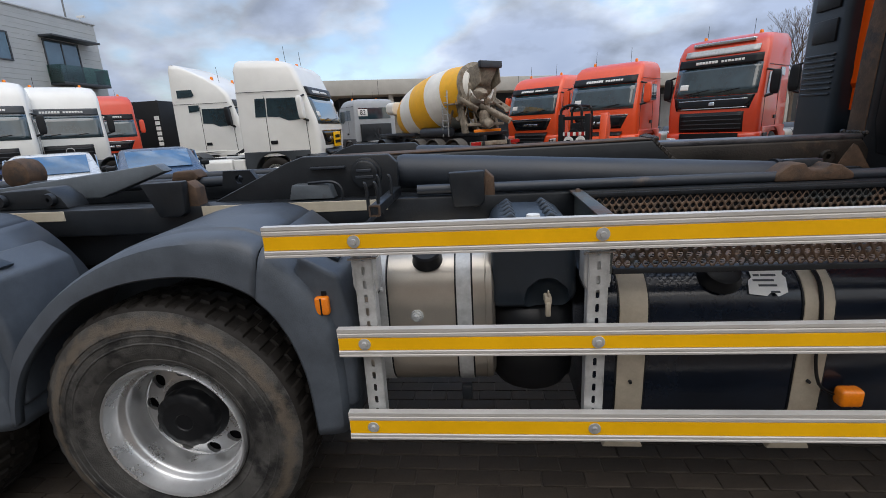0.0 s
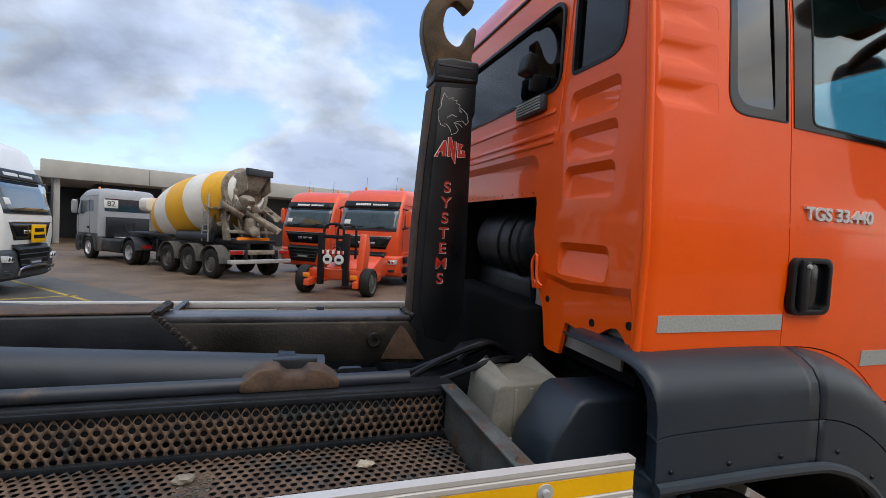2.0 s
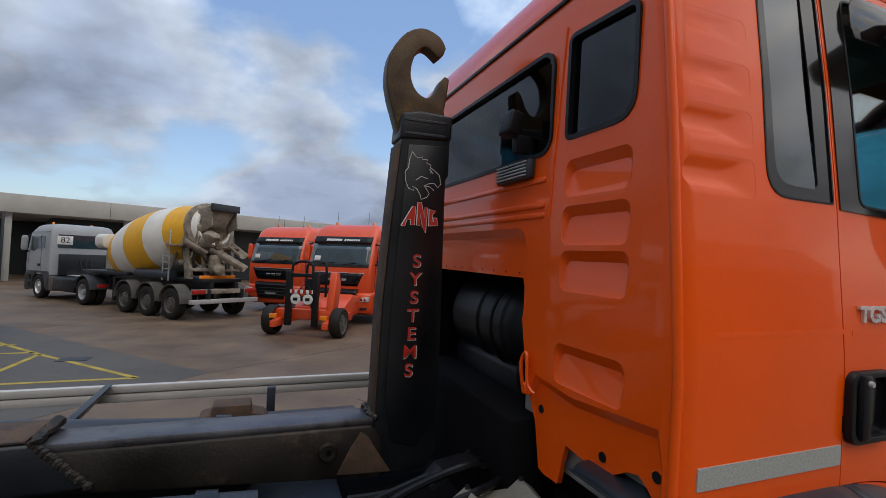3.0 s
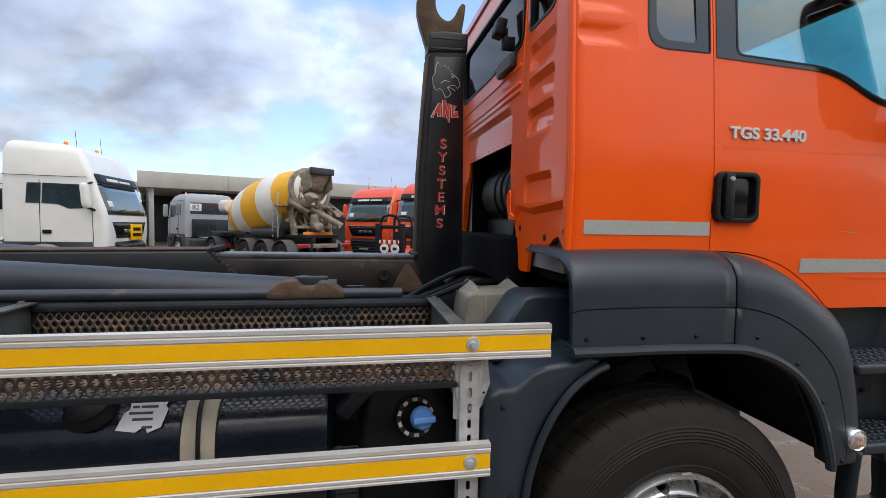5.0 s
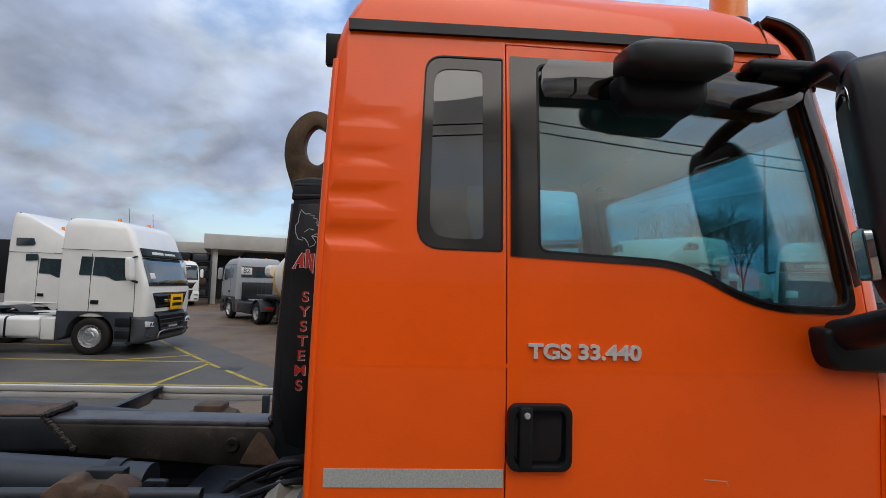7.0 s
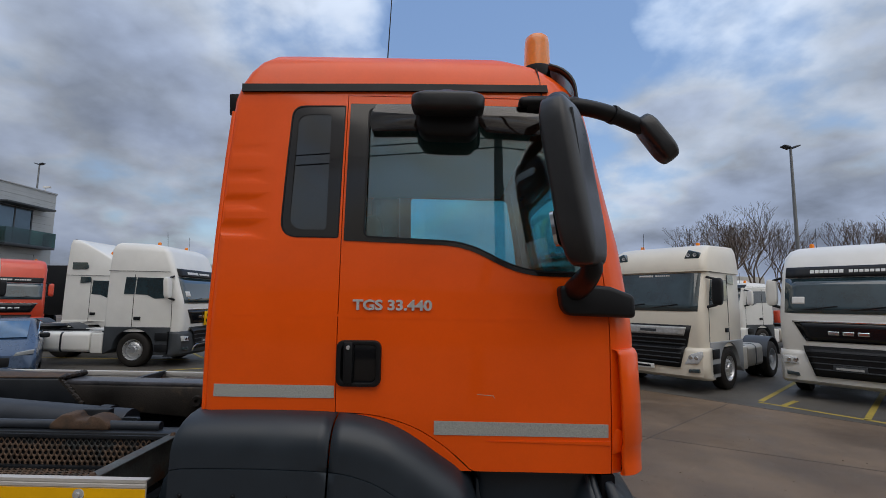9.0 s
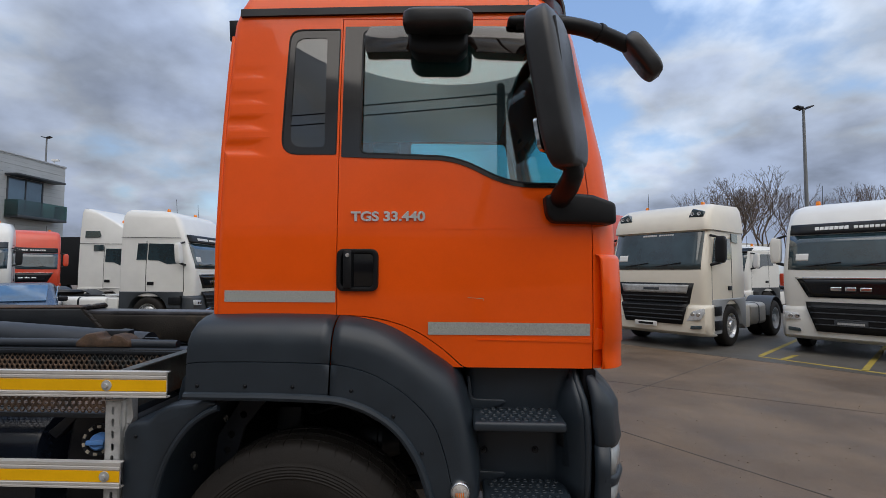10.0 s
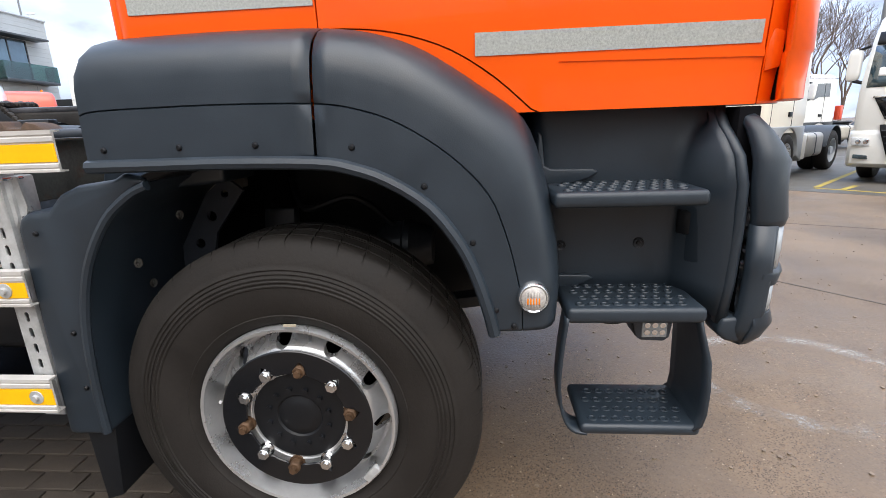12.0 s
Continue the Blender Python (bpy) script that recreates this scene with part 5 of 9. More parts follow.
def side_ring(outer, inner, depth, proud, s=-1):
    b = bmesh.new()
    outer, inner = dense(outer, inner)
    k = len(outer)
    L = [[b.verts.new((x, s * (side_y(z) + q), z)) for x, z in loop] for loop, q in ((outer, proud), (inner, proud), (inner, proud - depth), (outer, proud - depth))]
    for i in range(4):
        for j in range(k):
            b.faces.new((L[i][j], L[i][(j + 1) % k], L[(i + 1) % 4][(j + 1) % k], L[(i + 1) % 4][j]))
    bmesh.ops.recalc_face_normals(b, faces=b.faces[:])
    return b


def dense(*loops, step=0.07):
    """Adds points to loops of equal count, the same number on each side."""
    out = [[] for _ in loops]
    n = len(loops[0])
    for i in range(n):
        k = max(1, math.ceil(math.dist(loops[0][i], loops[0][(i + 1) % n]) / step))
        for o, lp in zip(out, loops):
            a, c = lp[i], lp[(i + 1) % n]
            o += [(a[0] + (c[0] - a[0]) * j / k, a[1] + (c[1] - a[1]) * j / k) for j in range(k)]
    return out if len(out) > 1 else out[0]


def pane_side(pts, proud, s=-1):
    """A flat leaning pane behind an opening of the cab's side."""
    zs = [z for _, z in pts]
    z0, z1 = min(zs), max(zs)
    w0, w1 = side_y(z0) + proud, side_y(z1) + proud
    b = bmesh.new()
    put = lambda x, z, d: (x, s * (w0 + (w1 - w0) * (z - z0) / (z1 - z0) - d), z)
    grown_pts = grown(pts, 0.006)
    a, c = [b.verts.new(put(x, z, 0)) for x, z in grown_pts], [b.verts.new(put(x, z, 0.006)) for x, z in grown_pts]
    k = len(pts)
    b.faces.new(a)
    b.faces.new(c[::-1])
    for i in range(k):
        b.faces.new((a[i], c[i], c[(i + 1) % k], a[(i + 1) % k]))
    bmesh.ops.recalc_face_normals(b, faces=b.faces[:])
    return b


QFRIT = rounded([(-0.104, 2.882), (0.045, 2.882), (0.053, 2.350), (-0.108, 2.352)], [0.05, 0.02, 0.02, 0.065])
DOUT = rounded([(0.130, 2.934), (1.080, 2.916), (1.142, 2.55), (1.186, 2.158), (0.878, 2.160), (0.648, 2.284), (0.132, 2.304)], [0.004, 0.03, 0.02, 0.05, 0.12, 0.10, 0.004])
for s in (-1, 1):
    part("window_pane", pane_side(QWIN, -0.004, s), QUARTER_GLASS, cab, "dark tinted quarter window").visible_shadow = False
    part("window_frit", side_ring(grown(QWIN, 0.001), QFRIT, 0.004, -0.0015, s), FRIT, cab, "black printed border of the quarter window")
dp = part("window_pane", pane_side(DWIN, -0.010), CAB_GLASS, door, "tinted door window with cloud reflections")
dp.visible_shadow = False
part("window_trim", side_ring(DOUT, DWIN, 0.020, 0.0035), FRIT, door)
part("window_seal", side_ring(grown(DWIN, 0.002), grown(DWIN, -0.005), 0.012, 0.005), BLACK, door)
part("window_seal", side_ring(grown(QWIN, 0.003), grown(QWIN, -0.002), 0.012, 0.002), BLACK, cab)
part("window_pane", pane_side(DWIN, -0.010, 1), CAB_GLASS, cab).visible_shadow = False
part("window_pane", prism(bmesh.new(), RWIN, "x", -0.413, -0.407), DARK_GLASS, cab, "dark rear window").visible_shadow = False
part("window_seal", ring(bmesh.new(), grown(RWIN, 0.004), grown(RWIN, -0.010), "x", -0.432, -0.40), BLACK, cab)
for s in (1, -1):
    pts = [(s * y, z) for y, z in CWIN]
    part("window_pane", prism(bmesh.new(), pts, "x", -0.412, -0.406), DARK_GLASS, cab, "dark rear corner window").visible_shadow = False
    part("window_seal", ring(bmesh.new(), grown(pts, 0.004), grown(pts, -0.010), "x", -0.430, -0.40), BLACK, cab)
b = bmesh.new()
rows = []
for y in np.linspace(-0.96, 0.96, 9):
    rows.append([(1.37 - 0.37 * ((z - 2.0) / 0.8) ** 1.2 * 0.42 - 0.06 * (y / 0.96) ** 2 + 0.004, y, z) for z in np.linspace(2.0, 2.8, 7)])
grid(b, rows)
part("windscreen", b, CAB_GLASS, cab, "tinted windscreen", solid=0.006).visible_shadow = False

# gutter strip, roof seam, sun visor, beacon, aerial
part("roof_gutter", on_side([(-0.372, 2.992), (0.3, 2.994), (1.015, 2.988), (1.012, 3.022), (0.3, 3.030), (-0.374, 3.030)], 0.03, 0.014), BLACK, cab, "black gutter strip under the roof")
b = lathe(bmesh.new(), [(0.0, 0.165), (0.045, 0.163), (0.058, 0.15), (0.062, 0.12), (0.066, 0.0), (0.07, -0.04), (0.0, -0.04)], 32, "z", (1.012, -0.77, 3.225))
bc = part("beacon", b, AMBER, cab, "orange rotating beacon on the roof")
part("beacon_base", lathe(bmesh.new(), [(0.0, 0.0), (0.074, 0.0), (0.076, -0.02), (0.07, -0.06), (0.0, -0.06)], 32, "z", (1.012, -0.77, 3.215)), BLACK, bc)
part("aerial", tube(bmesh.new(), [(0.185, -0.42, 3.15), (0.23, -0.44, 4.1)], [0.005, 0.002], 6), BLACK, cab)
b = bmesh.new()
rows = []
for y in np.linspace(-1.0, 1.0, 33):
    k = abs(y) ** 3
    rows.append(spline([(1.10 - 0.06 * k, y * 0.93, 3.19 - 0.02 * k), (1.17 - 0.07 * k, y * 0.96, 3.15 - 0.02 * k), (1.225 - 0.08 * k, y * 0.985, 3.06), (1.245 - 0.09 * k, y, 2.96), (1.25 - 0.10 * k, y, 2.88)], 3))
grid(b, rows)
part("sun_visor", b, GLOSSBLACK, cab, "dark tinted sun visor", solid=0.012)
part("visor_bracket", rbox(1.06, 1.17, -1.0, -0.96, 2.90, 2.935, 0.01), BLACK, cab)

part("rear_roof_seam", rbox(-0.424, -0.40, -0.93, 0.93, 2.945, 2.960, 0.003), BLACK, cab)
part("roof_seam", on_side([(0.985, 2.96), (0.990, 2.96), (0.990, 2.975), (0.988, 3.0), (0.985, 3.05), (0.975, 3.12), (0.970, 3.12), (0.980, 3.05), (0.983, 3.0), (0.985, 2.975)], 0.02, 0.001), BLACK, cab)
# tapes, handle, creases
part("reflective_tape", on_side([(-0.378, 1.655), (0.118, 1.655), (0.118, 1.705), (-0.378, 1.705)], 0.003, 0.003), GREYTAPE, cab, "grey honeycomb reflective tape")
part("reflective_tape", on_side([(0.527, 1.517), (1.225, 1.518), (1.225, 1.570), (0.527, 1.572)], 0.003, 0.003), GREYTAPE, door, "grey honeycomb reflective tape")
hd = part("door_handle", bevel(join(ring(bmesh.new(), rrect(0.126, 0.309, 1.705, 1.89, 0.03), rrect(0.146, 0.289, 1.722, 1.872, 0.022), "y", -1.130, -1.09)), 0.004, 2), BLACK, door, "black recessed door handle")
part("handle_cup", rbox(0.141, 0.296, -1.1155, -1.06, 1.715, 1.88, 0.004, 2), GLOSSBLACK, hd)
part("handle_grip", bevel(box(bmesh.new(), 0.156, 0.196, -1.14, -1.10, 1.715, 1.885), 0.01, 2), BLACK, hd)
part("key_lock", lathe(bmesh.new(), [(0, -0.006), (0.007, -0.006), (0.009, 0.0), (0.009, 0.01)], 14, at=(0.177, -1.142, 1.862)), GALV, hd)
part("door_crease", on_side([(0.16, 1.978), (1.235, 1.974), (1.235, 1.987), (0.16, 1.992)], 0.02, 0.0009), ORANGE, door)
part("door_crease", on_side([(0.74, 1.4955), (1.236, 1.487), (1.236, 1.503), (1.0, 1.500)], 0.02, 0.0032), ORANGE, door)
part("scratch", on_side([(0.70, 1.679), (0.765, 1.6735), (0.7725, 1.660), (0.768, 1.6755), (0.70, 1.6805)], 0.002, 0.0012), CREAM, door, "pale paint scratch")
words("TGS 33.440", 0.058, BADGE, door, Matrix.Translation((0.349, -1.108, 2.032)) @ pose(0, 0, 0, 90, 0, 0), 0.008, "model_badge", "silver model badge", 0.0018, 1.18)
# pressed ribs of the side panel
part("corner_bead", tube(bmesh.new(), [(back_x(z) + 0.010, -(side_y(z) - 0.020), z) for z in (1.59, 1.7, 1.9, 2.1, 2.3, 2.5, 2.7, 2.9)], 0.012, 10), ORANGE, cab)
part("cab_crease", on_side([(-0.335, 1.984), (0.125, 1.984), (0.125, 1.996), (-0.335, 1.996)], 0.02, 0.0006), ORANGE, cab)
# front corner panel
b = bmesh.new()
rows = []
for z, back, dx in ((1.380, 0.014, 0.006), (1.384, 0.004, 0.004), (1.42, 0.002, 0.0), (1.490, 0.0, 0.0), (1.497, -0.005, 0.0), (1.70, -0.005, -0.005), (1.845, -0.003, -0.010), (1.862, 0.004, -0.012), (1.868, 0.02, -0.014)):
    sec = spline([(1.300, -1.06), (1.276, -1.105), (1.272, -1.128), (1.280, -1.135), (1.315, -1.124), (1.350, -1.092), (1.378, -1.045), (1.392, -0.98), (1.396, -0.90)], 3)
    rows.append([(x + dx - 0.6 * back, y + back, z) for x, y in sec])
vs = grid(b, rows)
b.faces.new(vs[0]), b.faces.new(vs[-1])
bmesh.ops.recalc_face_normals(b, faces=b.faces[:])
part("corner_deflector", b, ORANGE, truck, "glossy orange wind deflector at the front corner", smooth=50)
# near-black strip painted in for the shadow behind the deflector's edge
part("deflector_gap", rbox(1.285, 1.30, -1.075, -0.98, 1.384, 1.862, 0.003), CLOTH_SHADE, truck)
part("corner_hinge", bevel(prism(bmesh.new(), [(1.243, 1.45), (1.284, 1.462), (1.284, 1.545), (1.243, 1.557)], "y", -1.098, -1.0), 0.006), ORANGE, truck)
part("front_panel", rbox(1.30, 1.385, -0.95, 0.95, 1.40, 1.95, 0.03), ORANGE, truck)
part("grille", rbox(1.38, 1.405, -0.8, 0.8, 1.45, 1.85, 0.01), BLACK, truck)


# -- mirrors
def pillow(c, size, tilt=(0, 0, 0), r=0.4, seg=3):
    b = bmesh.new()
    bmesh.ops.create_cube(b, size=1.0)
    bevel(b, r * 0.5, 5)
    return moved(b, Matrix.Translation(c) @ pose(0, 0, 0, *tilt) @ Matrix.Diagonal((*size, 1)))


mb = pillow((1.04, -1.335, 2.505), (0.22, 0.13, 0.63), (-5, 0, 55), 0.5)
for v in mb.verts:
    v.co.x -= 0.08 * (v.co.z - 2.505)
mm = part("mirror", mb, SHELL, truck, "large black mirror housing on the door pillar")
part("mirror_ridge", tube(bmesh.new(), spline([(1.02, -1.400, 2.76), (1.035, -1.414, 2.62), (1.058, -1.413, 2.42), (1.082, -1.395, 2.25)], 4), 0.008, 8), BLACK, mm)
for zc, h in ((2.585, 0.33), (2.325, 0.13)):
    gb = pillow((0.988, -1.305, zc), (0.15, 0.02, h), (-5, 0, 55), 0.3)
    for v in gb.verts:
        v.co.x -= 0.08 * (v.co.z - 2.505)
    part("mirror_glass", gb, MIRROR, mm)
part("mirror_knuckle", tube(bmesh.new(), spline([(1.10, -1.34, 2.24), (1.105, -1.33, 2.18), (1.10, -1.24, 2.135), (1.09, -1.13, 2.10)], 4), [0.03, 0.033, 0.036, 0.038, 0.04, 0.04, 0.042, 0.044, 0.046, 0.046, 0.046, 0.046, 0.046], 12), BLACK, mm)
part("mirror_foot", bevel(prism(bmesh.new(), [(1.025, 2.120), (1.14, 2.128), (1.23, 2.120), (1.325, 2.085), (1.328, 1.995), (1.06, 2.002), (1.035, 2.03)], "y", -1.165, -0.97), 0.025, 3), BLACK, mm)
part("mirror_arm", tube(bmesh.new(), spline([(0.955, -1.33, 2.78), (0.985, -1.27, 2.84), (1.04, -1.18, 2.885), (1.09, -1.03, 2.905)], 4), 0.03, 10), BLACK, mm)
sm = part("kerb_mirror", pillow((0.571, -1.16, 2.868), (0.30, 0.19, 0.085), (6, 1, 0), 0.55), SHELL, truck, "black kerb mirror above the door")
# solid block that stands in for the mirror's reflection in the window
part("mirror_shell", bevel(prism(bmesh.new(), [(0.435, 2.86), (0.70, 2.86), (0.70, 2.775), (0.665, 2.742), (0.47, 2.748), (0.437, 2.785)], "y", -1.14, -1.03), 0.02, 3), BLACK, sm)
part("mirror_stud", lathe(bmesh.new(), [(0, 0.022), (0.035, 0.018), (0.05, 0.006), (0.055, -0.02)], 20, "z", (0.565, -1.16, 2.905)), BLACK, sm)
part("mirror_stalk", tube(bmesh.new(), [(0.60, -1.14, 2.87), (0.66, -1.0, 2.93)], 0.03, 10), BLACK, sm)
fmr = part("front_mirror", pillow((1.502, -0.985, 2.785), (0.235, 0.15, 0.085), (0, 56, -10), 0.6), SHELL, truck, "black front mirror on a long arm")
part("mirror_arm", tube(bmesh.new(), spline([(0.92, -1.035, 2.925), (1.08, -1.04, 2.92), (1.20, -1.045, 2.90), (1.32, -1.02, 2.875), (1.44, -0.985, 2.84)], 4), 0.036, 10), BLACK, fmr)
part("arm_joint", tube(bmesh.new(), [(1.29, -1.03, 2.883), (1.31, -1.022, 2.878)], 0.041, 14), BLACK, fmr)
part("arm_base", rbox(0.88, 1.15, -1.075, -1.0, 2.905, 2.95, 0.02, 3), BLACK, fmr)

part("wind_deflector", bevel(on_side([(0.222, 2.83), (0.226, 2.885), (0.25, 2.925), (0.47, 2.925), (0.72, 2.918), (1.055, 2.905), (1.075, 2.84), (1.02, 2.80), (0.96, 2.775), (0.74, 2.79), (0.70, 2.84), (0.47, 2.84), (0.44, 2.795), (0.235, 2.795)], 0.004, 0.02), 0.0015), SMOKED, door, "smoked wind deflector over the door window")
part("wind_deflector", bevel(on_side([(1.085, 2.90), (1.14, 2.60), (1.185, 2.25), (1.165, 2.24), (1.115, 2.58), (1.062, 2.82)], 0.004, 0.022), 0.0015), SMOKED, door, "smoked wind deflector along the window's front edge")

# -- rear wall pressings
def on_back(pts, x0, x1):
    return prism(bmesh.new(), pts, "x", x0, x1)


for z, d in ((2.400, 0.006), (2.318, 0.007), (2.285, 0.006)):
    x = back_x(z)
    part("pressed_rib", bevel(on_back(rrect(-0.57, 0.57, z - 0.011, z + 0.009, 0.009), x - d, x + 0.03), 0.005, 2), ORANGE, cab, "pressed rib of the rear wall")
for s in (-1, 1):
    part("wall_seam", tube(bmesh.new(), [(back_x(2.86) - 0.001, s * 0.640, 2.86), (back_x(2.5) - 0.001, s * 0.612, 2.5), (back_x(2.27) - 0.001, s * 0.597, 2.27)], 0.004, 6), ORANGE, cab)
for y, z in ((-0.575, 1.665), (-0.862, 1.632), (-1.04, 1.66)):
    part("hole_plug", lathe(bmesh.new(), [(0, -0.0), (0.013, -0.001), (0.015, 0.006)], 14, "x", (back_x(z) + 0.0165, y, z)), BLACK, cab)
for y in np.linspace(-0.40, 0.40, 9):
    part("flange_hole", lathe(bmesh.new(), [(0, -0.0), (0.004, -0.0008), (0.005, 0.003)], 8, "x", (back_x(2.09) + 0.0195, y, 2.09)), BLACK, cab)
part("wall_loop", tube(bmesh.new(), spline([(-0.445, -0.512, 1.70), (-0.455, -0.505, 1.79), (-0.452, -0.517, 1.83), (-0.452, -0.535, 1.825), (-0.455, -0.55, 1.74), (-0.445, -0.575, 1.715)], 4), 0.006, 6), ORANGE, cab, "small orange wire loop")
part("wall_tab", bevel(on_back([(-0.50, 1.735), (-0.525, 1.735), (-0.535, 1.70), (-0.51, 1.70)], -0.452, -0.41), 0.003, 1), ORANGE, cab)
vent = part("vent_grille", rbox(back_x(2.45) - 0.03, back_x(2.45), -0.505, -0.272, 2.410, 2.478, 0.012), STEEL_G, cab, "grey slatted air vent")
for k in range(5):
    part("slat", rbox(back_x(2.45) - 0.036, back_x(2.45) - 0.026, -0.49, -0.287, 2.420 + k * 0.0115, 2.425 + k * 0.0115, 0.001, 1), GALV, vent)
wl_ = part("work_lamp", pillow((-0.50, -0.45, 2.595), (0.05, 0.075, 0.085), (0, 12, 0), 0.35), BLACK, truck, "small black work lamp on the cab rear")
part("lamp_bracket", join(rbox(-0.485, -0.425, -0.465, -0.435, 2.50, 2.56, 0.004), rbox(-0.475, -0.46, -0.46, -0.44, 2.55, 2.60, 0.003)), BLACK, wl_)
part("roof_cap", bevel(on_back([(-0.93, 3.0), (-0.93, 2.905), (-0.965, 2.90), (-0.975, 3.0)], -0.452, -0.40), 0.006, 2), BLACK, truck, "small black cap at the roof's rear corner")

# -- cab interior
b = bmesh.new()
box(b, -0.36, 1.2, -1.02, 1.02, 1.46, 1.50)
part("cab_floor", b, CLOTH_SHADE, cab)
part("rear_lining", bevel(carve(box(bmesh.new(), -0.385, -0.372, -0.98, 0.98, 1.5, 2.93), ("DIFFERENCE", prism(bmesh.new(), RWIN, "x", -0.6, 0)), ("DIFFERENCE", prism(bmesh.new(), CWIN, "x", -0.6, 0)), ("DIFFERENCE", box(bmesh.new(), -0.6, 0.2, -0.42, 0.42, 1.2, 2.25))), 0.002, 1), LINING, cab)
part("engine_tunnel", join(box(bmesh.new(), -0.393, 0.14, -0.43, -0.415, 1.45, 2.27), box(bmesh.new(), -0.393, 0.14, 0.415, 0.43, 1.45, 2.27), box(bmesh.new(), -0.393, 0.14, -0.43, 0.43, 2.255, 2.27), box(bmesh.new(), 0.13, 0.145, -0.43, 0.43, 1.3, 2.27)), CLOTH_SHADE, cab, "dark engine recess behind the cab")
part("roof_lining", rbox(-0.3, 1.0, -0.93, 0.93, 2.90, 2.93, 0.01), LINING, cab, "pale cab roof lining")
part("dashboard", bevel(prism(bmesh.new(), [(0.80, 1.7), (0.74, 2.05), (0.80, 2.14), (1.0, 2.17), (1.30, 2.08), (1.30, 1.6)], "y", -0.98, 0.98), 0.03, 3), BLACK, cab, "dark dashboard")
for y in (-0.55, 0.55):
    st = part("seat", bevel(box(bmesh.new(), 0.0, 0.52, y - 0.26, y + 0.26, 1.72, 1.90), 0.05, 3), CLOTH_SHADE, cab, "dark cloth cab seat")
    part("seat_back", bevel(prism(bmesh.new(), [(0.02, 1.85), (0.14, 1.85), (0.04, 2.48), (-0.07, 2.48)], "y", y - 0.24, y + 0.24), 0.04, 3), CLOTH_SHADE, st)
    part("headrest", pillow((-0.03, y, 2.58), (0.10, 0.28, 0.18), (0, -8, 0), 0.6), LINING, st, "pale headrest")
    part("seat_base", rbox(0.05, 0.45, y - 0.2, y + 0.2, 1.5, 1.74, 0.02), BLACK, st)
b = bmesh.new()
bmesh.ops.create_circle(b, segments=8, radius=0.016)
sw = [(0.225 * math.cos(2 * math.pi * k / 28), 0.225 * math.sin(2 * math.pi * k / 28), 0) for k in range(29)]
b.free()
b = tube(bmesh.new(), sw, 0.016, 8, caps=False)
box(b, -0.22, 0.22, -0.02, 0.02, -0.02, 0.0)
box(b, -0.05, 0.05, -0.2, 0.05, -0.025, 0.005)
part("steering_wheel", moved(b, Matrix.Translation((0.68, 0.55, 2.12)) @ pose(0, 0, 0, 0, -38, 0)), BLACK, cab, "black steering wheel")

# -- silencer and intake behind the cab
part("air_filter", lathe(bmesh.new(), [(0, -0.36), (0.16, -0.36), (0.19, -0.32), (0.19, -0.22), (0.20, -0.21), (0.20, -0.16), (0.19, -0.15), (0.19, 0.0), (0.20, 0.01), (0.20, 0.06), (0.19, 0.07), (0.19, 0.3), (0, 0.34)], 40, "y", (-0.16, 0.04, 1.86)), BLACK, truck, "black drum-shaped air filter behind the cab")
part("filter_clamp", tube(bmesh.new(), [(-0.16 + 0.203 * math.cos(a), -0.10, 1.86 + 0.203 * math.sin(a)) for a in np.linspace(0, 2 * math.pi, 30)], 0.008, 6), BLACK, truck)
part("heat_box", rbox(-0.30, 0.25, -0.40, 0.40, 1.35, 1.72, 0.04, 3), BLACK, truck)
part("intake_hose", tube(bmesh.new(), spline([(-0.25, -0.35, 1.80), (-0.28, -0.30, 1.70), (-0.2, -0.25, 1.55)], 5), 0.06, 14), BLACK, truck)
part("intake_snorkel", bevel(prism(bmesh.new(), [(-0.36, 1.3), (-0.35, 2.6), (-0.31, 2.72), (-0.22, 2.72), (-0.20, 1.3)], "y", 0.62, 1.0), 0.04, 3), PLASTIC, truck, "tall ribbed dark intake snorkel behind the cab").location = (-0.165, 0.04, 0.0)
for z in (2.1, 2.3, 2.5):
    part("snorkel_slot", rbox(-0.534, -0.518, 0.72, 0.94, z - 0.07, z + 0.07, 0.006), BLACK, truck)
for k in range(8):
    part("snorkel_rib", rbox(-0.534, -0.515, 0.70, 0.98, 1.70 + k * 0.035, 1.715 + k * 0.035, 0.004, 1), PLASTIC, truck)

# ---- hook lift gear ----
# upright arm, seen from its right side
ARM = [(-0.772, 2.60), (-0.768, 2.66), (-0.566, 2.67), (-0.566, 2.465), (-0.578, 2.45), (-0.566, 1.45), (-0.569, 1.34), (-0.62, 1.28), (-0.80, 1.27), (-0.85, 1.36), (-0.828, 1.51), (-0.818, 1.945), (-0.799, 2.254)]
arm = part("hook_arm", bevel(prism(bmesh.new(), ARM, "y", -0.066, 0.066), 0.010, 2), STEEL, truck, "black painted steel hook arm with worn edges")
part("arm_plate", bevel(prism(bmesh.new(), [(-0.745, 2.575), (-0.588, 2.585), (-0.596, 2.45), (-0.584, 1.48), (-0.66, 1.37), (-0.76, 1.40), (-0.793, 1.57), (-0.785, 1.94), (-0.765, 2.26)], "y", -0.0705, -0.062), 0.003, 2), ARMBLACK, arm, "satin black side plate of the hook arm")
part("arm_edge", bevel(prism(bmesh.new(), [(-0.836, 1.45), (-0.826, 1.94), (-0.806, 2.26), (-0.784, 2.58), (-0.770, 2.58), (-0.799, 2.254), (-0.818, 1.945), (-0.828, 1.45)], "y", -0.058, 0.058), 0.003), RUST, arm, "rust-brown worn rear edge of the arm")
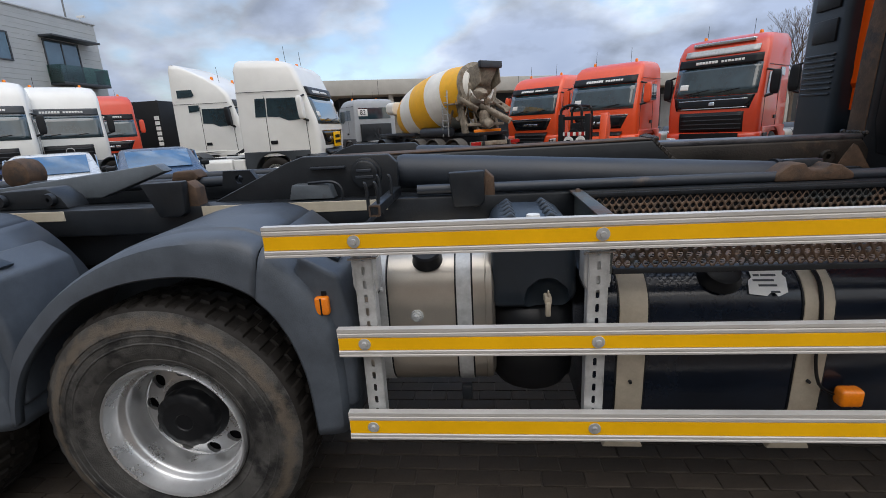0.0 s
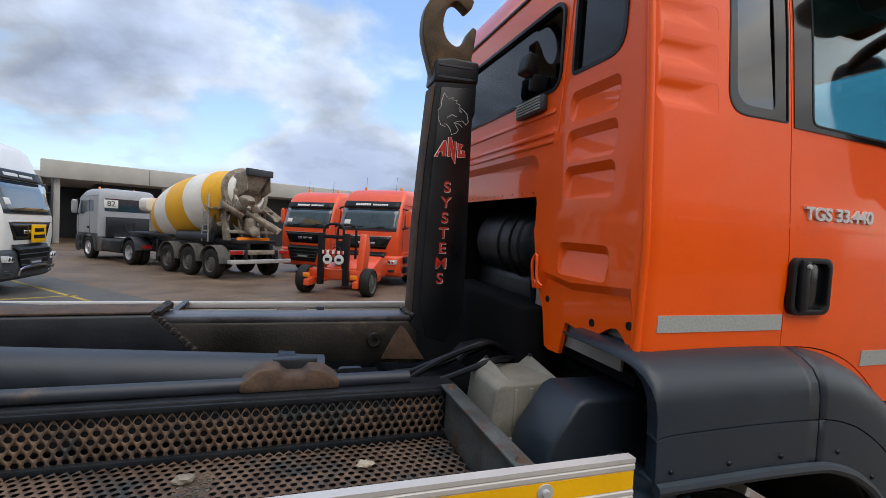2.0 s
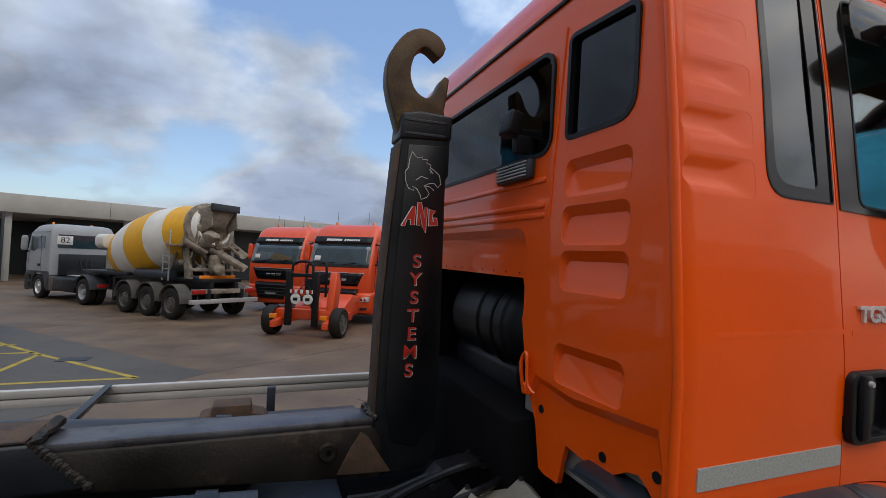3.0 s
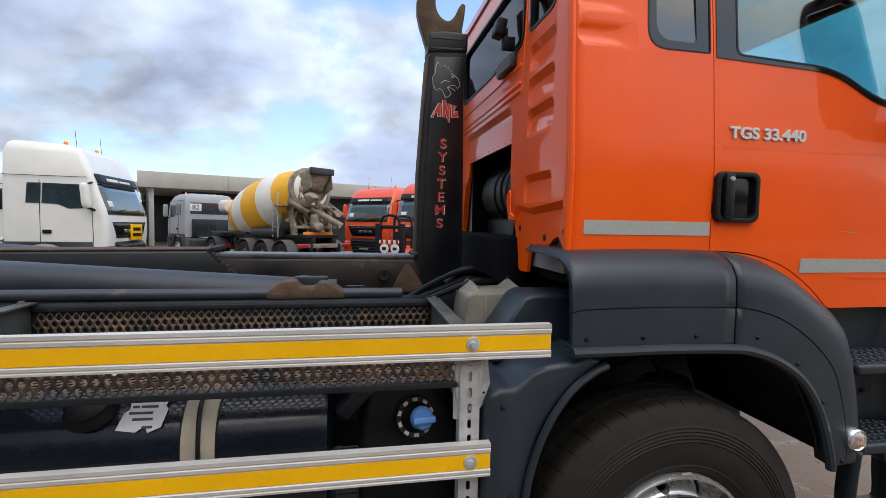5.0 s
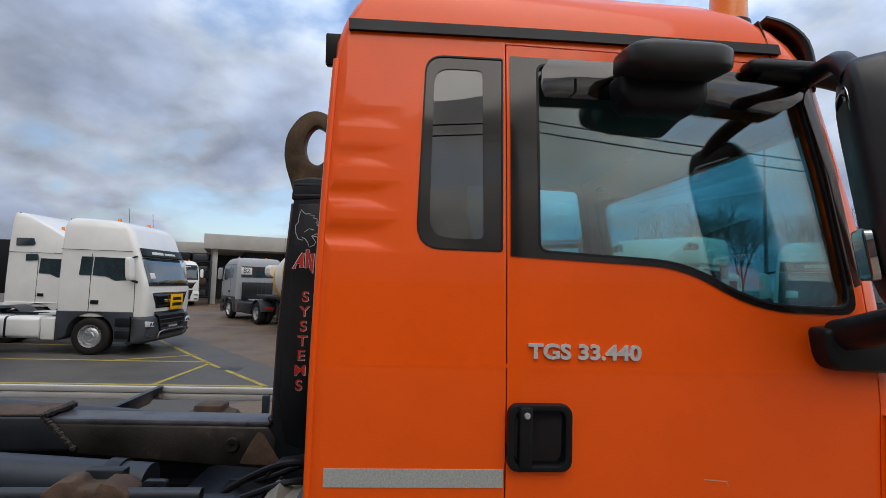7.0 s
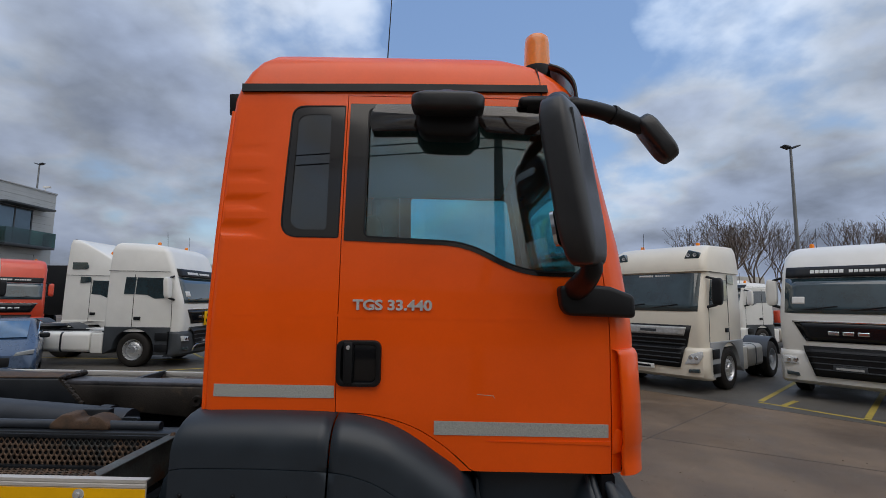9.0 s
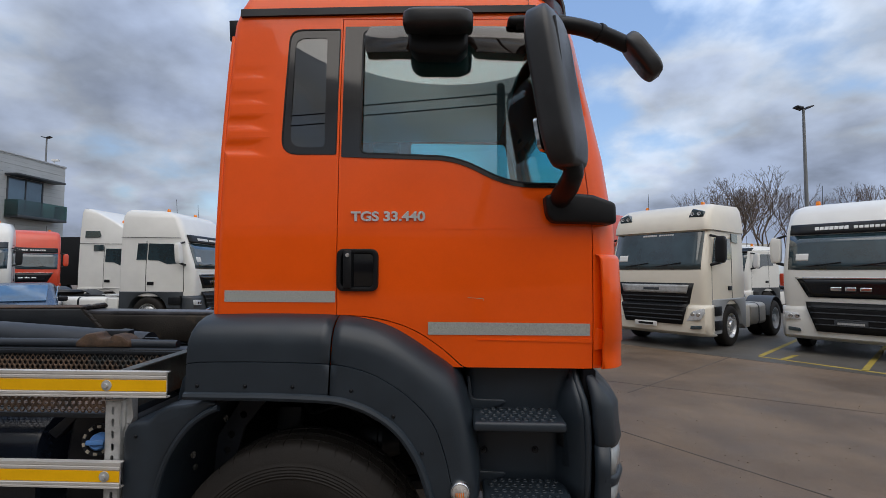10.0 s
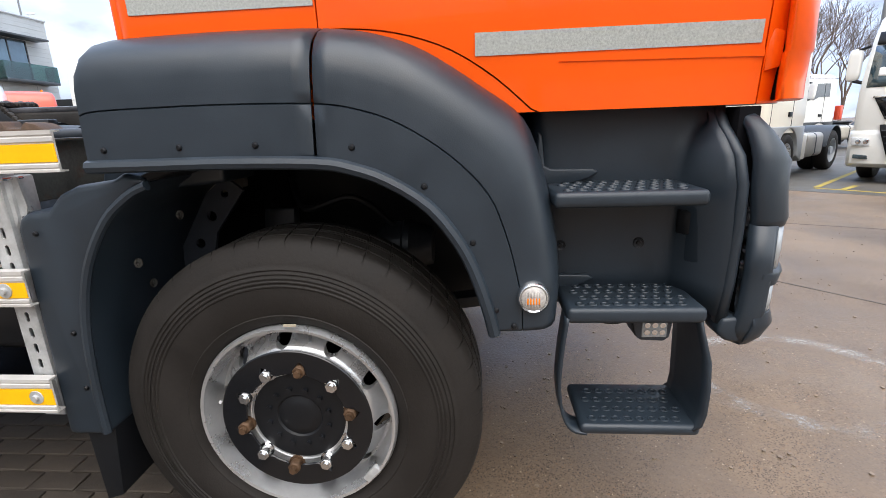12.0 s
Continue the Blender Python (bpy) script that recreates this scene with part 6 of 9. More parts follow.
sk = part("hook_socket", bevel(prism(bmesh.new(), [(-0.782, 2.595), (-0.562, 2.61), (-0.562, 2.712), (-0.70, 2.716), (-0.775, 2.70)], "y", -0.074, 0.074), 0.012, 3), STEEL, arm)
for z in (2.618, 2.672):
    part("socket_groove", bevel(prism(bmesh.new(), [(-0.765, z - 0.004), (-0.60, z - 0.002), (-0.585, z + 0.006), (-0.60, z + 0.010), (-0.765, z + 0.007)], "y", -0.0765, -0.070), 0.002, 1), STEEL_G, sk)
HOOK = spline([(-0.772, 2.600), (-0.800, 2.690), (-0.826, 2.770), (-0.838, 2.850), (-0.824, 2.945), (-0.765, 3.033), (-0.691, 3.068), (-0.620, 3.047), (-0.590, 3.005)], 5) + [(-0.600, 2.975), (-0.622, 2.955)] + spline([(-0.648, 2.976), (-0.685, 2.990), (-0.725, 2.945), (-0.738, 2.870), (-0.714, 2.810), (-0.668, 2.785), (-0.632, 2.812), (-0.608, 2.862), (-0.588, 2.888)], 4) + [(-0.570, 2.878), (-0.578, 2.80), (-0.588, 2.74), (-0.572, 2.66)]
part("hook", bevel(prism(bmesh.new(), HOOK, "y", -0.034, 0.034), 0.012, 3), HOOKM, arm, "worn brown steel hook at the top of the arm")
lm = lambda x, z, y=-0.0712: Matrix.Translation((x, y, z)) @ pose(0, 0, 0, 90, 0, 0)
for i, ch in enumerate("SYSTEMS"):
    z = 2.112 - 0.0725 * i
    x = -0.690 - 0.0024 * i
    words(ch, 0.072, WHITELINE, arm, lm(x + 0.0022, z - 0.0028), 0.002, "lettering", "red letters with a white edge", 0.0012, 1.12)
    words(ch, 0.072, REDLETTER, arm, lm(x, z, -0.0730), 0.002, "lettering", "red letters with a white edge", 0.0004, 1.10)
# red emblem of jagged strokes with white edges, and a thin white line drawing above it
em, eo = bmesh.new(), bmesh.new()
for pts in ([(-0.075, -0.03), (-0.03, 0.035), (-0.018, 0.035), (-0.02, -0.025), (-0.036, -0.025), (-0.036, -0.008), (-0.052, -0.008), (-0.06, -0.03)], [(-0.01, -0.025), (-0.008, 0.05), (0.006, 0.05), (0.022, 0.0), (0.022, 0.035), (0.034, 0.035), (0.03, -0.05), (0.016, -0.03), (0.004, 0.012), (0.004, -0.025)],
            [(0.042, -0.025), (0.042, 0.03), (0.07, 0.025), (0.058, 0.014), (0.055, -0.01), (0.064, -0.01), (0.06, 0.002), (0.076, 0.002), (0.082, -0.022)]):
    lp = [(-0.688 + u * 0.98, 2.287 + v * 1.22) for u, v in pts]
    prism(em, lp, "y", -0.0738, -0.070)
    tube(eo, [(x, -0.0715, z) for x, z in lp + lp[:1]], 0.0026, 6)
part("emblem", em, REDLETTER, arm, "red angular emblem")
part("emblem_edge", eo, WHITELINE, arm, "white edge of the emblem")
b = bmesh.new()
for pts in ([(-13, 28), (-10, 24), (-6, 21), (1, 23), (0, 20), (7, 20), (6, 16), (12, 14), (11, 11), (16, 8), (23, 3), (26, -8), (22, -13), (17, -8), (10, -9), (4, -12), (8, -17), (11, -21), (8, -26), (1, -29), (-1, -23), (-5, -17), (-11, -14), (-9, -19), (-16, -17), (-20, -8), (-21, 3), (-17, 8), (-16, 18), (-13, 28)],
            [(-7, -6), (0, -1), (8, -3)], [(10, 9), (15, 4), (11, 5)], [(4, -12), (12, -13), (17, -17)]):
    tube(b, [(-0.686 + u / 306, -0.0712, 2.456 + v / 304) for u, v in pts], 0.0015, 5)
part("emblem_outline", b, WHITELINE, arm, "thin white line emblem")

# horizontal telescopic beam
part("inner_beam", bevel(prism(bmesh.new(), [(-1.98, 1.480), (-0.84, 1.476), (-0.80, 1.42), (-0.80, 1.27), (-1.70, 1.335), (-1.98, 1.36)], "y", -0.075, 0.075), 0.012, 2), GREASY, truck, "greasy inner lifting beam")
part("beam_top", bevel(prism(bmesh.new(), [(-1.90, 1.476), (-0.83, 1.472), (-0.83, 1.500), (-1.90, 1.506)], "y", -0.070, 0.072), 0.010, 2), WORN, truck)
part("outer_beam", bevel(prism(bmesh.new(), [(-3.9, 1.36), (-3.75, 1.50), (-1.885, 1.518), (-1.85, 1.47), (-1.735, 1.37), (-1.80, 1.36), (-3.8, 1.33)], "y", -0.097, 0.11), 0.012, 2), STEEL, truck, "black outer lifting beam")
part("beam_cover", bevel(prism(bmesh.new(), [(-3.72, 1.502), (-1.90, 1.520), (-1.90, 1.528), (-3.72, 1.510)], "y", -0.09, 0.104), 0.002), RUST, truck, "rust-brown top plate of the beam")
b = bmesh.new()
for k in range(26):
    t = k / 25
    x, z = -1.885 + 0.145 * t, 1.515 - 0.145 * t
    bmesh.ops.create_icosphere(b, subdivisions=1, radius=0.010 + 0.008 * random.random(), matrix=Matrix.Translation((x, -0.088 + 0.006 * random.random(), z)))
for k in range(24):
    bmesh.ops.create_icosphere(b, subdivisions=1, radius=0.010 + 0.012 * random.random(), matrix=Matrix.Translation((-1.885 + 0.012 * random.random(), -0.09 + 0.195 * k / 23, 1.524)))
part("weld_seam", b, GREASY, truck, "thick rough weld seam")
b = bmesh.new()
for k in range(14):
    bmesh.ops.create_icosphere(b, subdivisions=1, radius=0.008 + 0.010 * random.random(), matrix=Matrix.Translation((-0.845 + 0.02 * random.random(), -0.07 + 0.14 * k / 13, 1.503)))
part("weld_seam", b, GREASY, truck, "thick rough weld seam")
part("beam_eye", lathe(bmesh.new(), [(0.012, -0.01), (0.03, -0.012), (0.036, 0.0), (0.036, 0.02)], 20, at=(-1.005, -0.080, 1.392)), GREASY, truck)
part("arm_gusset", bevel(prism(bmesh.new(), [(-0.97, 1.30), (-0.92, 1.40), (-0.885, 1.455), (-0.86, 1.44), (-0.76, 1.29)], "y", -0.082, -0.07), 0.006), RUST, truck)
# hydraulic rams
for s in (-1, 1):
    rm = part("hydraulic_ram", tube(bmesh.new(), [(-3.22, s * 0.36, 1.445), (-3.19, s * 0.36, 1.443), (-1.25, s * 0.33, 1.315)], [0.075, 0.085, 0.085], 28), STEEL_G, truck, "dark grey hydraulic lifting ram")
    part("ram_collar", tube(bmesh.new(), [(-1.42, s * 0.333, 1.327), (-1.36, s * 0.332, 1.323)], 0.095, 28), STEEL, rm)
    part("pivot_plate", bevel(prism(bmesh.new(), [(-4.15, 1.34), (-3.74, 1.52), (-3.66, 1.545), (-3.24, 1.54), (-3.20, 1.50), (-3.20, 1.34)], "y", s * 0.47 - 0.02, s * 0.47 + 0.02), 0.008), STEEL, truck, "black pivot plate")
    part("pivot_pin", lathe(bmesh.new(), [(0.0, -0.03), (0.055, -0.03), (0.062, -0.026), (0.064, 0.0), (0.075, 0.004), (0.078, 0.03)], 32, at=(-3.35, s * 0.51, 1.455) if s < 0 else (-3.35, 0.5, 1.455)), STEEL, truck, "large round pivot pin with raised lettering")
# bars stand for the worn cast writing on the pin
for dz, w in ((0.018, 0.07), (-0.012, 0.085)):
    part("cast_marks", rbox(-3.35 - w / 2, -3.35 + w / 2, -0.544, -0.538, 1.455 + dz - 0.007, 1.455 + dz + 0.007, 0.002, 1), STEEL_G, truck)
part("plate_ledge", rbox(-3.62, -3.45, -0.515, -0.485, 1.485, 1.495, 0.003), STEEL_G, truck)
part("plate_box", bevel(prism(bmesh.new(), [(-3.72, 1.35), (-3.70, 1.42), (-3.52, 1.42), (-3.50, 1.35)], "y", -0.56, -0.49), 0.006), PLATE_L, truck)
part("pipe_loop", tube(bmesh.new(), spline([(-3.62, -0.55, 1.425), (-3.50, -0.57, 1.43), (-3.46, -0.57, 1.40), (-3.455, -0.57, 1.35)], 4), 0.008, 6), STEEL, truck)
# long side tubes of the subframe
for s in (-1, 1):
    part("subframe_rail", rbox(-6.4, -0.78, s * 0.525 - 0.06, s * 0.525 + 0.06, 1.21, 1.345, 0.012), STEEL, truck, "long black subframe rail")
    part("subframe_foot", rbox(-6.3, -0.9, s * 0.44 - 0.06, s * 0.44 + 0.06, 1.035, 1.21, 0.006), STEEL, truck)
for x0, x1 in ((-4.15, -3.24), (-5.2, -4.87), (-6.3, -5.5)):
    part("paint_stripe", bevel(box(bmesh.new(), x0, x1, -0.588, -0.583, 1.292, 1.342), 0.002, 1), STRIPE, truck, "cream painted stripe with chipped edges")
part("pipe_run", tube(bmesh.new(), [(-3.1, -0.56, 1.375), (-0.95, -0.52, 1.362)], 0.024, 14), STEEL_G, truck, "thin grey hydraulic pipe")


def u_bracket(x0, x1, y, z0, z1, flare=0.03):
    o = part("guide_bracket", bevel(prism(bmesh.new(), [(x0 - flare, z1), (x1 + flare * 0.3, z1 + 0.004), (x1, z0 + 0.02), (x1 - 0.02, z0), (x0 + 0.02, z0)], "y", y - 0.03, y + 0.02), 0.008), STEEL, truck, "black container guide bracket with rusty edges")
    part("bracket_wing", bevel(prism(bmesh.new(), [(x1 - 0.02, z0), (x1 + 0.05, z0 - 0.005), (x1 + 0.045, z1 - 0.035), (x1 + 0.005, z1)], "y", y + 0.02, y + 0.10), 0.006), RUST, o)
    return o


u_bracket(-2.95, -2.79, -0.60, 1.30, 1.455, 0.0)
u_bracket(-4.36, -4.21, -0.60, 1.30, 1.465, 0.05)
# locking pad with chamfered rusty cheeks
pd = part("locking_pad", bevel(prism(bmesh.new(), [(-1.53, 1.345), (-1.53, 1.375), (-1.47, 1.42), (-1.41, 1.425), (-1.39, 1.395), (-1.33, 1.395), (-1.31, 1.42), (-1.26, 1.41), (-1.205, 1.375), (-1.205, 1.345)], "y", -0.56, -0.45), 0.012, 2), RUST, truck, "rusty cast locking pad")
part("pad_back", bevel(box(bmesh.new(), -1.43, -1.28, -0.47, -0.42, 1.345, 1.43), 0.008), STEEL, pd)
b = carve(prism(bmesh.new(), rrect(-1.205, -1.112, 1.325, 1.388, 0.015), "y", -0.47, -0.445), ("DIFFERENCE", cyl(bmesh.new(), (-1.155, -0.6, 1.358), (-1.155, -0.4, 1.358), 0.017, 16)))
part("lifting_eye", b, STEEL, truck)
# small hose rack near the first post
part("rack_tube", rbox(-3.23, -3.19, -0.98, -0.48, 1.345, 1.385, 0.004), STEEL, truck, "square steel rack tube with rusty end")
part("rack_end", ring(bmesh.new(), rrect(-3.232, -3.188, 1.343, 1.387, 0.004), rrect(-3.225, -3.195, 1.35, 1.38, 0.003), "y", -0.985, -0.97), RUST, truck)
for x, y in ((-3.245, -0.93), (-3.205, -0.93), (-3.245, -0.70), (-3.195, -0.70)):
    part("rack_prong", tube(bmesh.new(), spline([(x, y, 1.36), (x, y, 1.43), (x - 0.006, y, 1.46), (x - 0.012, y, 1.465)], 4), 0.007, 8), STEEL, truck)
part("rack_strut", bevel(prism(bmesh.new(), [(-3.44, 1.16), (-3.23, 1.345), (-3.20, 1.345), (-3.41, 1.16)], "y", -0.66, -0.62), 0.004), STEEL_G, truck)

# tail: rollers and tilt frame behind the first bracket
part("tail_roller", lathe(bmesh.new(), [(0, -0.09), (0.07, -0.09), (0.10, -0.07), (0.11, 0.0), (0.10, 0.07), (0.07, 0.09), (0, 0.09)], 28, "y", (-6.0, -0.35, 1.46)), RUST, truck, "rusty steel guide roller")
part("tail_roller", lathe(bmesh.new(), [(0, -0.09), (0.07, -0.09), (0.10, -0.07), (0.11, 0.0), (0.10, 0.07), (0.07, 0.09), (0, 0.09)], 28, "y", (-6.0, 0.35, 1.46)), RUST, truck, "rusty steel guide roller")
part("tilt_arm", bevel(prism(bmesh.new(), [(-5.7, 1.36), (-5.65, 1.42), (-4.55, 1.53), (-4.5, 1.49), (-4.9, 1.36)], "y", -0.30, -0.22), 0.01), PLATE_L, truck, "grey tilted steel arm")
part("tilt_block", bevel(prism(bmesh.new(), [(-5.3, 1.345), (-5.28, 1.44), (-5.0, 1.45), (-4.93, 1.40), (-4.9, 1.345)], "y", -0.52, -0.38), 0.01), STEEL, truck)
part("tilt_block", bevel(prism(bmesh.new(), [(-6.3, 1.345), (-6.28, 1.43), (-5.6, 1.44), (-5.5, 1.345)], "y", -0.5, -0.36), 0.01), GREASY, truck)
part("tilt_pad", bevel(prism(bmesh.new(), [(-4.62, 1.40), (-4.60, 1.465), (-4.47, 1.47), (-4.44, 1.43), (-4.48, 1.40)], "y", -0.10, 0.0), 0.01), RUST, truck)
b = carve(prism(bmesh.new(), [(-4.3, 1.36), (-4.28, 1.46), (-4.12, 1.46), (-4.08, 1.40), (-4.05, 1.36)], "y", -0.12, -0.08), ("DIFFERENCE", cyl(bmesh.new(), (-4.19, -0.3, 1.41), (-4.19, 0.1, 1.41), 0.025, 16)))
part("lifting_eye", b, STEEL, truck)
for y in (-0.05, 0.30):
    part("frame_tube", tube(bmesh.new(), [(-6.3, y, 1.38), (-3.9, y, 1.40)], 0.03, 12), STEEL_G, truck)
part("tail_frame", rbox(-6.5, -6.3, -0.6, 0.6, 1.05, 1.4, 0.02), STEEL, truck)
for x, y in ((-5.25, -0.535), (-4.98, -0.535)):
    part("eye_boss", lathe(bmesh.new(), [(0.012, -0.012), (0.03, -0.012), (0.034, 0.01)], 18, at=(x, y, 1.395)), STEEL, truck)

# far side of the truck: guard rail, basket ends and pad
part("far_guard_rail", join(rbox(-3.5, -0.55, 1.19, 1.225, 1.302, 1.345, 0.006), rbox(-3.5, -0.55, 1.195, 1.225, 1.25, 1.298, 0.006)), RAILALU, truck, "aluminium side guard rail of the far side")
part("far_guard_tape", rbox(-3.5, -0.55, 1.22, 1.229, 1.262, 1.332, 0.001, 1), YELLOW, truck)
part("far_bracket", bevel(prism(bmesh.new(), [(-2.13, 1.22), (-2.02, 1.36), (-1.985, 1.36), (-2.09, 1.22)], "y", 0.60, 1.19), 0.004), STEEL_G, truck)
part("far_bracket", rbox(-1.20, -1.155, 0.96, 1.0, 1.15, 1.352, 0.004), STEEL_G, truck)
part("locking_pad", bevel(prism(bmesh.new(), [(-1.50, 1.345), (-1.49, 1.375), (-1.445, 1.385), (-1.44, 1.42), (-1.28, 1.42), (-1.275, 1.385), (-1.22, 1.37), (-1.20, 1.345)], "y", 0.46, 0.58), 0.008, 2), RUST, truck, "rusty cast locking pad")
part("far_tank", bevel(box(bmesh.new(), -2.9, -1.0, 0.62, 1.15, 0.55, 1.15), 0.09, 4), BLACK, truck)
part("far_fender", bevel(prism(bmesh.new(), [(-4.75, 0.6), (-4.6, 1.0), (-4.3, 1.26), (-4.0, 1.34), (-3.7, 1.33), (-3.5, 1.2), (-3.35, 0.9), (-3.33, 0.6), (-3.37, 0.6), (-3.55, 1.1), (-3.75, 1.28), (-4.0, 1.3), (-4.28, 1.22), (-4.55, 0.98), (-4.7, 0.6)], "y", 0.62, 1.2), 0.004, 1), PLASTIC_W, truck)

# ---- fenders of the drive axles
F2O = [(-4.79, 0.56), (-4.75, 0.70), (-4.67, 0.90), (-4.48, 1.09), (-4.23, 1.25), (-3.98, 1.335), (-3.78, 1.35), (-3.65, 1.335), (-3.53, 1.26), (-3.42, 1.14), (-3.345, 1.0), (-3.325, 0.80), (-3.33, 0.54)]
F2I = [(-4.735, 0.56), (-4.70, 0.68), (-4.60, 0.85), (-4.38, 1.06), (-4.18, 1.15), (-3.98, 1.185), (-3.80, 1.18), (-3.67, 1.13), (-3.58, 1.06), (-3.515, 0.95), (-3.475, 0.82), (-3.46, 0.70), (-3.452, 0.54)]
A2 = [(-0.05, 0.0), (0.0, 0.45), (0.02, 0.70), (0.03, 0.77), (0.075, 0.785), (0.085, 0.83), (0.13, 0.93), (0.25, 0.975), (0.5, 0.99), (0.95, 1.0), (1.0, 0.985), (1.02, 0.93)]
for wx in (0.0, -1.4):
    r2 = arch_sheet(F2O, F2I, -0.66, -1.205, A2)
    for sl in (slice(0, 8 * 4 - 1), slice(8 * 4 - 2, None)):
        rr = [list(r) for r in r2[sl]]
        if sl.start:
            rr[0] = [(p[0] + 0.006, p[1], p[2]) for p in rr[0]]
        b = bmesh.new()
        grid(b, rr)
        bmesh.ops.recalc_face_normals(b, faces=b.faces[:])
        part("fender", b, PLASTIC_W, truck, "sun-bleached grey plastic fender over the drive wheel", solid=0.008).location = (wx, 0, 0)
    part("fender_panel", bevel(prism(bmesh.new(), [(-3.50, 1.16), (-3.46, 1.25), (-3.32, 1.17), (-3.285, 0.95), (-3.30, 0.64), (-3.36, 0.62), (-3.40, 0.95)], "y", -1.165, -0.75), 0.02, 3), PLASTIC_W, truck, "grey fender front panel").location = (wx, 0, 0)
    part("fender_latch", bevel(prism(bmesh.new(), [(-3.53, 1.262), (-3.35, 1.192), (-3.345, 1.205), (-3.525, 1.278)], "y", -1.06, -1.0), 0.005), PLASTIC, truck).location = (wx, 0, 0)
am = part("side_marker", rbox(-3.412, -3.36, -1.192, -1.16, 1.028, 1.098, 0.01, 3), AMBER, truck, "amber side marker lamp")
part("marker_divider", rbox(-3.389, -3.384, -1.195, -1.19, 1.03, 1.096, 0.001, 1), BLACK, am)
part("marker_base", rbox(-3.39, -3.37, -1.17, -1.15, 1.09, 1.115, 0.003), BLACK, am)

# ---- side guard
for x0, x1, z0, z1 in ((-3.535, -0.545, 1.268, 1.374), (-3.32, -0.735, 0.895, 1.0), (-3.315, -0.745, 0.552, 0.664)):
    h = z1 - z0
    pr = [(-1.222, z0), (-1.25, z0), (-1.25, z0 + 0.006), (-1.247, z0 + 0.009), (-1.25, z0 + 0.012), (-1.25, z0 + 0.02), (-1.246, z0 + 0.024), (-1.246, z1 - 0.032), (-1.25, z1 - 0.028), (-1.25, z1 - 0.018), (-1.247, z1 - 0.015), (-1.25, z1 - 0.011), (-1.25, z1), (-1.222, z1), (-1.222, z1 - 0.004), (-1.242, z1 - 0.006), (-1.242, z0 + 0.006), (-1.222, z0 + 0.004)]
    rl = part("guard_rail", prism(bmesh.new(), pr, "x", x0, x1), RAILALU, truck, "ribbed aluminium side guard rail with yellow tape", smooth=20)
    part("yellow_tape", box(bmesh.new(), x0 + 0.002, x1 - 0.002, -1.2485, -1.2455, z0 + 0.026, z1 - 0.034), YELLOW, rl, "yellow reflective tape")
    for bx in (-3.225, -2.425, -0.80):
        part("guard_bolt", lathe(bmesh.new(), [(0, -0.011), (0.009, -0.011), (0.0105, -0.004), (0.0106, -0.0025), (0.021, -0.0025), (0.022, 0.0), (0.022, 0.004)], 24, at=(bx, -1.249, (z0 + z1) / 2 - 0.004)), GALV, rl)
for px in (-3.213, -2.425, -0.797):
    hw = 0.030
    b = bmesh.new()
    z = 0.52
    while z < 1.24:
        ring(b, rrect(px - hw, px + hw, z, z + 0.0505, 0.0002, 2), rrect(px - 0.0065, px + 0.0065, z + 0.009, z + 0.041, 0.006, 2), "y", -1.212, -1.207)
        z += 0.0505
    for s in (-1, 1):
        box(b, px + s * hw - 0.0025, px + s * hw + 0.0025, -1.212, -1.165, 0.52, z)
    ps = part("guard_post", b, GALV, truck, "slotted galvanised guard post")
    part("post_head", bevel(prism(bmesh.new(), [(px - 0.045, 1.14), (px - 0.045, 1.255), (px + 0.045, 1.255), (px + 0.045, 1.14), (px + 0.03, 1.10), (px - 0.03, 1.10)], "y", -1.20, -1.12), 0.006), GALV, ps)
    part("post_clip", tube(bmesh.new(), [(px - 0.05, -1.215, 1.245), (px + 0.05, -1.215, 1.25), (px + 0.05, -1.16, 1.25)], 0.004, 6), CHROME, ps)
    for zz in (1.16, 1.115):
        part("post_bolt", lathe(bmesh.new(), [(0, -0.01), (0.008, -0.01), (0.009, 0.0)], 6, "x", (px + 0.05, -1.16, zz)), GALV, ps)
    part("post_arm", rbox(px - 0.03, px + 0.03, -1.17, -0.42, 1.09, 1.13, 0.004), STEEL, truck)

b = carve(prism(bmesh.new(), [(-0.845, 1.06), (-0.845, 1.255), (-0.735, 1.255), (-0.725, 1.17), (-0.75, 1.10), (-0.79, 1.05)], "y", -1.19, -1.184), *[("DIFFERENCE", cyl(bmesh.new(), (x, -1.3, z), (x, -1.1, z), r, 12)) for x, z, r in ((-0.775, 1.222, 0.013), (-0.755, 1.165, 0.005), (-0.745, 1.14, 0.005), (-0.765, 1.12, 0.005), (-0.78, 1.105, 0.005), (-0.755, 1.19, 0.005), (-0.80, 1.15, 0.006))])
part("post_plate", b, GALV, truck, "pale steel plate with a row of holes")
part("plate_bolt", lathe(bmesh.new(), [(0, -0.014), (0.009, -0.014), (0.010, -0.004), (0.015, -0.003), (0.015, 0.003)], 12, at=(-0.79, -1.19, 1.10)), GALV, truck)

# ---- tanks
def tank_mesh(x0, x1, y0, y1, z0, z1, r, bulge=0.012):
    sec = rrect(y0, y1, z0, z1, r, 6)
    cy, cz = (y0 + y1) / 2, (z0 + z1) / 2
    rows = []
    for x, k in ((x0 - bulge, 0.90), (x0, 0.985), (x0 + 0.012, 1.0), (x1 - 0.012, 1.0), (x1, 0.985), (x1 + bulge, 0.90)):
        rows.append([(x, cy + (y - cy) * k, cz + (z - cz) * k) for y, z in sec])
    b = bmesh.new()
    vs = grid(b, rows, closed=True)
    b.faces.new(vs[0][::-1])
    b.faces.new(vs[-1])
    bmesh.ops.recalc_face_normals(b, faces=b.faces[:])
    return b


